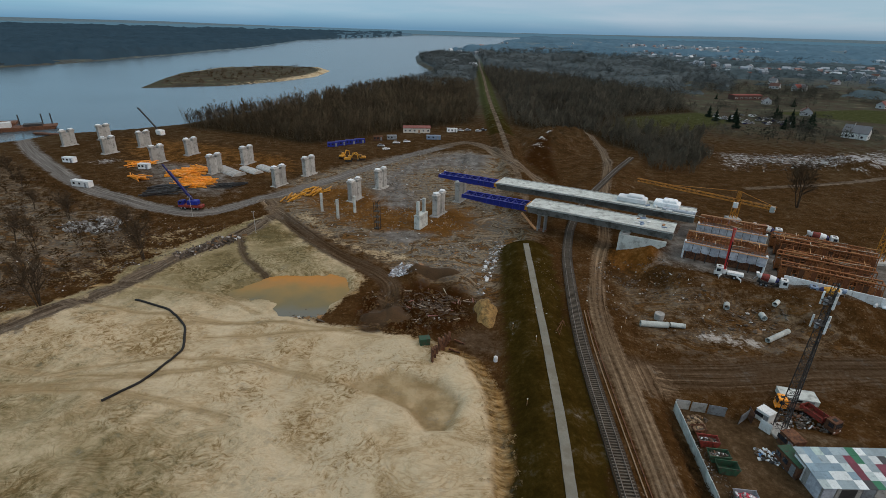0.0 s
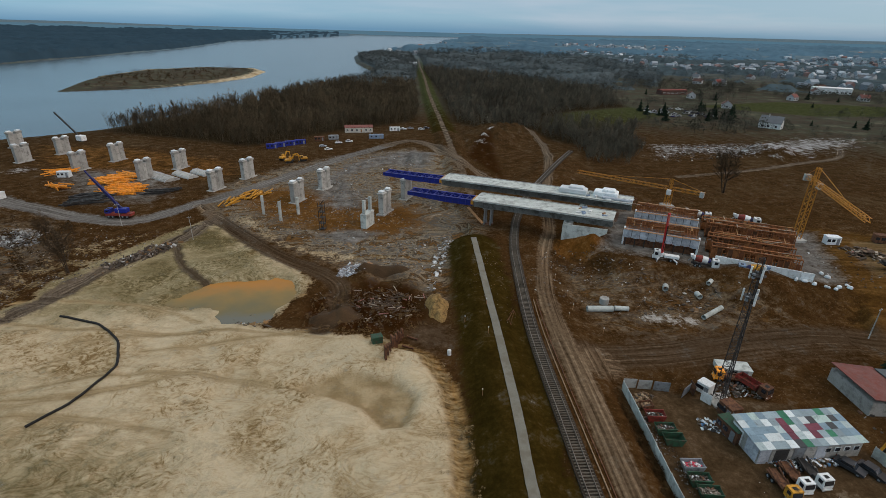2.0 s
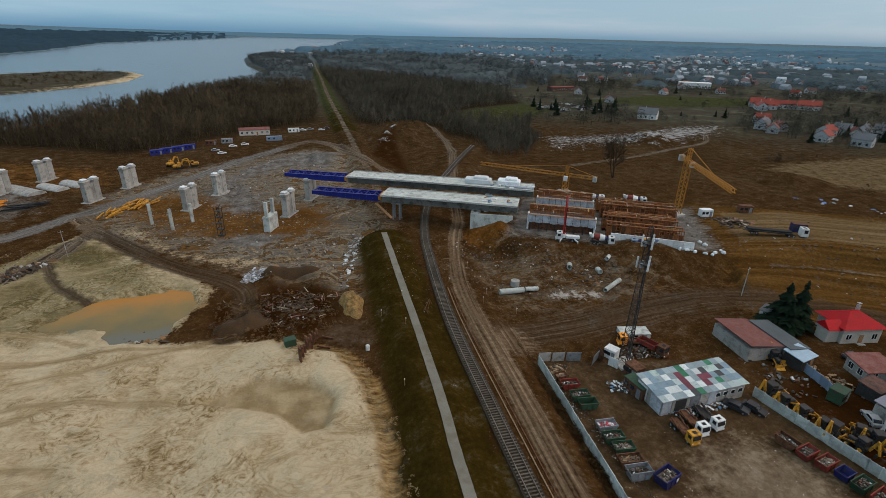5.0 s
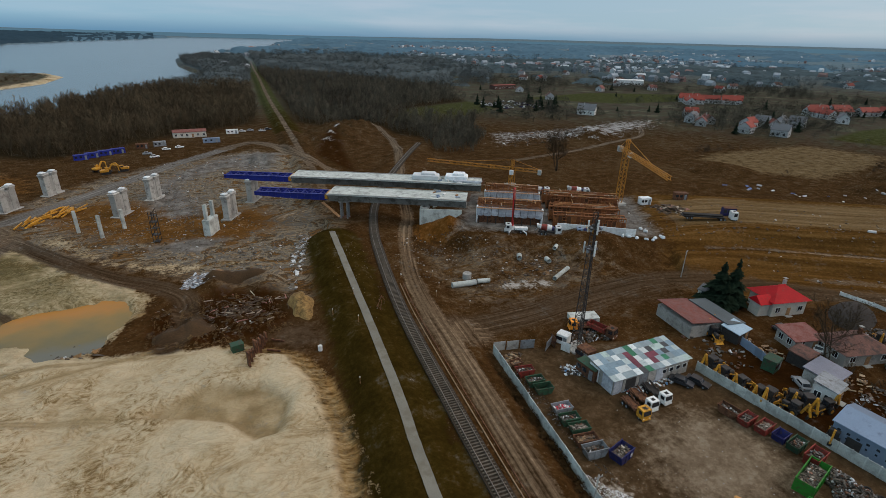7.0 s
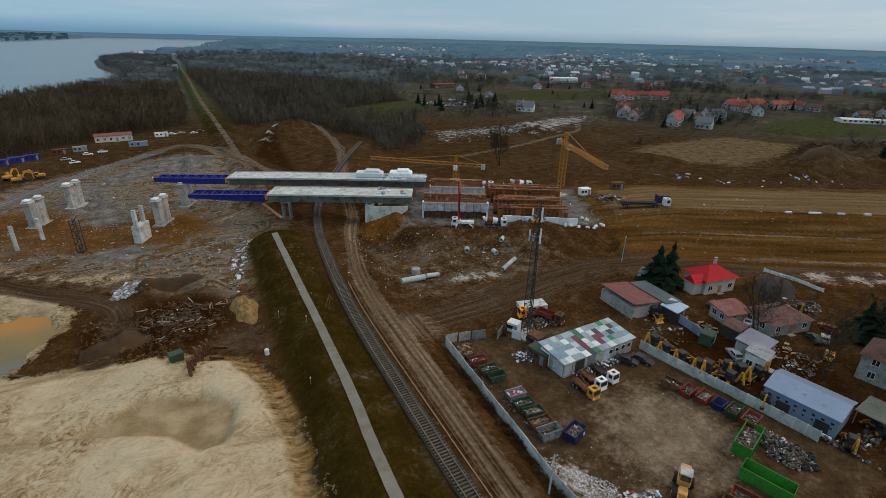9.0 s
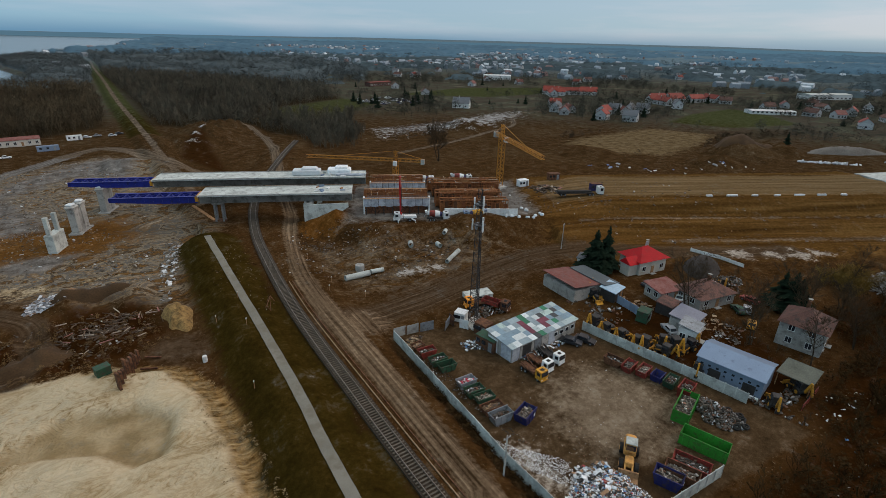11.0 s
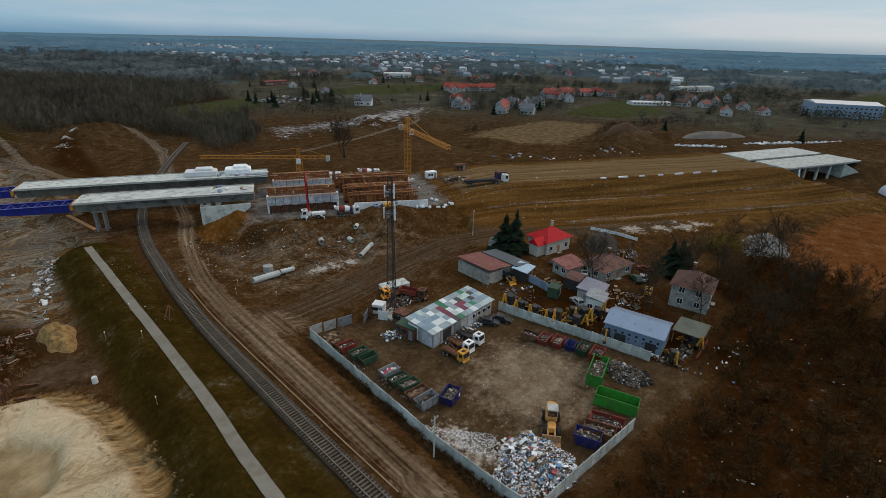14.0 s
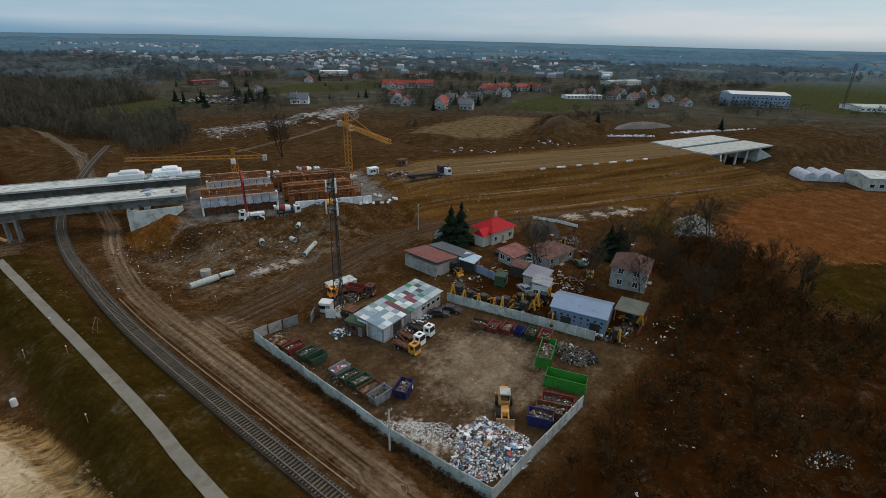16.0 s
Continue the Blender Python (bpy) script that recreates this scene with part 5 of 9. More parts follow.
def bar_frame(off, u0, u1, z0, h, width):
    """A long row of trestles that carries bars for the next casting."""
    f = thing("formwork_frame", I4, "long row of orange-brown timber and steel formwork frames", "formwork", "formwork frames")
    n = int((u1 - u0) / 1.35)
    for s in (-1, 1):
        for z, w in ((z0 + h, 0.30), (z0 + h * 0.55, 0.16)):
            part("rail_beam", sweep([(s * width - w, z), (s * width + w, z), (s * width + w, z + w * 0.9), (s * width - w, z + w * 0.9)], u0, u1, off), M_FORM, f)
    for i in range(n + 1):
        u = u0 + (u1 - u0) * i / n
        t = MB()
        for s in (-1, 1):
            t.bar(on_road(u, off + s * width, z0), on_road(u, off + s * width, z0 + h), 0.16)
            t.bar(on_road(u, off + s * width, z0 + h * 0.9), on_road(u, off + s * (width + 1.0), z0), 0.13)
        t.bar(on_road(u, off - width, z0 + h * 0.97), on_road(u, off + width, z0 + h * 0.97), 0.14)
        part("trestle", t, M_FORM, f)
    for i in range(int((u1 - u0) * 1.4)):
        u, o = R.uniform(u0, u1 - 2), R.uniform(-width - 0.8, width + 0.8)
        p, a, L = on_road(u, off + o, z0 + h + R.uniform(0.1, 0.4)), road_heading(u) + R.choice((0, 0, 0, 1.57, R.uniform(-0.5, 0.5))), R.uniform(1.2, 4.5)
        part("plank", MB().bar(p, p + Vector((math.cos(a) * L, math.sin(a) * L, R.uniform(-0.25, 0.25))), R.uniform(0.08, 0.22), 0.09), R.choice(BOARD_MATS), f)
    for i in range(n):
        if R.random() < 0.8:
            ua = u0 + (u1 - u0) * i / n
            q0, q1 = on_road(ua + 0.1, off - width - 0.12, z0 + 0.2), on_road(ua + 1.15, off - width - 0.12, z0 + 0.2)
            up = Vector((0, 0, h * R.uniform(0.6, 0.95)))
            nn = Vector((q1.y - q0.y, q0.x - q1.x, 0)).normalized() * 0.08
            part("shutter_panel", MB().add([tuple(v) for v in (q0, q1, q1 + up, q0 + up, q0 + nn, q1 + nn, q1 + up + nn, q0 + up + nn)], [(0, 1, 2, 3), (7, 6, 5, 4), (0, 4, 5, 1), (1, 5, 6, 2), (2, 6, 7, 3), (3, 7, 4, 0)]), R.choice(BOARD_MATS[:3]), f)
    part("deck_board", sweep([(-width + .2, z0 - .3), (width - .2, z0 - .3), (width - .2, z0 + 0.12), (-width + .2, z0 + 0.12)], u0, u1, off), M_EARTH, f)
    return f


for off, u0, u1, z0, h, w in ((-12.6, 33, 55, 4.6, 3.8, 1.5), (-6.8, 32, 54, 4.9, 4.4, 1.5), (-1.0, 34, 54, 4.6, 3.4, 1.3), (5.6, 32, 56, 4.9, 4.4, 1.6), (12.2, 31, 57, 4.7, 3.6, 1.6), (17.2, 34, 55, 4.5, 2.2, 1.0)):
    bar_frame(off, u0, u1, z0, h, w)
wl_ = thing("retaining_wall", I4, "stained white concrete wall along the casting yard", "wall", kind="structure")
for i in range(8):
    ua = 34.0 + i * 2.95
    part("wall_panel", sweep([(-0.16, 3.6), (0.16, 3.6), (0.16, 7.0 - 0.06 * i), (-0.16, 7.0 - 0.06 * i)], ua, ua + 2.88, -17.4, 3), M_WHITE, wl_)
# scraps of white sheeting and sacks by the wall's end
for i in range(16):
    u, o = R.uniform(52, 66), R.uniform(-19.5, -10)
    q = on_road(u, o)
    solid("white_sack", MB().box(0, 0, 0, R.uniform(.8, 1.6), R.uniform(.6, 1.2), R.uniform(.4, .9), bev=0.25, top=0.8), M_WTARP, "white sack of building material lying on the casting yard", "sack", "white sacks", m=stand(q.x, q.y, R.uniform(0, 180), -0.05))
# white sheeted stacks on the far deck
for u, o, sx, sy, sz, r in ((-11, 10, 9.5, 4.2, 2.6, 0), (0, 10.5, 8.0, 4.6, 2.8, 0), (4, 7.2, 10, 1.6, 0.8, 1)):
    if r:
        mb = MB().cyl((-sx / 2, 0, 0.45), (sx / 2, 0, 0.45), 0.45, n=12)
    else:
        mb = MB().box(0, 0, 0, sx, sy, sz * 0.7, bev=0.3).box(sx * .1, 0, sz * 0.66, sx * 0.6, sy * 0.8, sz * 0.34, bev=0.25, top=0.85)
    solid("sheeted_load" if not r else "wrapped_tube", mb, M_WTARP if not r else M_TARP, "stack under white sheeting on the bridge deck" if not r else "grey wrapped tube lying on the bridge deck", "stack", m=road_pose(u, o, DECK + 0.004))
for i in range(26):
    u, o = R.uniform(-8, 8.5), R.choice((-1, 1)) * 9.7 + R.uniform(-3.8, 3.8)
    if o < 0 and u > 4:
        continue
    solid("deck_pack", MB().box(0, 0, 0, R.uniform(.6, 2.6), R.uniform(.3, 1.0), R.uniform(.2, .7), bev=0.05), R.choice((M_WHITE, M_WTARP, M_CONC_L, M_WOOD, M_BGREY)), "small bundle of building material on the bridge deck", "bundle", "deck bundles", m=road_pose(u, o, DECK + 0.004, R.uniform(0, 90)))


hz0 = hz


def heap(name, cx, cy, rx, ry, h, n, material, label, size=(0.15, 0.75), seed=1, turn=0.0, flat=1.0, cat="heap"):
    """A heap of loose bits, thick in the middle."""
    r = random.Random(seed)
    v, f = [], []
    c, s = math.cos(radians(turn)), math.sin(radians(turn))
    for _ in range(n):
        a, q = r.uniform(0, 2 * math.pi), math.sqrt(r.random())
        w = 1 + 0.26 * math.sin(2 * a + seed) + 0.16 * math.sin(3 * a + 2.1 * seed) + 0.1 * math.sin(7 * a + seed)
        ex, ey = rx * q * w * math.cos(a), ry * q * w * math.sin(a)
        x, y = cx + ex * c - ey * s, cy + ex * s + ey * c
        z = hz0(x, y) + h * max(0, 1 - q * q) * r.uniform(0.4, 1.0)
        L, W, T = size[0] + (size[1] - size[0]) * r.random() ** 2, r.uniform(*size) * 0.5, r.uniform(size[0], size[1]) * 0.35 * flat
        m = Euler((r.uniform(-.5, .5), r.uniform(-.5, .5), r.uniform(0, 6.3))).to_matrix()
        o = len(v)
        k = r.uniform(0.5, 1.0)
        for sx, sy, sz in ((-1, -1, -1), (1, -1, -1), (1, 1, -1), (-1, 1, -1), (-k, -k, 1), (k, -1, 1), (1, k, 1), (-1, k, 1)):
            d = m @ Vector((sx * L / 2, sy * W / 2, sz * T / 2))
            v.append((x + d.x, y + d.y, z + T * 0.4 + d.z))
        f += [(o + 3, o + 2, o + 1, o), (o + 4, o + 5, o + 6, o + 7), (o, o + 1, o + 5, o + 4), (o + 1, o + 2, o + 6, o + 5), (o + 2, o + 3, o + 7, o + 6), (o + 3, o, o + 4, o + 7)]
    return solid(name, fast_mesh(name, v, f, material), material, label, cat, kind="stuff")


# ---- cranes ----
def lattice(mb, p, q, w, n, thick):
    """A square lattice boom from p to q."""
    p, q = Vector(p), Vector(q)
    d = (q - p).normalized()
    a = d.cross(Vector((0, 0, 1)))
    a = a.normalized() if a.length > 0.1 else Vector((1, 0, 0))
    b = a.cross(d).normalized()
    cs = [a * w / 2 + b * w / 2, a * w / 2 - b * w / 2, a * -w / 2 - b * w / 2, a * -w / 2 + b * w / 2]
    for c in cs:
        mb.bar(p + c, q + c, thick)
    for i in range(n):
        s, t = p + (q - p) * (i / n), p + (q - p) * ((i + 1) / n)
        for k in range(4):
            c, e = cs[k], cs[(k + 1) % 4]
            if i % 2:
                c, e = e, c
            mb.bar(s + c, t + e, thick * 0.6)
    return mb


def tower_crane(x, y, base, h, jib_to, back, apex, label):
    c = thing("tower_crane", Matrix.Translation((x, y, base)), label, "crane", "tower cranes")
    part("mast", lattice(MB(), (0, 0, 0), (0, 0, h), 1.7, int(h / 1.6), 0.2), M_CRANE, c)
    part("base_ballast", MB().box(0, 0, -0.4, 4.2, 4.2, 1.2, bev=0.1), M_CONC, c)
    v = Vector((jib_to[0] - x, jib_to[1] - y, 0))
    n = v.normalized()
    part("jib", lattice(MB(), n * 0.8 + Vector((0, 0, h)), v + Vector((0, 0, h)), 1.1, int(v.length / 1.5), 0.15), M_CRANE, c)
    part("counter_jib", lattice(MB(), n * -0.8 + Vector((0, 0, h)), n * -back + Vector((0, 0, h)), 1.1, 5, 0.15), M_CRANE, c)
    cw = MB().box(0, 0, 0, 1.4, 1.8, 2.0, bev=0.08)
    ob = part("counterweight", cw, M_CONC_L, c)
    ob.matrix_world = Matrix.Translation(Vector((x, y, base)) + n * -(back - 0.9) + Vector((0, 0, h - 1.4))) @ Matrix.Rotation(math.atan2(n.y, n.x), 4, "Z")
    part("apex", lattice(MB(), (0, 0, h), (0, 0, h + apex), 0.9, 4, 0.14), M_CRANE, c)
    part("tie_rod", MB().bar((0, 0, h + apex), v * 0.66 + Vector((0, 0, h + 0.6)), 0.1), M_CRANE, c)
    part("tie_rod", MB().bar((0, 0, h + apex), n * -(back - 0.6) + Vector((0, 0, h + 0.6)), 0.1), M_CRANE, c)
    side = Vector((-n.y, n.x, 0))
    cab = part("cab", MB().box(0, 0, 0, 1.5, 1.3, 1.9, bev=0.1), M_WHITE, c)
    cab.matrix_world = Matrix.Translation(Vector((x, y, base + h - 2.2)) + side * 1.5) @ Matrix.Rotation(math.atan2(n.y, n.x), 4, "Z")
    g = part("cab_window", MB().box(0.76, 0, 0.6, 0.04, 1.0, 0.9), M_GLASS, cab)
    return c


tower_crane(128.1, 133.2, 4.2, 19.4, (113.5, 100.0), 7.5, 4.3, "orange-yellow tower crane beside the formwork frames")
tower_crane(105.2, 170.5, 3.2, 7.2, (78.0, 195.5), 12.0, 3.6, "low orange-yellow tower crane with a long jib behind the casting yard")


# ---- vehicles ----
def wheels(parent, xs, half, r, w=0.32, hub=None):
    for x in xs:
        for s in (-1, 1):
            t = part("wheel", MB().cyl((x, s * half - w / 2, r), (x, s * half + w / 2, r), r, n=14), M_BLACK, parent, smooth=False)
            part("rim", MB().cyl((x, s * (half + w / 2), r), (x, s * (half + w / 2 + 0.02), r), r * 0.55, n=10), hub or M_GREY, t)


def cab_of(parent, x, w, h, body, z=0.75, length=2.0):
    c = MB().prism([(x, z), (x + length, z), (x + length + 0.08, z + 0.9), (x + length - 0.12, z + h), (x, z + h)], -w / 2, w / 2, "y")
    cab = part("cab", c, body, parent)
    part("windscreen", MB().prism([(x + length + 0.075, z + 1.0), (x + length + 0.105, z + 1.0), (x + length - 0.06, z + h - 0.25), (x + length - 0.09, z + h - 0.25)], -w / 2 + 0.15, w / 2 - 0.15, "y"), M_GLASS, cab)
    for s in (-1, 1):
        part("side_window", MB().box(x + length * 0.58, s * (w / 2 + 0.005), z + 1.05, length * 0.5, 0.03, h - 1.45), M_GLASS, cab)
        part("headlight", MB().box(x + length + 0.07, s * (w / 2 - 0.35), z + 0.1, 0.06, 0.4, 0.22), M_WHITE, cab)
    part("roof_hatch", MB().box(x + length * 0.5, 0, z + h, 0.8, 0.9, 0.05), M_BLACK, cab)
    return cab


def lorry(m, cab_mat, kind, label, group="", load=None):
    t = thing("lorry", m, label, "truck", group)
    part("chassis", MB().box(-0.6, 0, 0.75, 7.6, 0.9, 0.35, bev=0.05), M_DSTEEL, t)
    wheels(t, (2.3, -1.9, -3.2), 1.0, 0.5)
    cab_of(t, 1.4, 2.4, 2.35, cab_mat)
    part("bumper", MB().box(3.5, 0, 0.45, 0.2, 2.4, 0.4, bev=0.05), cab_mat, t)
    if kind == "mixer":
        d = MB()
        prof = ((-4.4, 0.55), (-3.6, 0.95), (-1.6, 1.22), (0.1, 1.0), (0.95, 0.6))
        stripes = ((M_WHITE, 0), (load or M_RED, 1), (load or M_WHITE, 2), (M_NAVY, 3))
        for mt, i in stripes:
            (x0, r0), (x1, r1) = prof[i], prof[i + 1]
            part("drum_band", MB().cyl((x0, 0, 2.35 - x0 * 0.1), (x1, 0, 2.35 - x1 * 0.1), r0, r1, 16), mt, t)
        part("hopper", MB().prism([(-4.9, 2.9), (-3.9, 2.9), (-4.2, 3.7), (-5.1, 3.7)], -0.7, 0.7, "y"), cab_mat, t)
        part("chute", MB().bar((-4.7, 0, 2.4), (-5.4, 0, 1.3), 0.5, 0.15), M_STEEL, t)
        part("drum_stand", MB().box(0.9, 0, 1.1, 0.3, 1.4, 1.2).box(-3.9, 0, 1.1, 0.3, 1.6, 1.3), M_DSTEEL, t)
    elif kind == "skip":
        part("deck_frame", MB().box(-1.6, 0, 1.1, 5.2, 2.2, 0.25, bev=0.04), load or M_RED, t)
        for s in (-1, 1):
            part("lift_arm", MB().bar((-1.0, s * 1.1, 1.3), (-3.6, s * 1.1, 2.3), 0.25, 0.3).bar((-0.2, s * 1.1, 1.3), (-1.0, s * 1.1, 1.9), 0.25), load or M_RED, t)
        part("toolbox", MB().box(0.7, 0, 1.1, 0.7, 2.2, 0.9, bev=0.05), load or M_RED, t)
    elif kind == "tipper":
        for nm, bx in (("side_board", (-1.6, -1.15, 1.2, 5.0, 0.1, 1.1)), ("side_board", (-1.6, 1.15, 1.2, 5.0, 0.1, 1.1)), ("front_board", (0.85, 0, 1.2, 0.1, 2.2, 1.4)), ("tail_board", (-4.05, 0, 1.2, 0.1, 2.2, 1.1)), ("tipper_floor", (-1.6, 0, 1.1, 5.0, 2.2, 0.12))):
            part(nm, MB().box(*bx), load or M_RED, t)
    return t


M_BOOM = mat("bright_red_paint", (0.52, 0.030, 0.028), 0.45, var=0.15, scale=2, dirt=(0.30, 0.03, 0.02), amount=0.25)


def pump_truck(m):
    t = lorry(m, M_WHITE, "none", "white concrete pump truck with its red boom raised")
    part("turret", MB().cyl((1.0, 0, 1.1), (1.0, 0, 2.4), 0.7, n=12), M_WHITE, t)
    part("pump_body", MB().box(-2.0, 0, 1.1, 4.4, 1.8, 0.9, bev=0.1), M_WHITE, t)
    for x, s in ((2.2, 1), (2.2, -1), (-3.6, 1), (-3.6, -1)):
        part("outrigger", MB().bar((x * .7, s * 0.8, 1.0), (x, s * 2.6, 0.8), 0.3).bar((x, s * 2.6, 0.9), (x, s * 2.6, 0), 0.2), M_WHITE, t)
    part("boom_section", MB().bar((1.0, 0, 2.3), (1.4, 1.2, 16.0), 0.65), M_BOOM, t)
    part("boom_section", MB().bar((1.4, 1.9, 16.0), (1.2, 1.4, 9.0), 0.45), M_BOOM, t)
    part("boom_section", MB().bar((1.4, 1.2, 16.0), (1.6, 6.5, 13.5), 0.4), M_RED, t)
    part("delivery_hose", MB().cyl((1.6, 6.5, 13.5), (1.6, 6.6, 5.5), 0.14, n=6), M_BLACK, t)
    return t


pump_truck(road_pose(21.0, -20.4, 4.15, 184) @ Matrix.Scale(0.9, 4))
lorry(road_pose(32.0, -20.3, 4.15, 2) @ Matrix.Scale(0.88, 4), M_WHITE, "mixer", "white concrete mixer truck with red, white and navy drum bands", "concrete mixers")
lorry(road_pose(42.5, -20.0, 4.15, 182) @ Matrix.Scale(0.88, 4), M_BGREY, "mixer", "blue-grey mixer truck with a yellow-green drum behind the mast", "concrete mixers", M_YEL)
lorry(road_pose(31, 21.5, 4.15, 3), M_WHITE, "mixer", "white mixer truck with a red-banded drum on the far edge", "concrete mixers")
lorry(road_pose(46, 23.5, 4.15, 3), M_WHITE, "mixer", "white mixer truck with a red-banded drum on the far edge", "concrete mixers")
lorry(road_pose(19, 21, 4.15, 2), M_BGREY, "tipper", "blue-grey site lorry beside the far casting form", "", M_BGREY)

# flat trailer, site cabins and stores on the bank
def low_loader(m):
    t = thing("low_loader", m, "long dark flat trailer with a white tractor cab", "truck")
    part("flat_bed", MB().box(-4, 0, 1.0, 13, 2.5, 0.35, bev=0.04), M_DSTEEL, t)
    part("load", MB().box(-4, 0, 1.35, 12.4, 2.0, 0.5, bev=0.15), M_BLACK, t)
    wheels(t, (6.0, 2.8, 1.6, -7.5, -8.8), 1.0, 0.5)
    cab_of(t, 4.6, 2.4, 2.5, M_WHITE)
    return t


def excavator(m, label="yellow tracked excavator standing on the site", paint=None, group="excavators"):
    p = paint or M_YEL
    e = thing("excavator", m, label, "excavator", group)
    for s in (-1, 1):
        tr = MB().prism([(-1.8, 0.35), (-1.5, 0), (1.5, 0), (1.8, 0.35), (1.8, 0.6), (1.5, 0.9), (-1.5, 0.9), (-1.8, 0.6)], s * 1.1 - 0.28, s * 1.1 + 0.28, "y")
        part("track", tr, M_BLACK, e)
    part("upper_body", MB().box(-0.5, 0, 1.0, 2.9, 2.4, 1.0, bev=0.15), p, e)
    part("counterweight", MB().box(-1.9, 0, 1.0, 0.7, 2.4, 0.9, bev=0.2), p, e)
    c = part("cab", MB().box(0.5, 0.7, 1.5, 1.4, 1.0, 1.4, bev=0.12), p, e)
    part("cab_window", MB().box(1.21, 0.7, 1.95, 0.03, 0.8, 0.8).box(0.5, 1.21, 1.95, 1.0, 0.03, 0.8), M_GLASS, c)
    part("boom", MB().bar((0.8, -0.1, 1.6), (2.6, -0.1, 4.0), 0.45, 0.5).bar((2.6, -0.1, 4.0), (4.6, -0.1, 3.4), 0.4, 0.45), p, e)
    part("arm", MB().bar((4.6, -0.1, 3.5), (4.9, -0.1, 1.0), 0.32, 0.35), p, e)
    part("bucket", MB().prism([(4.6, 1.0), (5.1, 1.0), (5.2, 0.4), (4.7, 0.1), (4.2, 0.3)], -0.6, 0.4, "y"), M_DSTEEL, e)
    return e


def on_bank(u, off, turn):
    q = on_road(u, off)
    return Matrix.Translation((q.x, q.y, hz(q.x, q.y))) @ Matrix.Rotation(road_heading(u) + radians(turn), 4, "Z")


low_loader(on_bank(86, -1.0, 0))
def site_box(m, mt, label, lx=6.0, group="site cabins", name="site_cabin", roof=None):
    c = thing(name, m, label, "container", group)
    b = part("body", MB().box(0, 0, 0.1, lx, 2.45, 2.45, bev=0.06), mt, c)
    part("roof", MB().box(0, 0, 2.55, lx + 0.1, 2.55, 0.1), roof or mt, c)
    for s in (-1, 1):
        part("base_rail", MB().box(0, s * 1.1, 0, lx, 0.15, 0.12), M_DSTEEL, c)
    d = part("door", MB().box(lx * 0.3, -1.235, 0.15, 0.9, 0.04, 2.0), M_GREY, c)
    part("handle", MB().box(lx * 0.3 + 0.35, -1.265, 1.1, 0.12, 0.03, 0.05), M_STEEL, d)
    for x in (-0.3, 0.02):
        part("window", MB().box(lx * x - 0.3, -1.235, 1.1, 1.0, 0.04, 0.9), M_GLASS, c)
    rb = MB()
    for i in range(int(lx / 0.4)):
        rb.box(-lx / 2 + 0.3 + i * 0.4, 1.235, 0.2, 0.12, 0.05, 2.25)
    part("side_ribs", rb, mt, c)
    return c


site_box(on_bank(68, 16, 20), M_WTARP, "white sheeted crate on the end of the casting yard", 4.0, "", "crate")
site_box(on_bank(82, 22, 8), M_RUST, "rusty brown site container on the bank", 4.5)
site_box(on_bank(92, 4, 0), M_NAVY, "dark container under a rusty roof on the bank", 4.0, roof=M_RUST)
q = on_road(75, 10)
heap("plank_heap", q.x, q.y, 6, 4, 0.8, 110, P_WETB, "brown planks and earth dumped on the bank", (0.4, 3.0), 55, -20, 0.3)
q = on_road(84, 40)
solid("culvert_pipe", MB().cyl((-6, 0, 0.9), (6, 0, 0.9), 0.9, n=14), M_WHITE, "large white pipe lying beside the field track", "pipe", m=stand(q.x, q.y, -18))

# concrete pipes in the trench below the abutment
def pipe(m, L, r, label="pale concrete drain pipe lying on the earth"):
    o = MB()
    n = 14
    vs, fs = [], []
    for x in (-L / 2, L / 2):
        for rr in (r, r * 0.8):
            for i in range(n):
                t = 2 * math.pi * i / n
                vs.append((x, rr * math.cos(t), r + rr * math.sin(t)))
    for i in range(n):
        j = (i + 1) % n
        fs += [(i, j, 2 * n + j, 2 * n + i), (n + j, n + i, 3 * n + i, 3 * n + j), (i, n + i, n + j, j), (2 * n + j, 3 * n + j, 3 * n + i, 2 * n + i)]
    return solid("drain_pipe", o.add(vs, fs), M_CONC_L, label, "pipe", "drain pipes", m=m)


pipe(stand(51, 101.5, -4), 6.5, 0.75)
pipe(stand(56.5, 101.3, -10), 3.4, 0.6)
solid("manhole_ring", MB().torus((0, 0, 0.75), 1.0, 0.0).cyl((0, 0, 0), (0, 0, 1.5), 1.15, n=16), M_CONC, "short concrete manhole ring standing beside a pipe", "manhole ring", m=stand(53.5, 105))
pipe(stand(78.5, 98, 30), 8.5, 0.6)
pipe(stand(72.5, 110, 60), 2.0, 0.75)
pipe(stand(79.5, 106, 80), 2.0, 0.7)
pipe(stand(84, 109, 40), 2.2, 0.6)

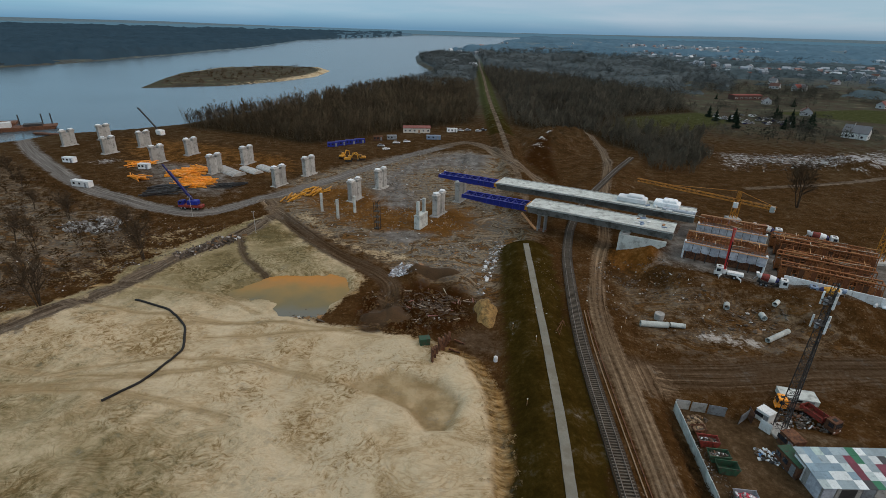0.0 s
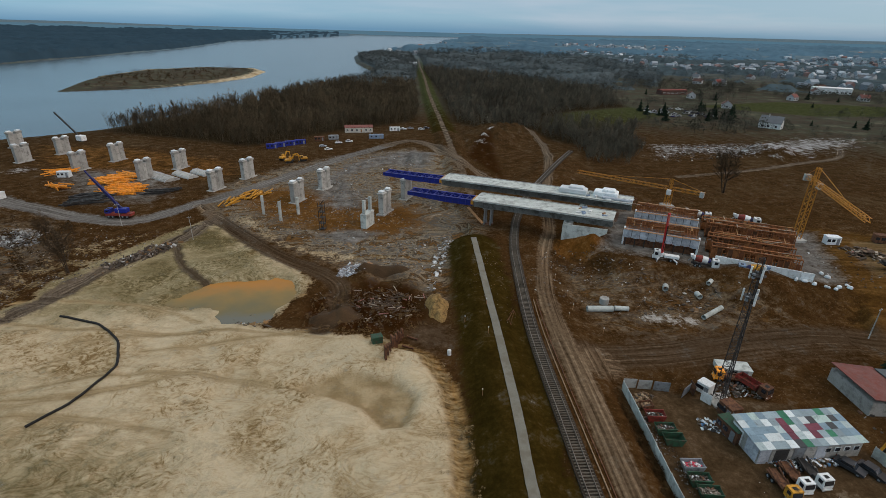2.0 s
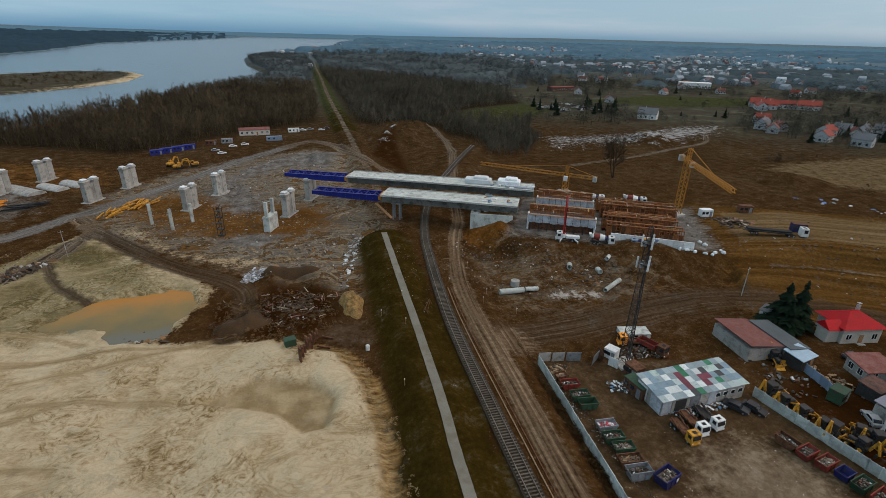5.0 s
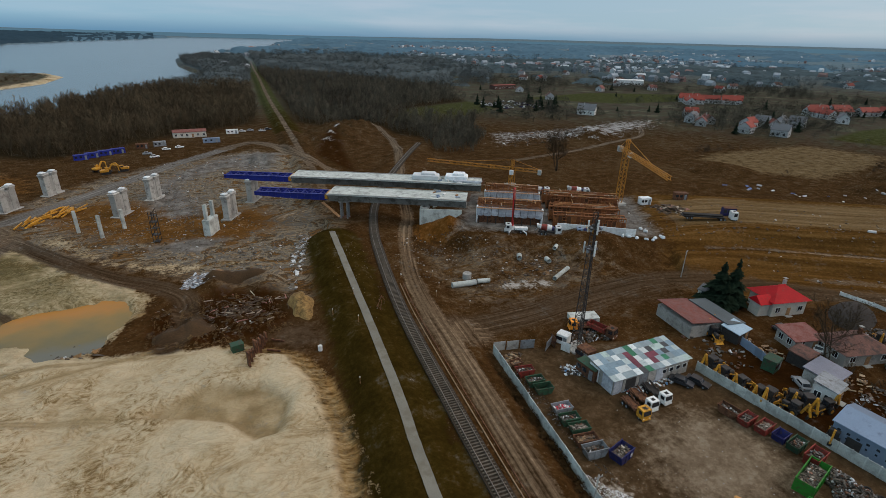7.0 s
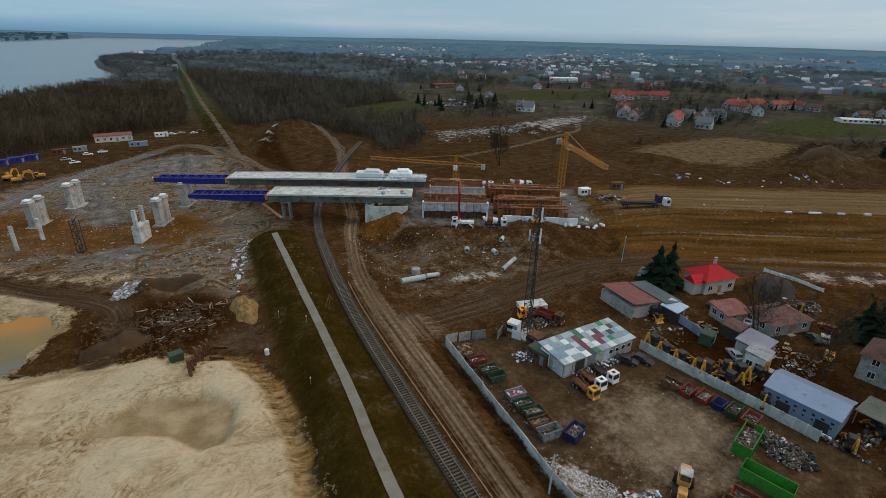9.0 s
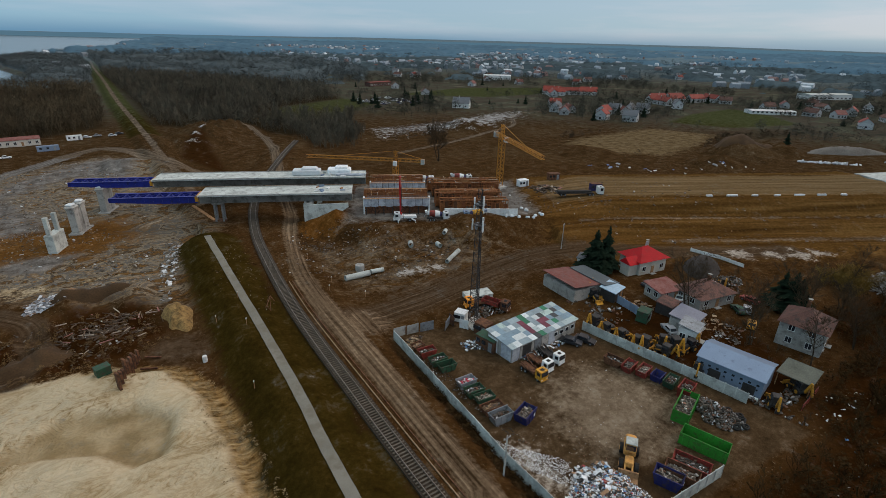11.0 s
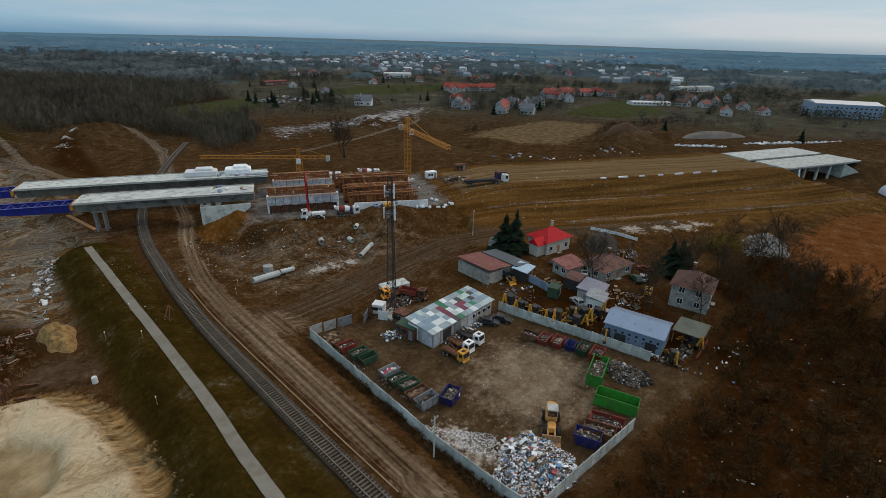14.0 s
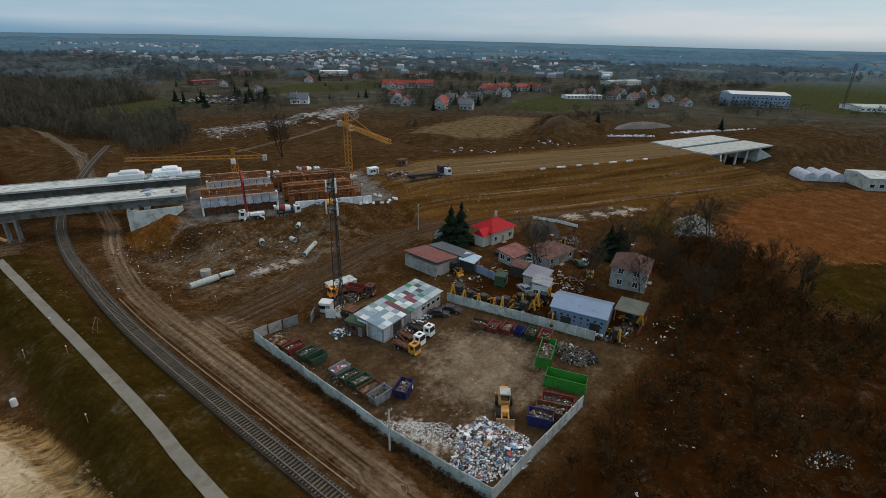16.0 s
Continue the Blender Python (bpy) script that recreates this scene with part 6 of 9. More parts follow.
# ---- the waste yard ----
def fence_run(points, label, h=2.15, w=2.0, mt=None, group="yard fences"):
    """Concrete panels between posts, from point to point."""
    f = thing("panel_fence", I4, label, "fence", group)
    mt = mt or M_CONC_L
    pm = MB().box(0, 0, 0.05, w - 0.14, 0.09, h - 0.05).box(0, 0, h * 0.33, w - 0.14, 0.12, 0.05).box(0, 0, h * 0.66, w - 0.14, 0.12, 0.05).mesh("panel", mt)
    qm = MB().box(0, 0, -0.2, 0.16, 0.2, h + 0.3, bev=0.02).mesh("post", mt)
    for (x0, y0), (x1, y1) in zip(points[:-1], points[1:]):
        L = math.hypot(x1 - x0, y1 - y0)
        n = max(1, round(L / w))
        a = math.atan2(y1 - y0, x1 - x0)
        for i in range(n + 1):
            t = i / n
            x, y = x0 + (x1 - x0) * t, y0 + (y1 - y0) * t
            z = hz(x, y)
            ob = new("post", qm)
            ob.parent, ob.matrix_world = f, Matrix.Translation((x, y, z)) @ Matrix.Rotation(a, 4, "Z")
            if i < n:
                t = (i + 0.5) / n
                x, y = x0 + (x1 - x0) * t, y0 + (y1 - y0) * t
                ob = new("panel", pm)
                ob.parent = f
                ob.matrix_world = Matrix.Translation((x, y, hz(x, y) + R.uniform(-0.05, 0.05))) @ Matrix.Rotation(a + R.uniform(-0.015, 0.015), 4, "Z") @ Matrix.Diagonal((L / n / w, 1, 1, 1))
    return f


fence_run([(43.8, 72.6), (42.8, 63), (41.7, 53), (40.9, 45), (40.0, 36.5), (39.7, 27), (39.8, 20.0)], "pale concrete panel fence along the yard beside the dirt road", 2.2)
fence_run([(39.8, 20.0), (48, 19.2), (56, 18.2), (63, 17.4)], "pale concrete panel fence at the yard's end by the brush", 2.2)
fence_run([(78.2, 53.4), (79.6, 44), (80.8, 35), (82, 26), (82.4, 22.4)], "pale concrete panel fence between the yard and the plant depot", 2.1)
# rusty sheet gate and leaning panels at the yard's entry
def loose_panel(x, y, turn, w, h, mt, label, lean=4):
    p = thing("gate_panel", stand(x, y, turn) @ pose(0, 0, 0, lean), label, "gate", "gate panels")
    part("sheet", MB().box(0, 0, 0.05, w, 0.06, h), mt, p)
    part("frame", MB().box(0, 0.05, 0.05, w, 0.06, 0.08).box(0, 0.05, h - 0.06, w, 0.06, 0.08).box(-w / 2 + .05, 0.05, 0.1, 0.08, 0.06, h - .15).box(w / 2 - .05, 0.05, 0.1, 0.08, 0.06, h - .15), M_DSTEEL, p)
    return p


for x, y, tn, w, mt, lb in ((45.4, 73.2, -8, 2.6, M_CONC, "grey sheet gate panel at the yard's entry"), (48.2, 72.6, -10, 2.6, M_CONC, "grey sheet gate panel at the yard's entry"), (51.2, 71.8, -14, 3.0, M_GREY, "scribbled grey gate leaf, shut"),
                            (55.4, 70.4, 34, 3.0, M_GREY, "scribbled grey gate leaf standing open"), (57.0, 71.0, 80, 2.2, M_RUST, "rusty sheet panel by the gate"), (58.0, 68.0, -60, 2.0, M_WHITE, "white sheet panel leaning by the gate"),
                            (59.4, 63.6, -70, 2.0, M_GREY, "grey sheet panel leaning by the gate")):
    loose_panel(x, y, tn, w, 2.2, mt, lb)

# the shed with the patchwork roof
shed = thing("workshop_shed", Matrix.Translation((66.8, 57.0, 0)) @ Matrix.Rotation(radians(0.5), 4, "Z"), "long grey shed with a patchwork roof of coloured sheets", "shed")
SL, SW = 18.6, 6.8
part("back_wall", MB().box(0, SW / 2 - 0.1, 0, SL - 0.4, 0.14, 3.9), M_WALLG, shed)
for s in (-1, 1):
    part("end_wall", MB().prism([(-SW / 2 + .1, 0), (SW / 2 - .1, 0), (SW / 2 - .1, 3.9), (-SW / 2 + .1, 3.3)], s * (SL / 2 - .2) - .07, s * (SL / 2 - .2) + .07, "x"), M_WALLG, shed)
for i in range(9):
    x = -SL / 2 + 1.2 + i * 2.02
    part("front_panel", MB().box(x, -SW / 2 + 0.1 + R.uniform(-.05, .05), 0, 1.9, 0.12, 3.25), R.choice((M_WALLG, M_WALLG, M_CONC, M_TARP, M_GREY)), shed)
for x in (-8.4, -7.0):
    part("end_sheet", MB().box(-SL / 2 + 0.08, (x + 7.7) * 2.6, 0.2, 0.08, 2.6, 2.8), M_WHITE if x > -8 else M_TARP, shed)
for i in range(4):
    w = part("window", MB().box(3.0 + i * 1.7, -SW / 2 + 0.0, 1.5, 1.0, 0.08, 0.9), M_WHITE, shed)
    part("pane", MB().box(3.0 + i * 1.7, -SW / 2 - 0.05, 1.58, 0.85, 0.03, 0.74), M_GLASS, w)
part("door", MB().box(-5.2, -SW / 2 - 0.0, 0, 2.4, 0.09, 2.7), M_DSTEEL, shed)
sheet_mats = {}
for nm, c in (("sheet_pale", (0.36, 0.44, 0.45)), ("sheet_blue", (0.19, 0.28, 0.34)), ("sheet_grey", (0.24, 0.31, 0.34)), ("sheet_mint", (0.34, 0.44, 0.42)), ("sheet_wine", (0.14, 0.035, 0.055)), ("sheet_green", (0.03, 0.16, 0.09)), ("sheet_white", (0.58, 0.64, 0.65)), ("sheet_black", (0.05, 0.055, 0.06))):
    sheet_mats[nm] = mat(nm, c, 0.45, 0.1, var=0.12, scale=1.5, dirt=tuple(v * 0.6 for v in c), amount=0.25)
COLS, ROWS = 14, 5
plan = {}
for i in range(COLS):
    for j in range(ROWS):
        plan[i, j] = R.choice(("sheet_blue", "sheet_grey", "sheet_blue", "sheet_grey", "sheet_grey", "sheet_pale", "sheet_mint"))
for j in range(ROWS):
    plan[6, j] = "sheet_green" if j in (3, 4, 0) else "sheet_pale"
    plan[5, j] = "sheet_wine" if j in (1, 2, 3) else plan[5, j]
for i, j, c in ((2, 1, "sheet_white"), (3, 1, "sheet_white"), (3, 3, "sheet_white"), (4, 0, "sheet_white"), (5, 0, "sheet_black"), (7, 1, "sheet_white"), (8, 2, "sheet_wine"), (9, 2, "sheet_wine"), (8, 1, "sheet_wine"), (9, 3, "sheet_black"), (7, 4, "sheet_white"), (8, 3, "sheet_white"), (10, 1, "sheet_green"), (9, 0, "sheet_white"), (10, 3, "sheet_mint"), (12, 3, "sheet_black"), (11, 2, "sheet_black"), (13, 4, "sheet_pale"), (1, 0, "sheet_white"), (0, 3, "sheet_white"), (11, 4, "sheet_green"), (6, 2, "sheet_white")):
    plan[i, j] = c
rs = (3.95 - 3.32) / SW
pw, ph = (SL + 0.5) / COLS, (SW + 0.6) / ROWS
for (i, j), c in sorted(plan.items()):
    x0, y0 = -(SL + .5) / 2 + i * pw, -(SW + .6) / 2 + j * ph
    z0, z1 = 3.63 + rs * y0, 3.63 + rs * (y0 + ph)
    up = R.uniform(0, 0.05)
    v = [(x0 - .03, y0 - .03, z0 + up), (x0 + pw + .03, y0 - .03, z0 + up), (x0 + pw + .03, y0 + ph + .03, z1 + up), (x0 - .03, y0 + ph + .03, z1 + up)]
    part("roof_sheet", MB().add(v + [(a, b, z - 0.06) for a, b, z in v], [(0, 1, 2, 3), (7, 6, 5, 4), (0, 4, 5, 1), (1, 5, 6, 2), (2, 6, 7, 3), (3, 7, 4, 0)]), sheet_mats[c], shed)

# skips and roll-off bins
def skip(m, mt, label, L=3.4, W=1.75, H=1.35, fill=None, roll=False, group="waste skips"):
    s = thing("waste_skip", m, label, "skip", group)
    k = 0.0 if roll else 0.45
    t = 0.06
    for sg in (-1, 1):
        part("side_plate", MB().prism([(-L / 2 + k, 0.12), (L / 2 - k, 0.12), (L / 2, H), (-L / 2, H)], sg * W / 2 - t / 2, sg * W / 2 + t / 2, "y"), mt, s)
        part("end_plate", MB().prism([(sg * (L / 2 - k), 0.12), (sg * (L / 2 - k) - sg * t, 0.12), (sg * L / 2 - sg * t, H), (sg * L / 2, H)], -W / 2 + t / 2, W / 2 - t / 2, "y"), mt, s)
        part("rim", MB().box(0, sg * W / 2, H, L + 0.1, 0.12, 0.1), mt, s)
        for x in (np.linspace(-L / 2 + 0.5, L / 2 - 0.5, 7) if roll else (-0.55, 0.55)):
            part("rib", MB().box(x, sg * (W / 2 + 0.06), 0.15, 0.1, 0.1, H - 0.15), mt, s)
    part("floor_plate", MB().box(0, 0, 0.0, L - 2 * k, W, 0.14), mt, s)
    if fill:
        f = MB()
        r = random.Random(int(L * 100 + W * 1000 + len(label)))
        nrow = 170 if roll else 110
        for _ in range(nrow):
            ex, ey = r.uniform(-L / 2 + .3, L / 2 - .3), r.uniform(-W / 2 + .2, W / 2 - .2)
            hump = 1 - (2 * ex / L) ** 2 * 0.6 - (2 * ey / W) ** 2 * 0.4
            f.box(ex, ey, H * (0.42 + 0.4 * hump * r.random()), 0.08 + 0.6 * r.random() ** 2, 0.06 + 0.3 * r.random() ** 2, r.uniform(.04, .25), r.uniform(0, 3))
        f.box(0, 0, 0.15, L - 2 * k - 0.2, W - 0.2, H * 0.42)
        ob = part("waste_fill", f, fill, s, "heap of mixed waste")
    return s


P_MIX = palette_mat("mixed_waste", ((5.0, (0.62, 0.65, 0.67)), (3, (0.24, 0.27, 0.30)), (3, (0.12, 0.085, 0.055)), (1.8, (0.10, 0.24, 0.44)), (0.9, (0.42, 0.06, 0.06)), (2.6, (0.36, 0.21, 0.11)), (4.5, (0.035, 0.033, 0.03)), (3.0, (0.80, 0.82, 0.84))))
P_RUBBLE = palette_mat("rubble", ((3, (0.24, 0.205, 0.165)), (3, (0.15, 0.125, 0.10)), (2, (0.42, 0.39, 0.35)), (1, (0.26, 0.13, 0.085)), (3, (0.07, 0.058, 0.046))))
P_DARK = palette_mat("dark_waste", ((4, (0.045, 0.038, 0.030)), (3, (0.095, 0.080, 0.064)), (2, (0.18, 0.17, 0.16)), (1.4, (0.12, 0.055, 0.03)), (0.8, (0.48, 0.50, 0.52))))
P_PINK = palette_mat("bright_waste", ((3, (0.62, 0.05, 0.09)), (4, (0.62, 0.64, 0.66)), (2, (0.35, 0.33, 0.32)), (1, (0.1, 0.1, 0.1))))
P_SNOWY = palette_mat("pale_barriers", ((3, (0.62, 0.64, 0.66)), (2, (0.36, 0.37, 0.38)), (1, (0.5, 0.51, 0.52))))
P_SITE = palette_mat("site_debris", ((6, (0.045, 0.031, 0.020)), (4, (0.085, 0.063, 0.045)), (2, (0.16, 0.13, 0.105)), (0.6, (0.34, 0.34, 0.33)), (1.2, (0.15, 0.08, 0.03)), (0.3, (0.5, 0.51, 0.52))))
P_WOODS = palette_mat("timber_scraps", ((3, (0.27, 0.17, 0.09)), (3, (0.16, 0.10, 0.06)), (2, (0.36, 0.27, 0.17)), (2, (0.08, 0.06, 0.045))))
skip(stand(46.0, 67.5, 4), M_RUST, "small rusty skip full of orange scrap by the fence", 2.4, 1.5, 1.0, P_WOODS)
skip(stand(46.2, 64.6, -8), M_RED, "dull red open skip by the fence", fill=P_DARK)
skip(stand(46.4, 61.4, -6), M_DGREEN, "dark green open skip by the fence", fill=P_DARK)
skip(stand(46.6, 59.0, -8), M_DGREEN, "dark green open skip by the fence")
skip(stand(46.6, 53.4, -6), M_GREY, "grey skip heaped with red and white rubbish", fill=P_PINK)
skip(stand(46.2, 50.8, -8), M_DGREEN, "green-grey skip with dark waste", fill=P_DARK)
skip(stand(46.4, 48.4, -10), M_DGREEN, "dark green skip with rubble", fill=P_RUBBLE)
skip(stand(45.8, 45.9, -8), M_RUST, "rusty brown skip with boards", L=3.8, fill=P_WOODS)
skip(stand(45.6, 43.6, -6), M_GREY, "grey-blue skip beside the navy one", L=3.8, H=1.6, fill=P_DARK)
b = skip(stand(49.0, 41.6, 16), M_NAVY, "navy blue skip with a white sign, heaped with bricks", 3.6, 2.2, 1.7, P_RUBBLE)
part("sign_plate", MB().box(0.9, -1.2, 0.6, 0.5, 0.03, 0.6), M_WHITE, b, "white sign")
skip(stand(73.3, 42.3, -80), M_RUST, "rusty skip beside a green trailer", fill=P_DARK)
skip(stand(74.2, 39.6, 8), M_RED, "red skip at the depot fence", fill=P_DARK)
skip(stand(75.2, 37.2, 8), M_RED, "red skip at the depot fence", fill=P_RUBBLE)
skip(stand(75.8, 34.8, 8), M_NAVY, "small blue skip at the depot fence", 2.6)
skip(stand(76.4, 32.6, 8), M_DGREEN, "green skip on a red frame at the depot fence", fill=P_DARK)
skip(stand(76.0, 29.6, 10), M_RED, "tall red and green skip at the depot fence", 3.6, 2.0, 2.0, P_DARK)
skip(stand(71.6, 27.4, 15), M_GREEN, "large bright green roll-off bin heaped with pale rubble", 6.6, 2.5, 2.2, P_RUBBLE, True)
skip(stand(66.3, 21.5, -76), M_GREEN, "large bright green roll-off bin, empty", 6.6, 2.5, 2.0, None, True)
skip(stand(60.9, 20.6, -72), M_RED, "dull red roll-off bin beside the green one", 5.0, 2.3, 1.4, P_DARK)
skip(stand(58.4, 20.6, -72), M_RUST, "rust-red roll-off bin with rubble", 4.6, 2.2, 1.4, P_RUBBLE)
b = skip(stand(55.9, 21.2, -72), M_NAVY, "navy skip heaped with pale rubbish", 3.8, 2.2, 1.7, P_RUBBLE)
part("sign_plate", MB().box(1.93, 0.2, 0.6, 0.03, 0.5, 0.5), M_WHITE, b, "white sign")


def mound(name, x, y, rx, ry, h, material, label, seed=1, turn=0.0, cat="heap", rough=0.35):
    """A heap of loose stuff as one lumpy skin."""
    n, k = 30, 12
    v, f = [], []
    for j in range(k + 1):
        q = j / k
        for i in range(n):
            a = 2 * math.pi * i / n
            w = 1 + 0.22 * math.sin(2 * a + seed) + 0.12 * math.sin(5 * a + 2 * seed)
            ex, ey = rx * (1 - q) * w * math.cos(a), ry * (1 - q) * w * math.sin(a)
            lump = float(fbm(np.array([ex / 1.1 + seed * 7.0]), np.array([ey / 1.1]), seed, 3)[0]) - 0.5
            c, s = math.cos(radians(turn)), math.sin(radians(turn))
            dz = hz(x + ex * c - ey * s, y + ex * s + ey * c) - hz(x, y)
            v.append((ex, ey, dz - 0.3 + (h + 0.3) * (1 - (1 - q) ** 2.2) + lump * rough * h * (0.3 + q)))
    for j in range(k):
        for i in range(n):
            f.append((j * n + i, j * n + (i + 1) % n, j * n + n + (i + 1) % n, j * n + n + i))
    return solid(name, MB().add(v, f), material, label, cat, m=stand(x, y, turn), smooth=True)



heap("rubbish_heap", 47.0, 24.7, 5.3, 4.5, 1.9, 4600, P_MIX, "heap of white and coloured mixed rubbish against the fence", (0.12, 0.6), 3, 20, 0.5)
heap("rubbish_sheets", 47.0, 24.7, 5.1, 4.3, 2.0, 560, P_MIX, "torn sheets and boards in the rubbish heap", (0.4, 1.35), 18, 20, 0.15)
heap("rubbish_spread", 44.0, 34.0, 2.4, 6.0, 0.12, 1900, palette_mat("crushed_waste", ((5, (0.66, 0.66, 0.66)), (3, (0.42, 0.40, 0.38)), (2, (0.15, 0.12, 0.10)), (4, (0.80, 0.80, 0.80)))), "thin spread of pale crushed rubbish along the fence", (0.05, 0.28), 4, 20)
heap("rubbish_fringe", 43.4, 23.2, 2.4, 2.2, 0.35, 620, P_MIX, "loose rubbish spilling into the corner of the fence", (0.1, 0.5), 23)
heap("scrap_heap", 75.4, 24.2, 3.2, 3.8, 1.5, 640, P_DARK, "heap of grey scrap and tyres by the depot fence", (0.2, 0.9), 5)
heap("litter", 44.8, 55, 1.2, 14, 0.1, 260, P_DARK, "litter strewn between the fence and the skips", (0.1, 0.45), 6, 2)
heap("litter", 47, 33, 8, 8, 0.02, 160, P_RUBBLE, "bits of rubble strewn round the rubbish heap", (0.05, 0.3), 7)
for i in range(9):
    solid("tyre", MB().torus((0, 0, 0.2), 0.42, 0.17, "y", 12, 6), M_BLACK, "worn black tyre lying on the scrap heap", "tyre", "tyres", m=stand(76 + R.uniform(-1.6, 2.4), 22 + R.uniform(-3, 4), R.uniform(0, 180), 0.35 + R.uniform(0, .4)) @ pose(0, 0, 0, R.uniform(50, 100)))


def wheel_loader(m, label, p=None):
    p = p or M_YEL
    e = thing("wheel_loader", m, label, "loader")
    part("rear_frame", MB().box(-1.6, 0, 0.9, 2.8, 1.7, 1.1, bev=0.15), p, e)
    part("front_frame", MB().box(1.2, 0, 0.8, 1.6, 1.1, 0.9, bev=0.1), p, e)
    part("engine_hood", MB().box(-2.1, 0, 1.9, 2.0, 1.5, 0.7, bev=0.2), p, e)
    c = part("cab", MB().box(-0.4, 0, 1.9, 1.4, 1.5, 1.6, bev=0.1), p, e)
    part("cab_window", MB().box(0.31, 0, 2.4, 0.03, 1.3, 0.9).box(-0.4, 0.76, 2.4, 1.1, 0.03, 0.9).box(-0.4, -0.76, 2.4, 1.1, 0.03, 0.9), M_GLASS, c)
    part("cab_roof", MB().box(-0.4, 0, 3.5, 1.6, 1.6, 0.12, bev=0.04), M_CONC_L, c)
    wheels(e, (1.5, -1.8), 1.05, 0.75, 0.55, p)
    for s in (-1, 1):
        part("lift_arm", MB().bar((0.9, s * 0.5, 1.7), (3.0, s * 0.5, 0.6), 0.2, 0.35), p, e)
    part("bucket", MB().prism([(2.8, 1.2), (3.0, 0.1), (4.0, 0.05), (3.9, 0.2), (3.2, 0.35), (3.0, 1.2)], -1.35, 1.35, "y"), M_WOOD, e)
    return e


wheel_loader(stand(54.8, 26.6, -148), "dusty yellow wheel loader facing the rubbish heap", mat("dusty_yellow", (0.58, 0.29, 0.08), 0.7, var=0.25, scale=2, dirt=(0.28, 0.16, 0.08), amount=0.4))
lorry(stand(58.5, 48.6, -92) @ Matrix.Scale(0.74, 4), M_YEL, "skip", "skip lorry with a yellow cab and a rusty frame", "skip lorries", M_RUST)
lorry(stand(61.4, 49.8, -90) @ Matrix.Scale(0.74, 4), M_WHITE, "skip", "skip lorry with a white cab and a rusty frame", "skip lorries", M_RUST)
lorry(stand(64.8, 50.2, -88) @ Matrix.Scale(0.74, 4), M_WHITE, "skip", "skip lorry with a white cab and a dark frame", "skip lorries", M_DSTEEL)


def car(m, mt, label, group="parked cars"):
    c = thing("car", m, label, "car", group)
    body = MB().prism([(-2.1, 0.35), (2.1, 0.35), (2.15, 0.7), (1.2, 0.88), (-2.0, 0.92), (-2.15, 0.7)], -0.85, 0.85, "y")
    part("body", body, mt, c)
    top = part("roof", MB().prism([(-1.6, 0.9), (0.9, 0.88), (0.3, 1.42), (-1.2, 1.44)], -0.74, 0.74, "y"), mt, c)
    for s in (-1, 1):
        part("side_window", MB().prism([(-1.35, 0.96), (0.62, 0.95), (0.2, 1.36), (-1.1, 1.37)], s * 0.745 - 0.012, s * 0.745 + 0.012, "y"), M_GLASS, top)
        part("headlight", MB().box(2.12, s * 0.6, 0.55, 0.06, 0.35, 0.14), M_WHITE, c)
        part("tail_light", MB().box(-2.12, s * 0.65, 0.6, 0.06, 0.25, 0.2), M_RED, c)
    part("windscreen", MB().prism([(0.32, 1.38), (0.86, 0.92), (0.9, 0.92), (0.36, 1.4)], -0.66, 0.66, "y"), M_GLASS, top)
    part("rear_window", MB().prism([(-1.24, 1.4), (-1.58, 0.96), (-1.62, 0.96), (-1.27, 1.4)], -0.64, 0.64, "y"), M_GLASS, top)
    wheels(c, (1.3, -1.3), 0.78, 0.32, 0.2)
    return c


M_CARD = mat("dark_car_paint", (0.03, 0.032, 0.036), 0.3, var=0.1)
M_CARS = mat("silver_car_paint", (0.36, 0.38, 0.40), 0.3, 0.3, var=0.08)
car(stand(72.2, 51.4, -60), M_CARD, "dark saloon car parked by the shed")
car(stand(75.0, 50.2, -70), mat("black_car_paint", (0.02, 0.02, 0.021), 0.3), "black van-like car by the depot fence")
for x, y, tn, mt, lb in ((93, 42.5, 60, M_CARS, "silver car with a raised bonnet among the sheds"), (109, 57.2, -10, M_CARD, "dark car parked before the red-roofed house"), (111.5, 52, 20, M_WHITE, "white car parked by the low house"), (114.2, 38, 50, M_DGREEN, "dark green car in the house yard"),
                         (116, 36.8, 20, M_CARS, "silver estate car in the house yard"), (121.5, 38.6, 80, M_RED, "red car in the house yard"), (109.8, 33.2, 20, M_YEL, "yellow car parked on the grass"), (108.4, 49.0, 30, M_WHITE, "small white car by the low house")):
    car(stand(x, y, tn), mt, lb)

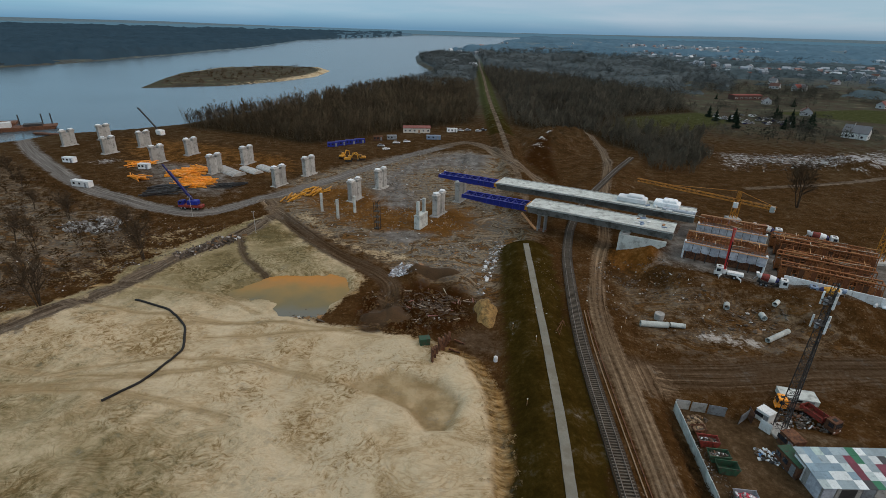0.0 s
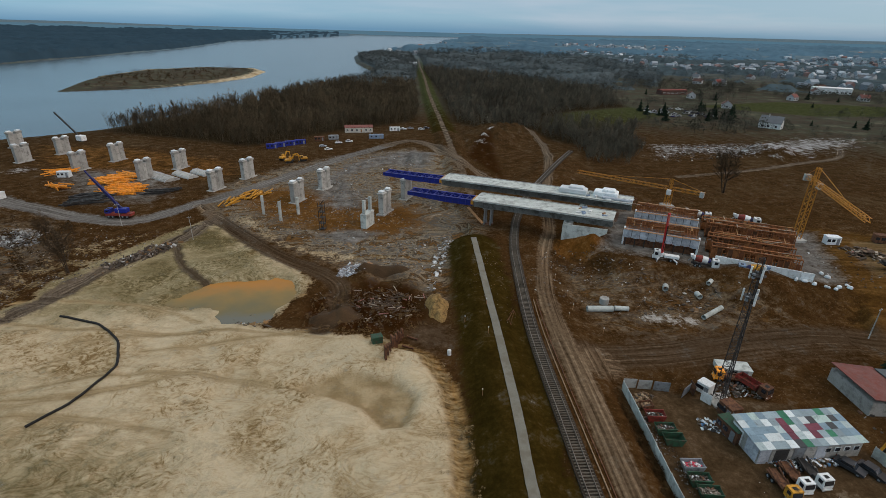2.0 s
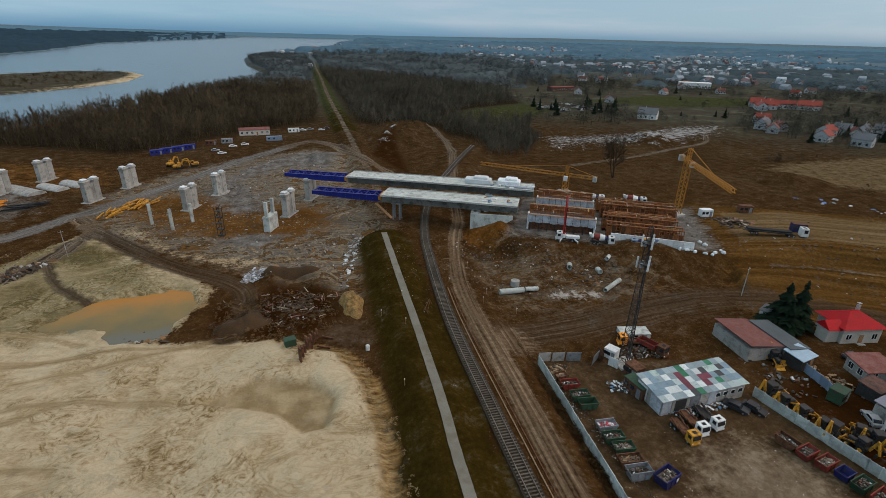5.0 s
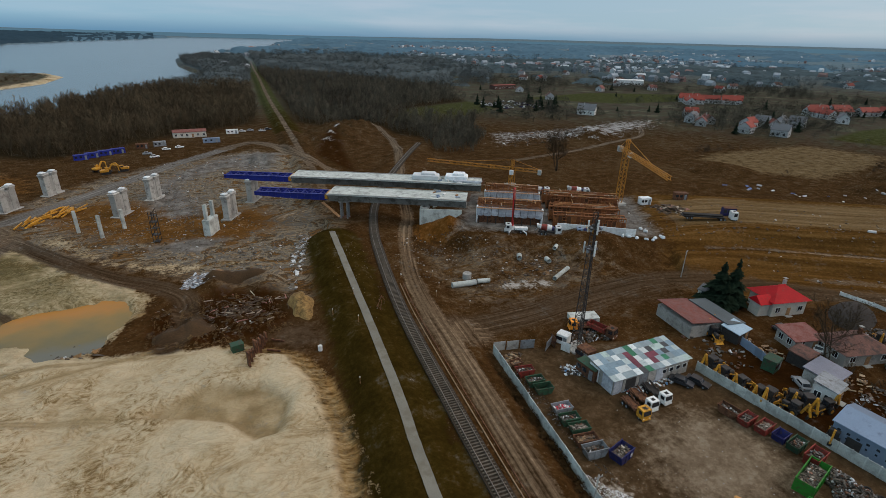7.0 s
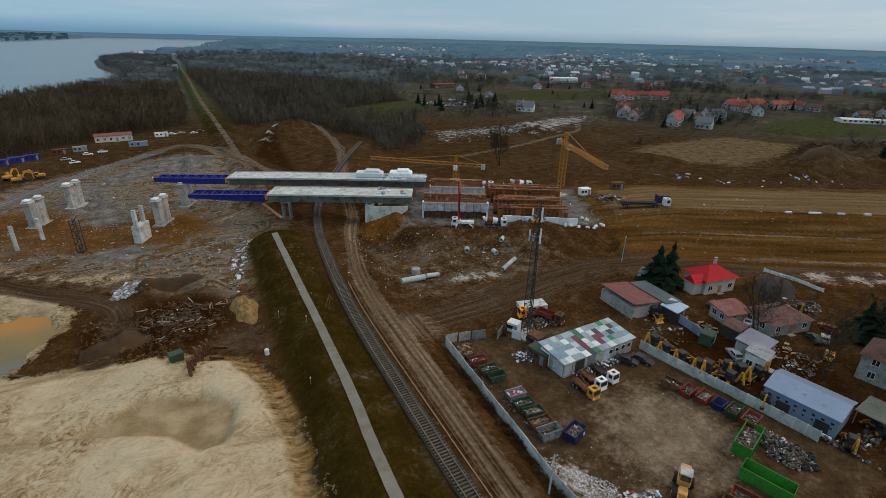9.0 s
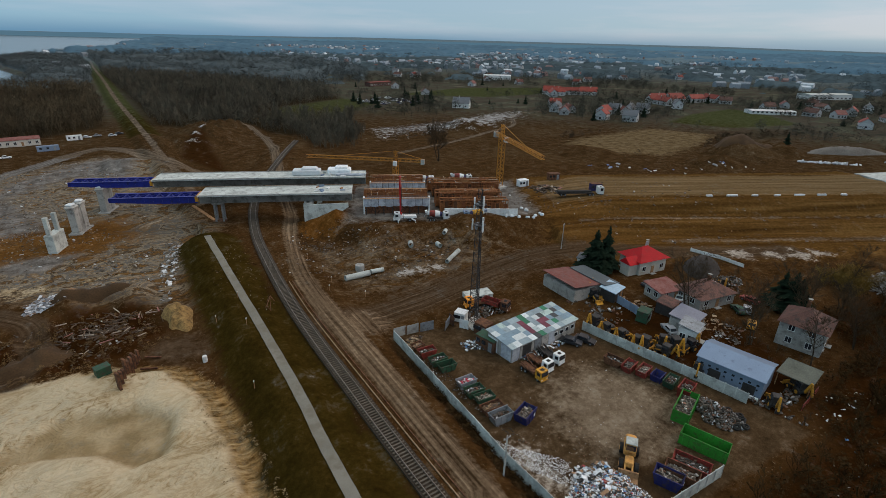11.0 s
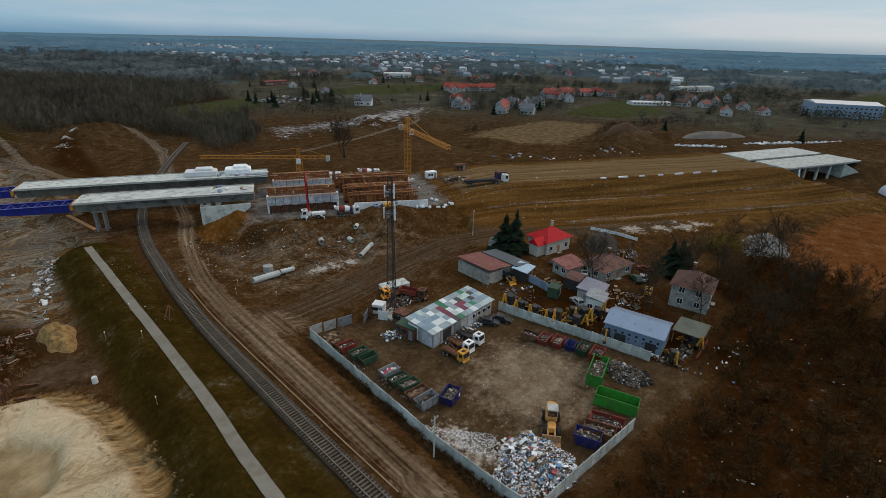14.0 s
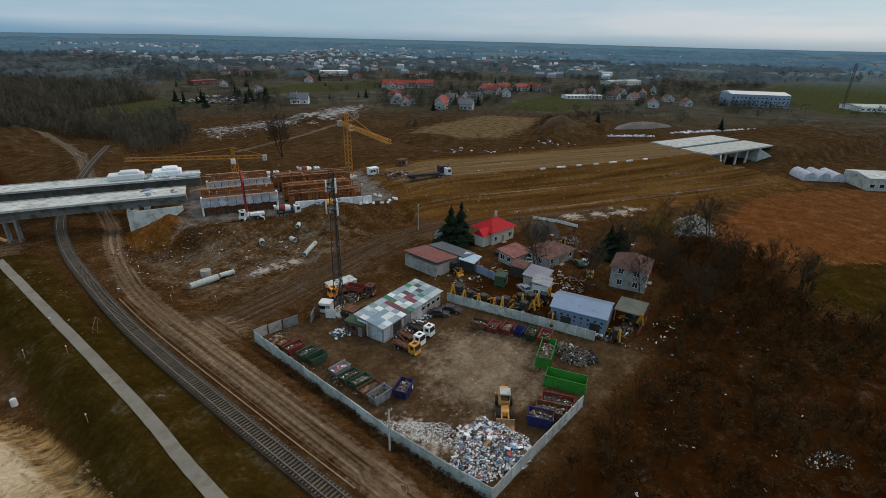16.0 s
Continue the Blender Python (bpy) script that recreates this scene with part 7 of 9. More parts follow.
# lattice mast with its cabinets
mast = thing("radio_mast", Matrix.Translation((61.0, 68.3, hz(61, 68.3))), "tall dark steel lattice radio mast with white antennas", "mast")
MH = 29.6
legs = [(1.25 * math.cos(a), 1.25 * math.sin(a)) for a in (0.5, 0.5 + 2.094, 0.5 + 4.189)]
for i, (x, y) in enumerate(legs):
    part("leg", MB().cyl((x, y, -0.3), (x * 0.42, y * 0.42, MH), 0.10, 0.06, 6), M_DSTEEL, mast)
NB = 20
for i in range(NB):
    z0, z1 = MH * i / NB, MH * (i + 1) / NB
    k0, k1 = 1 - 0.58 * z0 / MH, 1 - 0.58 * z1 / MH
    for a in range(3):
        (x0, y0), (x1, y1) = legs[a], legs[(a + 1) % 3]
        part("brace", MB().bar((x0 * k0, y0 * k0, z0), (x1 * k1, y1 * k1, z1), 0.05), M_DSTEEL, mast)
        part("brace", MB().bar((x1 * k0, y1 * k0, z0), (x0 * k1, y0 * k1, z1), 0.05), M_DSTEEL, mast)
        part("strut", MB().bar((x0 * k1, y0 * k1, z1), (x1 * k1, y1 * k1, z1), 0.07), M_DSTEEL, mast)
part("foundation", MB().box(0, 0, -0.5, 4, 4, 0.8, bev=0.05), M_CONC, mast)
for zz in (22.4, 26.5):
    part("platform", MB().cyl((0, 0, zz), (0, 0, zz + 0.12), 1.25, n=10), M_DSTEEL, mast)
for zz, rr in ((21.3, 1.35), (25.6, 1.15)):
    for a in (0.3, 2.4, 4.5):
        part("antenna", MB().box(rr * math.cos(a), rr * math.sin(a), zz, 0.3, 0.32, 2.3, a, bev=0.06), M_WHITE, mast, "white panel antenna")
    for a in (1.2, 3.3):
        part("radio_unit", MB().box(0.9 * math.cos(a), 0.9 * math.sin(a), zz + 0.4, 0.45, 0.4, 0.9, a), M_GREY, mast)
part("cable_ladder", MB().box(0.15, 0, 0, 0.16, 0.08, MH - 1), M_DSTEEL, mast)
site_box(stand(59.8, 71.2, -62) @ Matrix.Scale(0.86, 4), M_WHITE, "white equipment cabin at the foot of the mast", 2.8, "", "equipment_cabin")
site_box(stand(57.6, 60.0, -82), M_RUST, "rusty red-brown container beside the shed", 4.6, "", "old_container", M_DGREEN)
site_box(stand(60.2, 64.4, -80), M_RUST, "rusty container standing by the mast", 3.0, "", "old_container")
site_box(stand(69.5, 77, -14) @ Matrix.Diagonal((1, 1.3, 0.45, 1)), M_CONC_L, "low pale container beyond the mast", 6.5, "", "old_container")
site_box(stand(92.5, 48.3, 15), M_DGREEN, "pale green container with a rusty load on top", 3.0, "", "old_container")
lorry(stand(69.6, 70.5, -70) @ Matrix.Scale(0.85, 4), M_RUST, "tipper", "rusty lorry with a dull red tipper body behind the shed", "", M_RED)
lorry(stand(66.6, 74.0, 160) @ Matrix.Scale(0.8, 4), M_ORANGE, "skip", "old orange lorry beside the mast", "", M_RUST)
heap("scrap_heap", 66, 71, 5, 3, 0.8, 160, P_DARK, "scrap and tyres strewn behind the shed", (0.2, 0.9), 8)
heap("scrap_heap", 56, 62, 3.0, 2.2, 0.4, 90, P_MIX, "white and dark scrap by the rusty container", (0.2, 1.0), 9)
heap("scrap_heap", 66, 53.0, 7, 0.9, 0.6, 200, P_MIX, "scrap leaning along the front of the shed", (0.2, 0.9), 10)
heap("scrap_heap", 46.5, 69.5, 2, 2, 0.9, 120, P_WOODS, "orange-brown scrap by the gate", (0.2, 0.9), 12)


# ---- plant depot and houses ----
def backhoe(m, label="yellow backhoe loader parked at the depot fence", p=None):
    p = p or M_YEL
    e = thing("backhoe_loader", m, label, "backhoe", "backhoe loaders")
    part("chassis", MB().box(0, 0, 0.7, 3.4, 1.0, 0.7, bev=0.1), M_DSTEEL, e)
    part("bonnet", MB().box(1.1, 0, 1.3, 1.5, 0.95, 0.6, bev=0.15), M_DSTEEL, e)
    c = part("cab", MB().box(-0.6, 0, 1.2, 1.5, 1.5, 1.6, bev=0.1), M_DSTEEL, e)
    part("cab_roof", MB().box(-0.6, 0, 2.8, 1.7, 1.7, 0.16, bev=0.06), M_DSTEEL, c)
    part("cab_window", MB().box(0.16, 0, 1.7, 0.03, 1.2, 0.9).box(-0.6, 0.76, 1.7, 1.2, 0.03, 0.9).box(-0.6, -0.76, 1.7, 1.2, 0.03, 0.9), M_GLASS, c)
    wheels(e, (1.4,), 0.85, 0.48, 0.35, p)
    wheels(e, (-0.9,), 0.9, 0.75, 0.45, p)
    for s in (-1, 1):
        part("loader_arm", MB().bar((0.4, s * 0.6, 1.3), (2.5, s * 0.6, 0.6), 0.15, 0.28), p, e)
    part("front_bucket", MB().prism([(2.4, 1.0), (2.5, 0.1), (3.3, 0.05), (3.2, 0.15), (2.7, 0.3), (2.6, 1.0)], -1.1, 1.1, "y"), p, e)
    part("rear_boom", MB().bar((-1.8, 0, 1.1), (-2.7, 0, 3.9), 0.34, 0.45), p, e)
    part("rear_arm", MB().bar((-2.7, 0, 3.9), (-3.5, 0, 1.3), 0.3, 0.36), p, e)
    part("rear_bucket", MB().prism([(-3.4, 1.3), (-3.0, 1.4), (-2.8, 0.7), (-3.2, 0.5)], -0.35, 0.35, "y"), M_DSTEEL, e)
    return e


bk = backhoe(stand(81.9, 52.6, -5))
copy_thing(backhoe(stand(87.6, 38.6, 60), "yellow backhoe loader with a yellow roof in the depot", M_YEL), stand(83.4, 42.0, 10))
for x, y, tn in ((81.9, 49.8, -8), (82.3, 46.6, -4), (82.9, 43.4, 4), (84.0, 38.6, 95), (87.0, 40.6, 40), (89.4, 36.4, 170), (83.9, 31.6, 20), (85.6, 19.4, 30), (93.2, 18.6, 60), (91.4, 60.6, 250), (93.6, 61.8, 240), (124, 46, 30)):
    copy_thing(bk, stand(x, y, tn) @ Matrix.Scale(0.86, 4))


def window(parent, x, y, z, w, h, turn=0.0, frame_mat=None):
    """A framed window set in a wall whose outside faces -y, turned about z."""
    r = Matrix.Rotation(turn, 4, "Z")
    f = part("window", MB().box(0, 0, 0, w, 0.1, h), frame_mat or M_WHITE, parent)
    f.matrix_parent_inverse = Matrix.Identity(4)
    f.matrix_basis = Matrix.Translation((x, y, z)) @ r
    for k in (-1, 1):
        part("pane", MB().box(k * w * 0.235, -0.045, 0.08, w * 0.40, 0.03, h - 0.16), M_GLASS, f)
    part("sill", MB().box(0, -0.09, -0.07, w + 0.15, 0.2, 0.06), M_CONC, f)
    return f


def house(m, L, W, H, rh, wall, roof, label, kind="gable", over=0.45, floors=1, chimney=True, windows=True, name="house", cat="house", doors=1, group="", fine=True):
    """A house with its ridge along x."""
    h = thing(name, m, label, cat, group)
    part("wall", MB().box(0, 0, -0.4, L, W, H + 0.4), wall, h)
    a, b = L / 2 + over, W / 2 + over
    t = 0.16
    if kind == "gable":
        for s in (-1, 1):
            part("gable", MB().prism([(-W / 2, H), (W / 2, H), (0, H + rh * W / 2 / b)], s * (L / 2 - 0.1) - 0.1, s * (L / 2 - 0.1) + 0.1, "x"), wall, h)
            z0 = H - rh * over / (W / 2) * 0.5
            part("roof", MB().prism([(s * b, z0), (0, H + rh), (0, H + rh + t), (s * b, z0 + t)], -a, a, "x"), roof, h)
    elif kind == "hip":
        k = max(0.2, L / 2 - W / 2)
        z0 = H - 0.1
        v = [(-a, -b, z0), (a, -b, z0), (a, b, z0), (-a, b, z0), (-k, 0, H + rh), (k, 0, H + rh)]
        part("roof", MB().add(v, [(0, 1, 5, 4), (1, 2, 5), (2, 3, 4, 5), (3, 0, 4), (3, 2, 1, 0)]), roof, h)
        part("ridge", MB().cyl((-k, 0, H + rh), (k, 0, H + rh), 0.12, n=6), roof, h)
    else:
        v = [(-a, -b, H), (a, -b, H), (a, b, H + rh), (-a, b, H + rh)]
        part("roof", MB().add(v + [(x, y, z + t) for x, y, z in v], [(3, 2, 1, 0), (4, 5, 6, 7), (0, 1, 5, 4), (1, 2, 6, 5), (2, 3, 7, 6), (3, 0, 4, 7)]), roof, h)
    if chimney:
        c = part("chimney", MB().box(L * 0.15, W * 0.1, H + rh * 0.4, 0.6, 0.6, rh * 0.6 + 0.9), M_RUST if roof is M_ROOFBRN else M_WALLG, h)
        part("chimney_cap", MB().box(L * 0.15, W * 0.1, H + rh + 1.3, 0.75, 0.75, 0.1), M_CONC, c)
    if windows and not fine:
        for fl in range(floors):
            for x in (-L * 0.3, L * 0.05, L * 0.32):
                for s in (-1, 1):
                    part("window", MB().box(x, s * (W / 2 + 0.03), 1.0 + fl * 2.7, 1.4, 0.1, 1.4), M_GLASS, h)
            for s in (-1, 1):
                part("window", MB().box(s * (L / 2 + 0.03), 0, 1.0 + fl * 2.7, 0.1, 1.4, 1.4), M_GLASS, h)
    elif windows:
        for fl in range(floors):
            z = 1.0 + fl * 2.7
            n = max(2, int(L / 3))
            for i in range(n):
                x = -L / 2 + (i + 0.5) * L / n
                for s in (-1, 1):
                    if not (fl == 0 and i == n // 2 and s < 0):
                        window(h, x, s * (W / 2 + 0.03), z, 1.3, 1.35, 0 if s < 0 else math.pi)
            for s in (-1, 1):
                for y in (-W * 0.22, W * 0.22):
                    window(h, s * (L / 2 + 0.03), y, z, 1.2, 1.35, math.pi / 2 * s)
    if doors and fine:
        n = max(2, int(L / 3))
        x = -L / 2 + (n // 2 + 0.5) * L / n
        d = part("door", MB().box(x, -W / 2 - 0.03, 0, 1.0, 0.1, 2.1), M_WOOD, h)
        part("handle", MB().box(x + 0.35, -W / 2 - 0.11, 1.0, 0.14, 0.05, 0.05), M_STEEL, d)
        part("step", MB().box(x, -W / 2 - 0.5, -0.2, 1.6, 0.9, 0.35), M_CONC, h)
    return h


rh_ = house(stand(117.2, 64.6, -12), 9.2, 7.2, 3.9, 2.4, M_WALL, M_ROOFRED, "cream house with a bright red hipped roof", "hip", 0.7, 1)
part("porch", MB().box(-6.2, -1.4, -0.3, 2.8, 3.0, 3.6), M_WALL, rh_)
part("porch_roof", MB().prism([(-3.4, 3.2), (0.6, 3.2), (-1.4, 4.9)], -7.9, -4.2, "x"), M_ROOFRED, rh_)
house(stand(113.0, 45.6, -14), 11.0, 7.6, 2.9, 1.9, M_WALLG, M_ROOFBRN, "low old grey house with a patched brown roof", "hip", 0.5)
house(stand(106.5, 52.2, -14), 6.5, 5.0, 2.5, 0.7, M_WALLG, M_ROOFOLD, "lean-to with a faded red roof beside the low house", "mono", chimney=False)
house(stand(112.0, 24.5, 8), 8.6, 7.8, 5.2, 2.6, M_WALLG, M_ROOFBRN, "old two-storey grey house with a rusty hipped roof among bare trees", "hip", 0.5, 2)
house(stand(90.6, 67.0, 84), 10.5, 8.0, 2.9, 1.0, M_WALLG, M_ROOFOLD, "grey workshop with a faded pink and red sheet roof", "mono", 0.3, chimney=False, windows=False, name="workshop", cat="shed")
house(stand(97.0, 65.2, 84), 11.0, 4.6, 2.7, 0.5, M_WALLG, mat("dark_slate_sheet", (0.085, 0.105, 0.115), 0.6, var=0.2, scale=1), "narrow shed with a dark slate-grey sheet roof", "mono", 0.3, chimney=False, windows=False, name="shed", cat="shed")
house(stand(95.6, 58.8, 10), 4.6, 3.6, 2.5, 0.5, M_DSTEEL, mat("light_blue_sheet", (0.30, 0.42, 0.52), 0.45, 0.1, var=0.15, scale=1.5), "small shelter with a light blue sheet roof", "mono", 0.3, chimney=False, windows=False, name="shelter", cat="shed")
house(stand(105.6, 73.2, -70), 5.6, 3.2, 2.4, 0.4, M_WALL, mat("grey_felt_roof", (0.11, 0.12, 0.13), 0.85, var=0.2), "small pale kiosk with a flat grey roof", "mono", 0.25, chimney=False, name="kiosk", cat="shed")
house(stand(98.0, 41.6, 8), 6.4, 5.0, 2.6, 0.5, M_WALLG, mat("lilac_sheet", (0.25, 0.26, 0.32), 0.5, 0.1, var=0.15, scale=1.5), "low garage with a lilac-grey sheet roof", "mono", 0.3, chimney=False, windows=False, name="garage", cat="garage")
house(stand(93.2, 38.4, 12), 4.4, 3.6, 3.4, 0.6, M_WHITE, M_GREY, "small white office with a grey roof in the plant depot", "mono", 0.2, chimney=False, name="office", cat="shed")
house(stand(100.5, 47.5, 8), 4.5, 3.5, 2.3, 0.4, M_DSTEEL, M_ROOFBRN, "small dark lean-to shed", "mono", 0.2, chimney=False, windows=False, name="shed", cat="shed")
barn = house(stand(87.9, 27.2, 98), 10.8, 7.4, 3.7, 1.3, M_BGREY, M_BGREY, "blue-grey sheet-metal barn with a shallow gabled roof", "gable", 0.25, chimney=False, windows=False, name="barn", cat="barn", doors=0)
for i in range(8):
    part("vent_window", MB().box(-4.6 + i * 1.3, 3.72, 2.5, 0.45, 0.06, 0.35), M_GLASS, barn)
    part("vent_window", MB().box(-4.6 + i * 1.3, 3.72, 1.6, 0.3, 0.06, 0.3), M_GLASS, barn)
for x in (-3.4, 2.2):
    part("gate", MB().box(x, 3.74, 0, 2.0, 0.08, 2.3), M_DSTEEL, barn)
solid("kerb_slab", MB().box(0, 0, 0, 10.5, 0.4, 0.5, bev=0.05), M_WHITE, "white kerb slabs along the barn", "kerb", m=stand(83.9, 26.6, 98))
can = thing("canopy", stand(95.5, 19.5, 4), "low lean-to canopy with a mossy sheet roof", "canopy")
part("roof", MB().box(0, 0, 2.6, 6.6, 5.6, 0.14), mat("mossy_sheet", (0.10, 0.11, 0.09), 0.8, var=0.3, scale=1), can)
for x in (-3, 3):
    for y in (-2.5, 2.5):
        part("post", MB().box(x, y, -0.2, 0.16, 0.16, 2.8), M_WOOD, can)
loose_panel(92, 16.2, 2, 8, 1.2, M_RED, "dull red low sheet wall by the canopy", 0)
fence_run([(94.6, 56.4), (93.6, 51), (93, 49.6)], "grey-blue sheet fence between the sheds", 2.0, 2.0, M_BGREY, "")
fence_run([(140, 63), (141.2, 56), (141, 48.6)], "leaning white slab wall beside the site road", 1.0, 3.0, M_WHITE, "")
solid("spoil_mound", MB().add([(9 * math.cos(a) * k, 5 * math.sin(a) * k, h) for k, h in ((1, -0.5), (0.72, 1.3), (0.36, 2.7)) for a in np.linspace(0, 2 * math.pi, 14, endpoint=False)] + [(0, 0, 3.1)],
      [(r * 14 + i, r * 14 + (i + 1) % 14, r * 14 + 14 + (i + 1) % 14, r * 14 + 14 + i) for r in range(2) for i in range(14)] + [(28 + i, 28 + (i + 1) % 14, 42) for i in range(14)]), mat("black_spoil", (0.035, 0.03, 0.027), 0.95, var=0.4, scale=1, bump=0.6, per=""), "dark heap of spoil behind the houses", "heap", m=stand(131, 55, 20), smooth=True)
heap("scrap_heap", 126, 46, 6, 4, 0.8, 220, P_DARK, "scrap strewn behind the low house", (0.3, 1.0), 13)
heap("scrap_heap", 101, 34, 6, 4, 0.3, 110, P_DARK, "boards and scrap on the grass behind the depot", (0.2, 1.4), 14, 0, 0.3)
heap("scrap_heap", 84.5, 24, 1.2, 10, 0.4, 140, P_DARK, "scrap between the fence and the barn", (0.2, 0.8), 15)
heap("branch_heap", 163, 20, 9, 6, 3.6, 1500, palette_mat("cut_branches", ((3, (0.28, 0.27, 0.26)), (2, (0.16, 0.14, 0.12)), (1, (0.42, 0.41, 0.40)))), "big grey heap of cut branches at the field's edge", (0.3, 1.9), 16, 20, 0.4)


heap("scrap_heap", 88, 56, 4, 6, 0.4, 60, P_DARK, "machine parts and scrap between the workshop and the shed", (0.2, 1.2), 61, 10)
heap("scrap_heap", 97, 52, 4, 4, 0.5, 60, P_WOODS, "timber and rusty scrap beside the sheet fence", (0.2, 1.4), 62, 10, 0.5)
heap("scrap_heap", 104, 40, 5, 4, 0.3, 60, P_WOODS, "brown boards and scrap behind the garage", (0.2, 1.5), 63, 10, 0.4)
heap("scrap_heap", 90.5, 18.6, 3.2, 1.6, 0.4, 60, P_DARK, "scrap at the end of the plant depot", (0.2, 1.0), 64, 4)
heap("trench_debris", 74, 104, 10, 6, 0.2, 70, P_SITE, "wet boards and broken formwork in the trench", (0.2, 1.8), 65, 20, 0.3)
heap("trench_debris", 60, 120, 12, 6, 0.2, 90, P_SITE, "clods and boards below the abutment", (0.2, 1.4), 66, -20, 0.4)
heap("yard_litter", 60, 40, 16, 14, 0.02, 70, P_SNOWY, "white scraps trodden into the yard", (0.04, 0.22), 67)


# poles
def pole(x, y, h, label, turn=0.0, r=0.14):
    p = thing("utility_pole", stand(x, y, turn), label, "pole", "utility poles")
    part("shaft", MB().cyl((0, 0, -0.4), (0, 0, h), r, r * 0.7, 8), M_CONC, p)
    part("cross_arm", MB().box(0, 0, h - 0.5, 1.3, 0.1, 0.1), M_STEEL, p)
    for s in (-0.55, 0.55):
        part("insulator", MB().cyl((s, 0, h - 0.4), (s, 0, h - 0.2), 0.05, n=6), M_WHITE, p)
    return p


pole(37.7, 34.6, 7.0, "grey concrete utility pole beside the dirt road", 0)
pole(109.3, 85.8, 8.0, "grey concrete utility pole by the site road", 20)
pole(-62.5, 152.5, 8.0, "thin dark pole beside the site road", 10, 0.1)
pole(-90, 166, 8, "thin dark pole beside the main site road", 10, 0.1)

# ---- the river flats and the sand ----
hose = [(-76, 106.5), (-68, 103.5), (-62, 99), (-58.5, 95.5), (-56.6, 91.7), (-54.5, 86.5), (-54.5, 82), (-56, 77.5), (-57.5, 74), (-61, 70)]
hp = curve(hose, 1.0)
hm = MB()
for (x0, y0), (x1, y1) in zip(hp[:-1], hp[1:]):
    hm.cyl((x0, y0, hz0(x0, y0) + 0.25), (x1, y1, hz0(x1, y1) + 0.25), 0.26, n=6, cap=False)
solid("dredge_pipe", hm, M_BLACK, "black dredging hose lying in a bend on the sand", "hose", smooth=True)
# sheet piling and the timber-lined pit
sp = thing("sheet_piling", I4, "dark rusty sheet piles standing out of the sand", "sheet piling")
for i in range(9):
    t = i / 8
    x, y = -1.6 + 3.6 * t, 82.6 + 10.5 * t
    part("piling_sheet", MB().box(x, y, hz0(x, y) - 0.6, 0.35, 0.9, 2.2 + R.uniform(0, 2.0), 0.33), M_RUST, sp)
for i in range(4):
    t = i / 3
    part("prop", MB().bar((-0.6 + 3.6 * t, 82 + 10.5 * t, 1.0), (2.2 + 3.2 * t, 81.5 + 10 * t, 0.6), 0.3), M_RUST, sp)
heap("pit_debris", -6, 107, 11, 10, 0.2, 320, P_SITE, "broken timber, stone and scrap in the muddy pit", (0.12, 0.9), 21, 0, 0.4)
rb = random.Random(22)
boards = MB()
for i in range(150):
    x, y = rb.gauss(-2, 4.5), rb.gauss(108, 3.2)
    a, L = rb.uniform(0, 3.14), rb.uniform(0.8, 3.2)
    z0, z1 = hz(x, y) + rb.uniform(0.05, 0.7), hz(x, y) + rb.uniform(0.05, 0.5)
    boards.bar(Vector((x, y, z0)), Vector((x + L * math.cos(a), y + L * math.sin(a), z1)), rb.uniform(0.08, 0.2))
solid("pit_timber", boards, P_WETB, "loose boards and beams in the muddy pit", "timber", kind="stuff")
heap("pit_debris", -10, 127, 6, 4, 0.6, 300, palette_mat("grey_slabs", ((3, (0.30, 0.31, 0.33)), (3, (0.16, 0.16, 0.17)), (2, (0.52, 0.54, 0.57)), (1, (0.2, 0.12, 0.07)))), "grey broken slabs and sheets on the mud", (0.3, 2.0), 23, 30, 0.3)
mound("earth_mound", 308, 124, 17, 8, 4.0, M_EARTH, "large dark brown earth mound beside the new road", 13, -30)
mound("rubble_mound", 366, 90, 20, 9, 3.6, mat("grey_rubble", (0.105, 0.098, 0.088), 0.95, var=0.35, scale=0.5, fine=6, bump=0.4), "large grey mound of rubble beyond the new road", 14, -35)
heap("barrier_line", 322, 85, 15, 1.4, 0.6, 60, P_SNOWY, "row of pale concrete blocks along the far road", (1.0, 3.0), 41, -42, 0.8)
heap("barrier_line", 382, 47, 44, 1.8, 0.5, 120, P_SNOWY, "white blocks and sheets along the far road", (0.8, 3.4), 42, -36, 0.6)
solid("timber_pallet", MB().box(0, 0, 0, 1.0, 3.6, 0.3, bev=0.03), M_WOOD, "pale board lying on the debris", "board", m=stand(-5.5, 126.5, 35, 0.9))
heap("debris_line", 15, 136, 2.6, 17, 0.35, 230, palette_mat("pale_debris", ((3, (0.30, 0.30, 0.30)), (5, (0.11, 0.095, 0.075)), (1.5, (0.55, 0.57, 0.58)), (2, (0.16, 0.10, 0.05)))), "pale broken stone and rags strewn down the bank", (0.15, 1.9), 24, -12, 0.4)
mound("straw_mound", 11.0, 105.6, 2.9, 6.6, 2.3, M_STRAW, "ragged heap of tan straw and cut reeds beside the levee", 3, -12, rough=1.0)
mound("earth_mound", -3, 124.5, 7.0, 3.6, 1.8, M_EARTH, "low heap of dark earth behind the pit", 8, -6)
mound("earth_mound", -13.5, 103.5, 5.5, 4.5, 1.4, M_EARTH, "low heap of dark earth beside the pit", 9, 30)

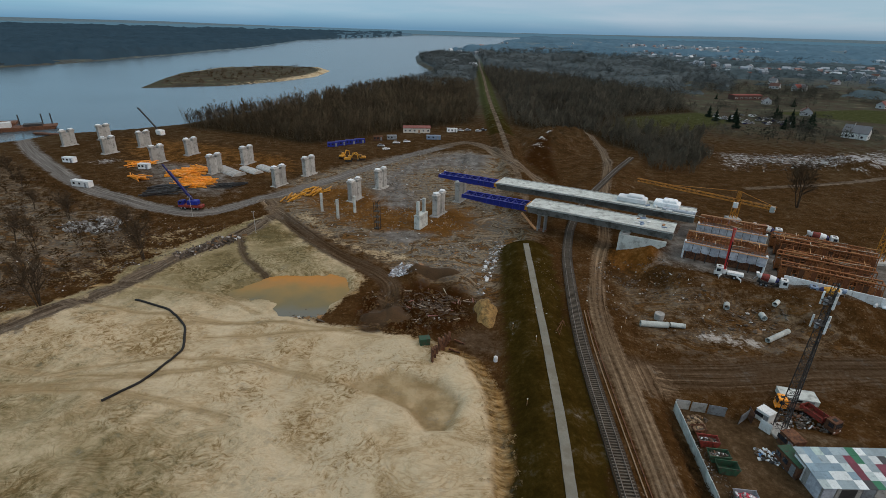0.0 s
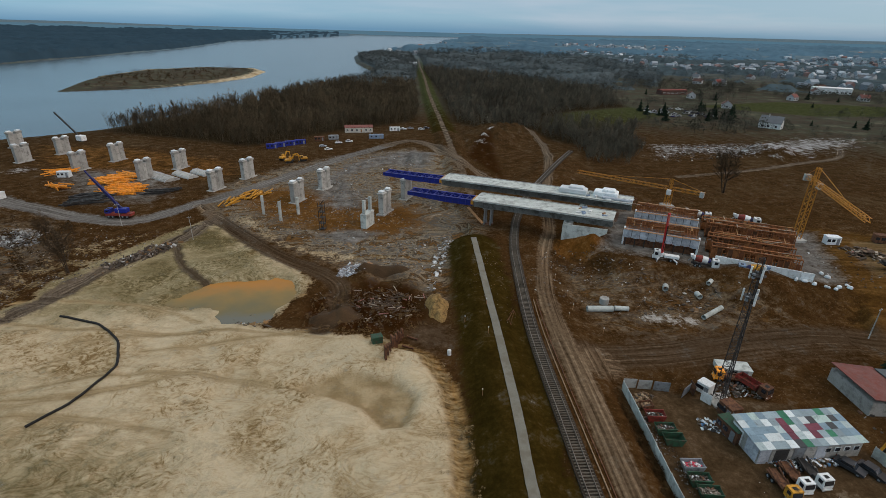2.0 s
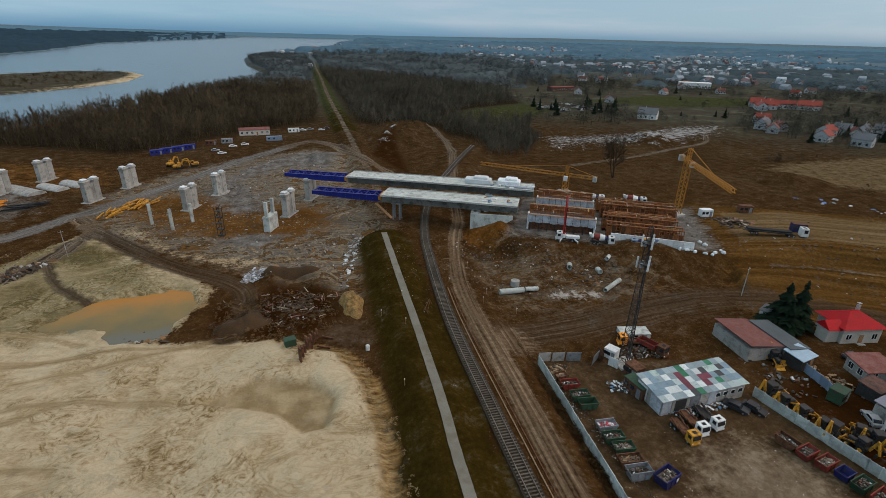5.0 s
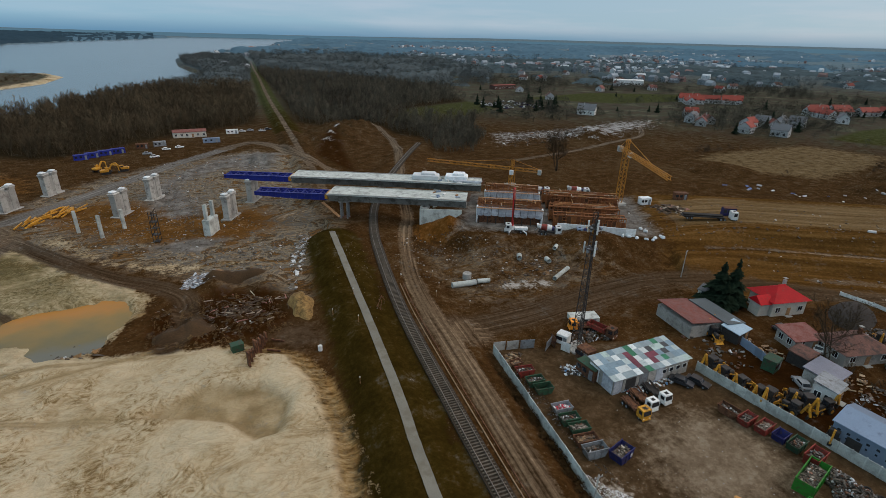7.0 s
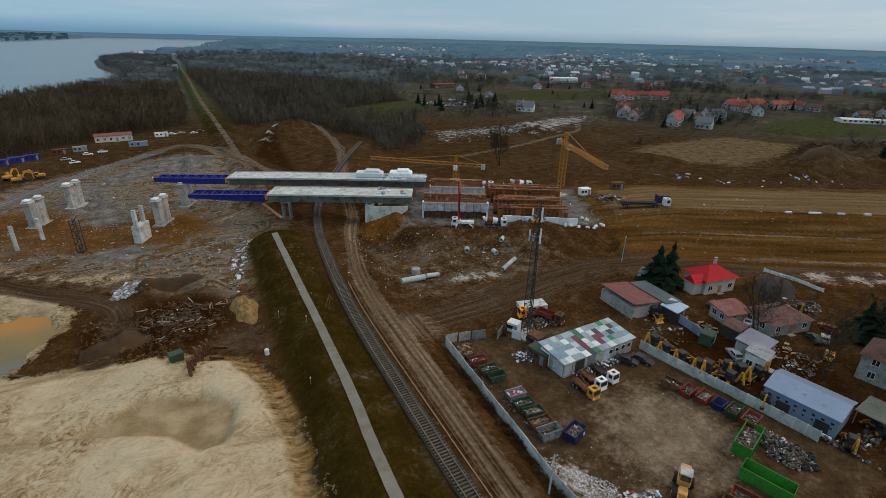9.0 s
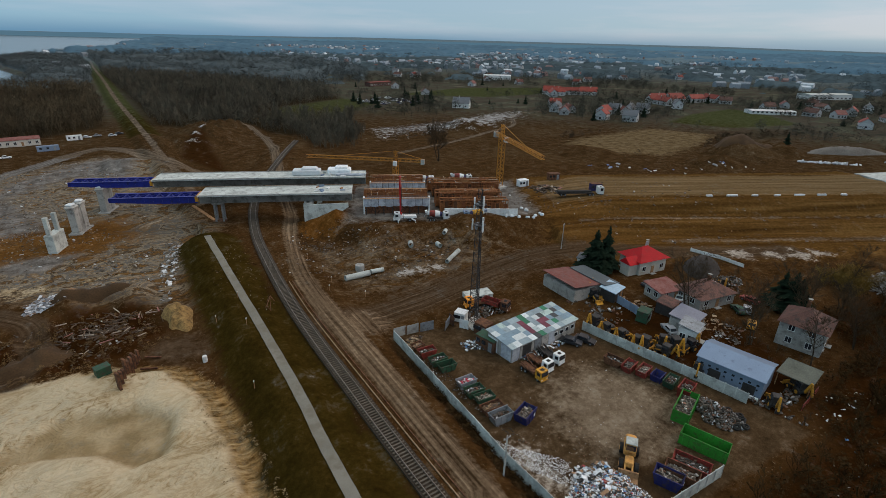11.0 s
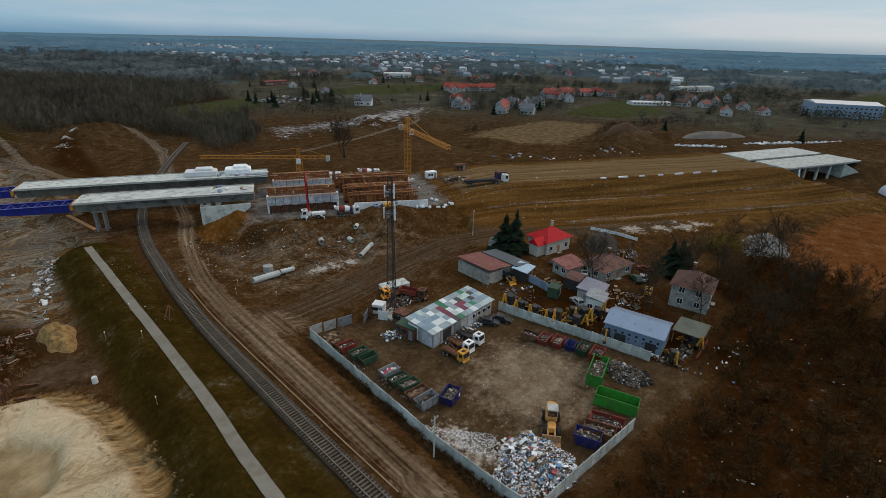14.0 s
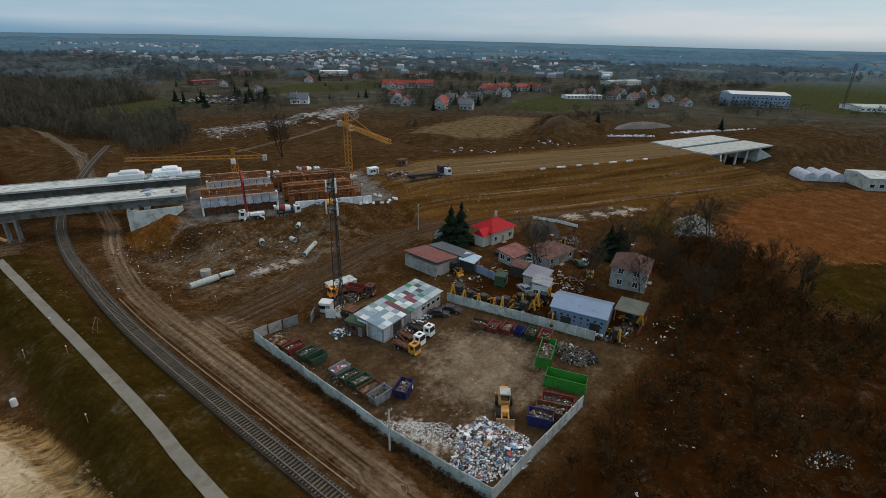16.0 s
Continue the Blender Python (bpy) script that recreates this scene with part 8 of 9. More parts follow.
P_FLAT = palette_mat("flats_debris", ((4, (0.055, 0.040, 0.026)), (4, (0.12, 0.095, 0.068)), (3, (0.20, 0.18, 0.15)), (0.6, (0.40, 0.41, 0.41)), (2, (0.20, 0.105, 0.035)), (1.2, (0.10, 0.115, 0.13))))
heap("flat_debris", 2, 138, 12, 14, 0.1, 320, P_FLAT, "broken slabs and clods strewn before the levee", (0.15, 1.4), 71, 0, 0.35)
heap("pit_debris", -34, 104, 6, 3, 0.1, 60, P_FLAT, "sticks and slabs lying in the shallow pool", (0.3, 2.4), 72, -30, 0.25)
heap("flat_debris", -25, 175, 38, 28, 0.05, 1500, P_FLAT, "site debris strewn round the piers", (0.12, 1.0), 28, -25, 0.5)
heap("flat_debris", -8, 230, 34, 40, 0.05, 1000, P_FLAT, "grey rubble strewn over the flats", (0.2, 1.3), 29, 0, 0.5)
heap("flat_debris", -98, 132, 22, 30, 0.1, 900, P_SITE, "stones and scrap strewn on the bank", (0.12, 0.9), 30, -30, 0.6)
heap("rock_heap", -118, 154, 10, 6, 0.9, 300, palette_mat("pale_rock", ((2, (0.36, 0.38, 0.38)), (3, (0.20, 0.20, 0.20)), (3, (0.09, 0.08, 0.07)))), "heap of pale and grey broken stone", (0.3, 2.0), 31, -25)
heap("rock_heap", -72, 142, 10, 4, 0.7, 220, P_SITE, "dark broken stone on the sand", (0.3, 1.8), 32, 50)
heap("trench_debris", 62, 108, 24, 12, 0.05, 420, P_SITE, "stones and scrap strewn on the earth below the abutment", (0.1, 0.8), 33, -10, 0.6)
heap("trench_debris", 55, 128, 12, 8, 0.2, 200, P_SITE, "pale bits strewn round the sand mound", (0.15, 0.8), 34)
heap("bank_debris", 150, 92, 60, 22, 0.05, 350, P_SITE, "stones strewn along the new bank", (0.2, 1.2), 35, -36, 0.6)
heap("field_debris", 236, 122, 46, 7, 0.1, 26, palette_mat("pale_blocks", ((3, (0.6, 0.61, 0.62)), (2, (0.3, 0.3, 0.3)), (1, (0.12, 0.2, 0.42)))), "pale blocks and sacks along the field track", (0.5, 2.6), 36, -36, 0.6)
heap("field_debris", 205, 280, 55, 16, 0.6, 700, P_SITE, "broken concrete strewn on the white-patched waste ground", (0.4, 2.2), 37, 10, 0.3)
for i in range(11):
    q = on_road(96 + i * 8.5, -6.5 + (i - 4) * -0.3)
    solid("kerb_stack", MB().box(0, 0, 0, R.uniform(2, 4.5), 0.7, 0.6, bev=0.06), M_WHITE, "white kerb stones laid out along the bank's edge", "kerb stones", "kerb stones", m=Matrix.Translation((q.x, q.y, hz(q.x, q.y))) @ Matrix.Rotation(road_heading(100), 4, "Z")) if i > 3 else None

heap("brush_litter", 82, 0, 30, 14, 0.3, 75, P_MIX, "pale litter and rags caught in the dark brush", (0.1, 0.7), 51, 0, 0.4)
heap("brush_litter", 73, -14, 3.2, 1.7, 0.25, 110, P_SNOWY, "patch of pale dumped rubble in the brown brush", (0.1, 0.5), 53, -35, 0.4)
heap("brush_litter", 96, 12, 7, 3, 0.2, 30, P_SNOWY, "white litter behind the plant depot", (0.1, 0.7), 52, -10, 0.4)
heap("levee_litter", 26, 112, 5, 22, 0.1, 120, P_SITE, "stones and scraps beside the path on the levee", (0.1, 0.5), 53, -10, 0.5)
tr_ = thing("steel_trestle", stand(26.6, 94.5, 62), "low rusty steel trestle lying beside the railway", "trestle")
for x in (-2.2, 2.2):
    part("leg", MB().bar((x, -0.8, 0.05), (x, -0.1, 1.2), 0.1).bar((x, 0.8, 0.05), (x, 0.1, 1.2), 0.1), M_RUST, tr_)
part("top_rail", MB().bar((-2.5, 0, 1.2), (2.5, 0, 1.2), 0.12), M_RUST, tr_)
part("brace", MB().bar((-2.2, -0.6, 0.3), (2.2, -0.2, 1.0), 0.08), M_RUST, tr_)
solid("white_barrel", MB().cyl((0, 0, 0), (0, 0, 1.1), 0.45, 0.42, 12).cyl((0, 0, 1.1), (0, 0, 1.2), 0.3, n=10), M_WHITE, "white plastic barrel at the foot of the levee", "barrel", m=stand(11.7, 86))
solid("steel_box", MB().box(0, 0, 0, 2.2, 1.6, 1.5, bev=0.05).box(0, 0, 1.5, 2.3, 1.7, 0.08), M_DGREEN, "dark green steel box beside the sheet piles", "box", m=stand(-3.4, 89.0, 15))
for i, (x, y) in enumerate(((43.8, 101), (44.4, 117), (41, 96), (44.8, 108), (46, 126), (48, 92), (20.2, 88), (22.0, 100), (15.8, 70), (16.4, 96))):
    st_ = thing("survey_stake", stand(x, y, i * 30), "thin timber stake with a white top beside the track", "stake", "survey stakes")
    part("stick", MB().box(0, 0, -0.2, 0.09, 0.09, 1.7), M_WOOD, st_)
    part("cap", MB().box(0, 0, 1.3, 0.17, 0.17, 0.30, bev=0.04), M_WHITE, st_, "white painted top")
fm_ = thing("lattice_pylon", stand(599, -28), "tall dark lattice pylon far beyond the warehouse", "pylon")
part("shaft", lattice(MB(), (0, 0, -1), (0, 0, 42), 1.6, 26, 0.3), M_DSTEEL, fm_)
part("cross_arm", MB().box(0, 0, 38, 5, 0.4, 0.4), M_DSTEEL, fm_)

# orange steel, tents, machines on the flats
def bundle(m, n, L, mt, label, seed, w=9.0):
    b = thing("steel_bundle", m, label, "steel bundle", "steel bundles")
    r = random.Random(seed)
    for i in range(n):
        y, z = r.uniform(-w / 2, w / 2), r.uniform(0.0, 1.3)
        a = r.uniform(-0.5, 0.5)
        x = r.uniform(-4, 4)
        d = Vector((math.cos(a), math.sin(a), r.uniform(-0.03, 0.03))) * L / 2
        part("beam", MB().bar(Vector((x, y, z + 0.2)) - d, Vector((x, y, z + 0.2)) + d, 0.35, 0.4), mt, b)
    return b


bundle(stand(-117, 222, -18), 64, 11, M_ORANGE, "stack of bright orange steel beams on the flats", 1, 15)
bundle(stand(-108, 206, 10), 56, 11, M_ORANGE, "stack of bright orange steel beams beside the dark ones", 2, 12)
bundle(stand(-148, 236, 30), 16, 9, M_ORANGE, "smaller stack of orange beams by the road", 3, 6)
bundle(stand(-136, 212, -30), 14, 7, M_ORANGE, "smaller stack of orange beams by the road", 4, 5)
bundle(stand(-114, 194, 12), 40, 10, M_DSTEEL, "rows of dark steel beams beside the orange ones", 5, 11)
bundle(stand(-92, 203, 20), 18, 8, M_DSTEEL, "dark steel beams laid beside the road", 6, 6)
bundle(stand(-55, 200, 60), 18, 6, M_YEL, "yellow steel parts stacked beside the junction", 7, 9)
bundle(stand(-61, 190, 70), 12, 6, M_YEL, "yellow steel parts stacked beside the junction", 8, 6)


def cover(m, L, W, h, label):
    """A low rounded cover of grey sheeting over stored goods."""
    t = thing("store_cover", m, label, "tent", "store covers")
    prof = [(W / 2 * math.cos(a), h * math.sin(a)) for a in np.linspace(0, math.pi, 9)]
    part("sheeting", MB().prism(prof, -L / 2, L / 2, "x"), M_CONC if h < 2 else M_TARP, t)
    for x in np.linspace(-L / 2 + 0.3, L / 2 - 0.3, 5):
        part("hoop", MB().prism([(k * 1.02, z * 1.02 + 0.01) for k, z in prof], x - 0.12, x + 0.12, "x"), M_TARP, t)
    return t


cover(stand(-101, 226, -40), 18, 7, 1.6, "low white sheeted cover over stored goods")
cover(stand(-92, 229, -40), 13, 5.4, 1.5, "low white sheeted cover over stored goods")
cover(stand(-86, 233, -40), 11, 5.4, 1.5, "low white sheeted cover over stored goods")
site_box(stand(-151, 198, -14), M_WHITE, "long white site cabin beside the main site road", 9)
site_box(stand(-183, 236, -10), M_WTARP, "white lorry body standing on the flats", 6, "")
site_box(stand(-142, 228, 0), M_WTARP, "white tank on the flats", 5, "")
for i, (x, y) in enumerate(((-62, 292), (-57, 296), (-52, 299), (-66, 288))):
    site_box(stand(x, y, 20), M_BLUE, "blue portable cabin at the forest edge", 6, "blue cabins")
house(stand(-20, 338, 6), 18, 6, 3.2, 1.2, M_WALL, M_ROOFOLD, "long pale site hut with a dull red roof", "gable", 0.3, chimney=False, name="site_hut", cat="hut")
site_box(stand(-8, 316, 4), M_BGREY, "light blue container by the track", 9)
site_box(stand(4, 342, 4), M_WHITE, "pale container at the forest edge", 7)
site_box(stand(-42, 308, 8), M_RUST, "rust-red container at the forest edge", 6)
site_box(stand(-34, 312, 12), M_GREY, "grey container at the forest edge", 6)
for x, y, tn, lb in ((-50, 252, 10, 0), (-44, 256, 190, 0), (-54, 258, 60, 0)):
    excavator(stand(x, y, tn), "yellow excavator working on the flats")
for x, y, mt in ((-30, 300, M_WHITE), (-24, 304, M_WHITE), (-38, 290, M_CARS), (10, 346, M_WHITE), (15, 348, M_CARS), (22, 345, M_WHITE), (26, 350, M_CARD), (-34, 282, M_WHITE)):
    car(stand(x, y, R.uniform(-20, 20)), mt, "car parked on the site near the forest edge", "site cars")
mc = thing("mobile_crane", stand(-94, 174, 175), "blue and red mobile crane with its boom raised", "crane")
part("carrier", MB().box(0, 0, 0.8, 9, 2.5, 1.0, bev=0.1), M_RED, mc)
part("upper_body", MB().box(-1, 0, 1.9, 4, 2.4, 1.6, bev=0.15), M_BLUE, mc)
wheels(mc, (3.4, 2.0, -1.4, -2.9), 1.05, 0.6)
cab_of(mc, 2.6, 2.4, 2.0, M_BLUE, 1.2, 1.8)
part("boom", MB().bar((-1, 0, 3.2), (7.5, -1.5, 13.5), 0.7, 0.8), M_NAVY, mc)
part("boom_tip", MB().bar((7.3, -1.4, 13.2), (9.5, -1.8, 16), 0.45), M_NAVY, mc)
# piers in the river, barge and crane barge at the far edge of the site
bg = thing("barge", Matrix.Translation((-276, 322, -2.6)) @ Matrix.Rotation(radians(35), 4, "Z"), "rusty brown work barge with cabins moored by the piers", "barge")
part("hull", MB().prism([(-19, -1.0), (17, -1.0), (20, 2.2), (-19, 2.2)], -5, 5, "y"), M_RUST, bg)
part("deck_house", MB().box(-8, 0, 2.2, 8, 5, 3.2, bev=0.1), M_WHITE, bg)
part("deck_load", MB().box(7, 0, 2.2, 10, 6, 1.4, bev=0.1), M_DSTEEL, bg)
for x in (0, 12, 17):
    part("spud_pile", MB().cyl((x, 4, -2), (x, 4, 9), 0.35, n=8), M_DSTEEL, bg)
cb = thing("crane_barge", Matrix.Translation((-305, 335, -2.6)) @ Matrix.Rotation(radians(30), 4, "Z"), "crawler crane with a tall dark lattice boom on a pontoon", "crane")
part("pontoon", MB().box(0, 0, -0.8, 26, 12, 2.4, bev=0.1), M_RUST, cb)
part("crane_house", MB().box(0, 0, 1.6, 6, 4, 3.5, bev=0.2), M_DSTEEL, cb)
part("boom", lattice(MB(), (2, 0, 4), (9, 3, 38), 1.8, 16, 0.22), M_DSTEEL, cb)
part("boom_top", lattice(MB(), (9, 3, 38), (16, 0, 38.5), 1.0, 5, 0.2), M_DSTEEL, cb)
solid("river_jetty", MB().box(0, 0, 0, 60, 3, 1.0, bev=0.1), M_RUST, "dark low sheet-pile jetty along the bank", "jetty", m=Matrix.Translation((-228, 306, -2.4)) @ Matrix.Rotation(radians(-8), 4, "Z"))
ec = thing("crawler_crane", stand(-176, 306, 150), "small crawler crane with a slanting dark boom behind the piers", "crane")
part("crane_body", MB().box(0, 0, 0.2, 5, 3.2, 3.0, bev=0.2), M_WHITE, ec)
part("boom", MB().bar((1, 0, 2.5), (19, 0, 14.5), 0.7), M_DSTEEL, ec)


# ---- vegetation ----
def sticks(segs, n=3):
    """Thin tapering sticks as one mesh's vertices and triangles."""
    v, f = [], []
    for p, q, r0, r1 in segs:
        d = (q - p)
        a = d.orthogonal().normalized()
        b = d.normalized().cross(a)
        o = len(v)
        for c, r in ((p, r0), (q, r1)):
            for i in range(n):
                t = 2 * math.pi * i / n
                w = c + a * (r * math.cos(t)) + b * (r * math.sin(t))
                v.append((w.x, w.y, w.z))
        for i in range(n):
            j = (i + 1) % n
            f += [(o + i, o + j, o + n + j), (o + i, o + n + j, o + n + i)]
    return v, f


def grow(rnd, h, spread, levels, kids, lean=0.0, r=None, bare=0.3):
    """The sticks of a bare tree, by level: trunk, limbs, twigs."""
    out = [[] for _ in range(levels + 1)]
    r = r or h * 0.014

    def branch(p, d, L, rad, lev):
        k = 3 if lev == 0 else 2
        pts, dd = [p], d.copy()
        for i in range(k):
            dd = (dd + Vector((rnd.uniform(-.14, .14), rnd.uniform(-.14, .14), 0.06 + rnd.uniform(-.05, .1)))).normalized()
            pts.append(pts[-1] + dd * L / k)
        for i in range(k):
            out[lev].append((pts[i], pts[i + 1], rad * (1 - 0.75 * i / k), rad * (1 - 0.75 * (i + 1) / k)))
        if lev < levels:
            for c in range(kids[lev]):
                t = bare + (1 - bare) * (c + rnd.random()) / kids[lev] if lev == 0 else 0.15 + 0.85 * rnd.random()
                i = min(k - 1, int(t * k))
                q = pts[i].lerp(pts[i + 1], t * k - i)
                a = rnd.uniform(0, 2 * math.pi)
                up = d * rnd.uniform(0.5, 1.0)
                s = Vector((math.cos(a), math.sin(a), rnd.uniform(-.1, .5))) * spread
                branch(q, (up + s).normalized(), L * rnd.uniform(0.35, 0.6) * (1.15 - 0.5 * t), rad * 0.5 * (1.1 - 0.5 * t), lev + 1)
    branch(Vector((0, 0, -0.3)), Vector((lean, 0, 1)).normalized(), h, r, 0)
    return out


def bare_tree(m, h, label, seed, spread=0.75, kids=(13, 7, 6), stems=1, name="bare_tree", twig=None, group="bare trees"):
    rnd = random.Random(seed)
    t = thing(name, m, label, "tree", group)
    for s in range(stems):
        g = grow(rnd, h * rnd.uniform(0.85, 1.0), spread, 3, kids, lean=0 if stems == 1 else rnd.uniform(-.25, .25))
        rot = Matrix.Rotation(2.1 * s, 4, "Z") @ Matrix.Translation((0.3 * (stems > 1), 0, 0))
        v, f = sticks(g[0] + g[1], 5)
        v2, f2 = sticks([(p, q, max(a, 0.022), max(b, 0.016)) for p, q, a, b in g[2] + g[3]], 3)
        me = fast_mesh("trunk", v, f, M_BARK)
        me.transform(rot)
        part("trunk", me, M_BARK, t)
        me = fast_mesh("crown", v2, f2, twig or M_TWIG)
        me.transform(rot)
        part("crown", me, M_TWIG, t)
    return t


bare_tree(stand(-97, 102.6), 13, "bare multi-stemmed tree at the edge of the sand", 1, 0.8, (12, 6, 5), 4)
bt = bare_tree(stand(-88, 131), 12, "bare bushy tree on the bank above the sand", 2, 0.8, (14, 7, 5), 3)
bare_tree(stand(146, 196), 19, "large bare tree standing alone in the dark field", 3, 0.9, (16, 8, 6), 3)
a1 = bare_tree(stand(112, 34), 11, "bare garden tree among the old houses", 4, 0.8, (13, 7, 5))
a2 = bare_tree(stand(120, 27), 12, "bare garden tree among the old houses", 5, 0.8, (13, 7, 5), 2)
for i, (x, y) in enumerate(((104, 20), (118, 17), (124, 22), (102, 30), (119, 50), (103, 44), (127, 34), (131, 24), (135, 12), (140, 18), (146, 10), (128, 4), (136, -2), (128, -8), (150, 27), (154, 14), (112, 12), (106, 8), (121, 8))):
    copy_thing((a1, a2)[i % 2], stand(x, y, R.uniform(0, 360)) @ Matrix.Scale(R.uniform(0.7, 1.1), 4))
for i, (x, y) in enumerate(((-104, 150), (-112, 140), (-122, 134), (-130, 160), (-140, 150), (-150, 170), (-128, 118), (-140, 128), (-155, 145), (-165, 165), (-170, 190), (-185, 205), (-120, 108), (-150, 112), (-175, 150), (-195, 180), (-112, 118), (-133, 140))):
    copy_thing((bt, a1, a2)[i % 3], stand(x, y, R.uniform(0, 360)) @ Matrix.Scale(R.uniform(0.6, 1.0), 4))


def conifer(m, h, label, seed, group="conifers"):
    rnd = random.Random(seed)
    t = thing("conifer", m, label, "tree", group)
    part("trunk", MB().cyl((0, 0, -0.3), (0, 0, h * 0.95), h * 0.018, 0.03, 7), M_BARK, t)
    v, f = [], []
    n = int(h * 26)
    for i in range(n):
        z = h * (0.08 + 0.92 * i / n)
        L = (h - z) * 0.37 * rnd.uniform(0.45, 1.25) * (0.8 + 0.3 * math.sin(z * 2.3 + seed)) + 0.15
        for k in range(3):
            a = rnd.uniform(0, 6.283)
            c, s = math.cos(a), math.sin(a)
            w = L * rnd.uniform(0.16, 0.3) + 0.08
            o = len(v)
            v += [(0.05 * c, 0.05 * s, z), (L * 0.6 * c - w * s, L * 0.6 * s + w * c, z - L * 0.22), (L * c, L * s, z - L * rnd.uniform(.3, .5)), (L * 0.6 * c + w * s, L * 0.6 * s - w * c, z - L * 0.22 - 0.05)]
            f += [(o, o + 1, o + 2), (o, o + 2, o + 3)]
    part("crown", fast_mesh("crown", v, f, M_CONIF), M_CONIF, t)
    return t


c1 = conifer(stand(108.5, 70.2), 12.2, "dark spruce beside the red-roofed house", 1)
for x, y, k in ((105.6, 71.6, 0.92), (107.6, 73.0, 0.8), (104.4, 69.0, 0.62), (124.5, 31.5, 0.8), (126, 34, 0.7), (123.5, 29.5, 0.68), (127.5, 31, 0.62)):
    copy_thing(c1, stand(x, y, R.uniform(0, 360)) @ Matrix.Scale(k, 4) @ Matrix.Diagonal((1.35, 1.35, 1, 1)))


# woods: many small bare trees in a few shapes, joined
def wood_shape(seed, h=1.0):
    rnd = random.Random(seed)
    g = grow(rnd, 1.0, 0.42, 2, (8, 4), r=0.012, bare=0.35)
    v, f = sticks([(p, q, a, b) for p, q, a, b in g[0]], 3)
    v2, f2 = sticks([(p, q, max(a, 0.0052), 0.004) for p, q, a, b in g[1]], 3)
    o = len(v)
    v, f = v + v2, f + [tuple(i + o for i in t) for t in f2]
    for p, q, a, b in g[2]:
        o = len(v)
        d = (q - p)
        s = d.orthogonal().normalized() * 0.012
        for w in (p - s * 0.3, p + s * 0.3, q + s, q - s):
            v.append((w.x, w.y, w.z))
        f += [(o, o + 1, o + 2), (o, o + 2, o + 3)]
    return np.array(v, np.float32), np.array(f, np.int32)


SHAPES = [wood_shape(s) for s in range(40, 46)]


def coarse_shape(seed, blades=34, size=1.0):
    """A far crown: a stem and a loose cloud of small blades."""
    rnd = random.Random(seed)
    v, f = [], []
    for i in range(blades):
        z = rnd.uniform(0.25, 1.0)
        r = 0.30 * math.sin(math.pi * min(1, (z - 0.1) / 0.95)) + 0.04
        a = rnd.uniform(0, 6.283)
        q = r * math.sqrt(rnd.random())
        c = Vector((q * math.cos(a), q * math.sin(a), z))
        s = rnd.uniform(0.035, 0.085) * size
        d = Vector((rnd.uniform(-1, 1), rnd.uniform(-1, 1), rnd.uniform(-.3, 1.2))).normalized() * s
        e = d.orthogonal().normalized() * s * 0.7
        o = len(v)
        for w in (c - d, c + e, c + d * 1.3, c - e):
            v.append((w.x, w.y, w.z))
        f += [(o, o + 1, o + 2), (o, o + 2, o + 3)]
    o = len(v)
    v += [(-0.012, 0, 0), (0.012, 0, 0), (0, 0.012, 0.9)]
    f += [(o, o + 1, o + 2)]
    return np.array(v, np.float32), np.array(f, np.int32)


FAR_SHAPES = [coarse_shape(s) for s in range(60, 68)]
FINE_SHAPES = [coarse_shape(s, 70, 0.55) for s in range(90, 96)]


def plant(name, places, heights, shapes, material, label, seed, cat="woods", squash=1.0):
    rg = np.random.default_rng(seed)
    V, F, o = [], [], 0
    zs = hgrid(np.array([p[0] for p in places]), np.array([p[1] for p in places])) if len(places) else []
    for (x, y), h, z in zip(places, heights, zs):
        v, f = shapes[rg.integers(len(shapes))]
        a = rg.uniform(0, 6.283)
        c, s = math.cos(a), math.sin(a)
        w = h * rg.uniform(0.8, 1.25) * squash
        V.append(np.stack([x + (v[:, 0] * c - v[:, 1] * s) * w, y + (v[:, 0] * s + v[:, 1] * c) * w, z + v[:, 2] * h - 0.2], -1))
        F.append(f + o)
        o += len(v)
    return solid(name, fast_mesh(name, np.vstack(V), np.vstack(F), material), material, label, cat, kind="stuff")


def scatter(poly, n, seed, lo, hi, keep=None):
    rg = np.random.default_rng(seed)
    p = np.array(poly, float)
    out = np.zeros((0, 2))
    while len(out) < n:
        q = rg.uniform(p.min(0), p.max(0), (n * 3, 2))
        ok = inside(q[:, 0], q[:, 1], poly) > 0
        if keep is not None:
            ok &= keep(q[:, 0], q[:, 1])
        out = np.vstack([out, q[ok]])
        if not len(q[ok]):
            break
    out = out[:n]
    return [tuple(v) for v in out], rg.uniform(lo, hi, len(out))


WOOD_RIVER = [(-176, 336), (-166, 322), (-131, 316), (-80, 290), (-56, 306), (-28, 345), (6, 362), (20, 380), (26, 460), (30, 620), (10, 640), (-52, 640), (-78, 590), (-108, 505), (-148, 408)]
WOOD_RIVER2 = [(-66, 600), (28, 600), (44, 800), (54, 1000), (64, 1400), (-20, 1500), (-72, 1320), (-56, 1120), (-16, 880), (-24, 750)]
WOOD_EAST = [(48, 380), (70, 345), (96, 330), (112, 300), (132, 292), (150, 300), (170, 330), (150, 350), (112, 372), (150, 430), (230, 470), (240, 560), (180, 700), (60, 900), (56, 560)]
WOOD_EAST2 = [(60, 800), (170, 640), (300, 560), (420, 760), (520, 1000), (560, 1500), (300, 1900), (90, 1700), (74, 1200)]
p, h = scatter(WOOD_RIVER, 2900, 1, 9, 14)
plant("woods", p, h, SHAPES, M_TWIG_L, "dense bare riverside wood of slender grey-brown trees", 1)
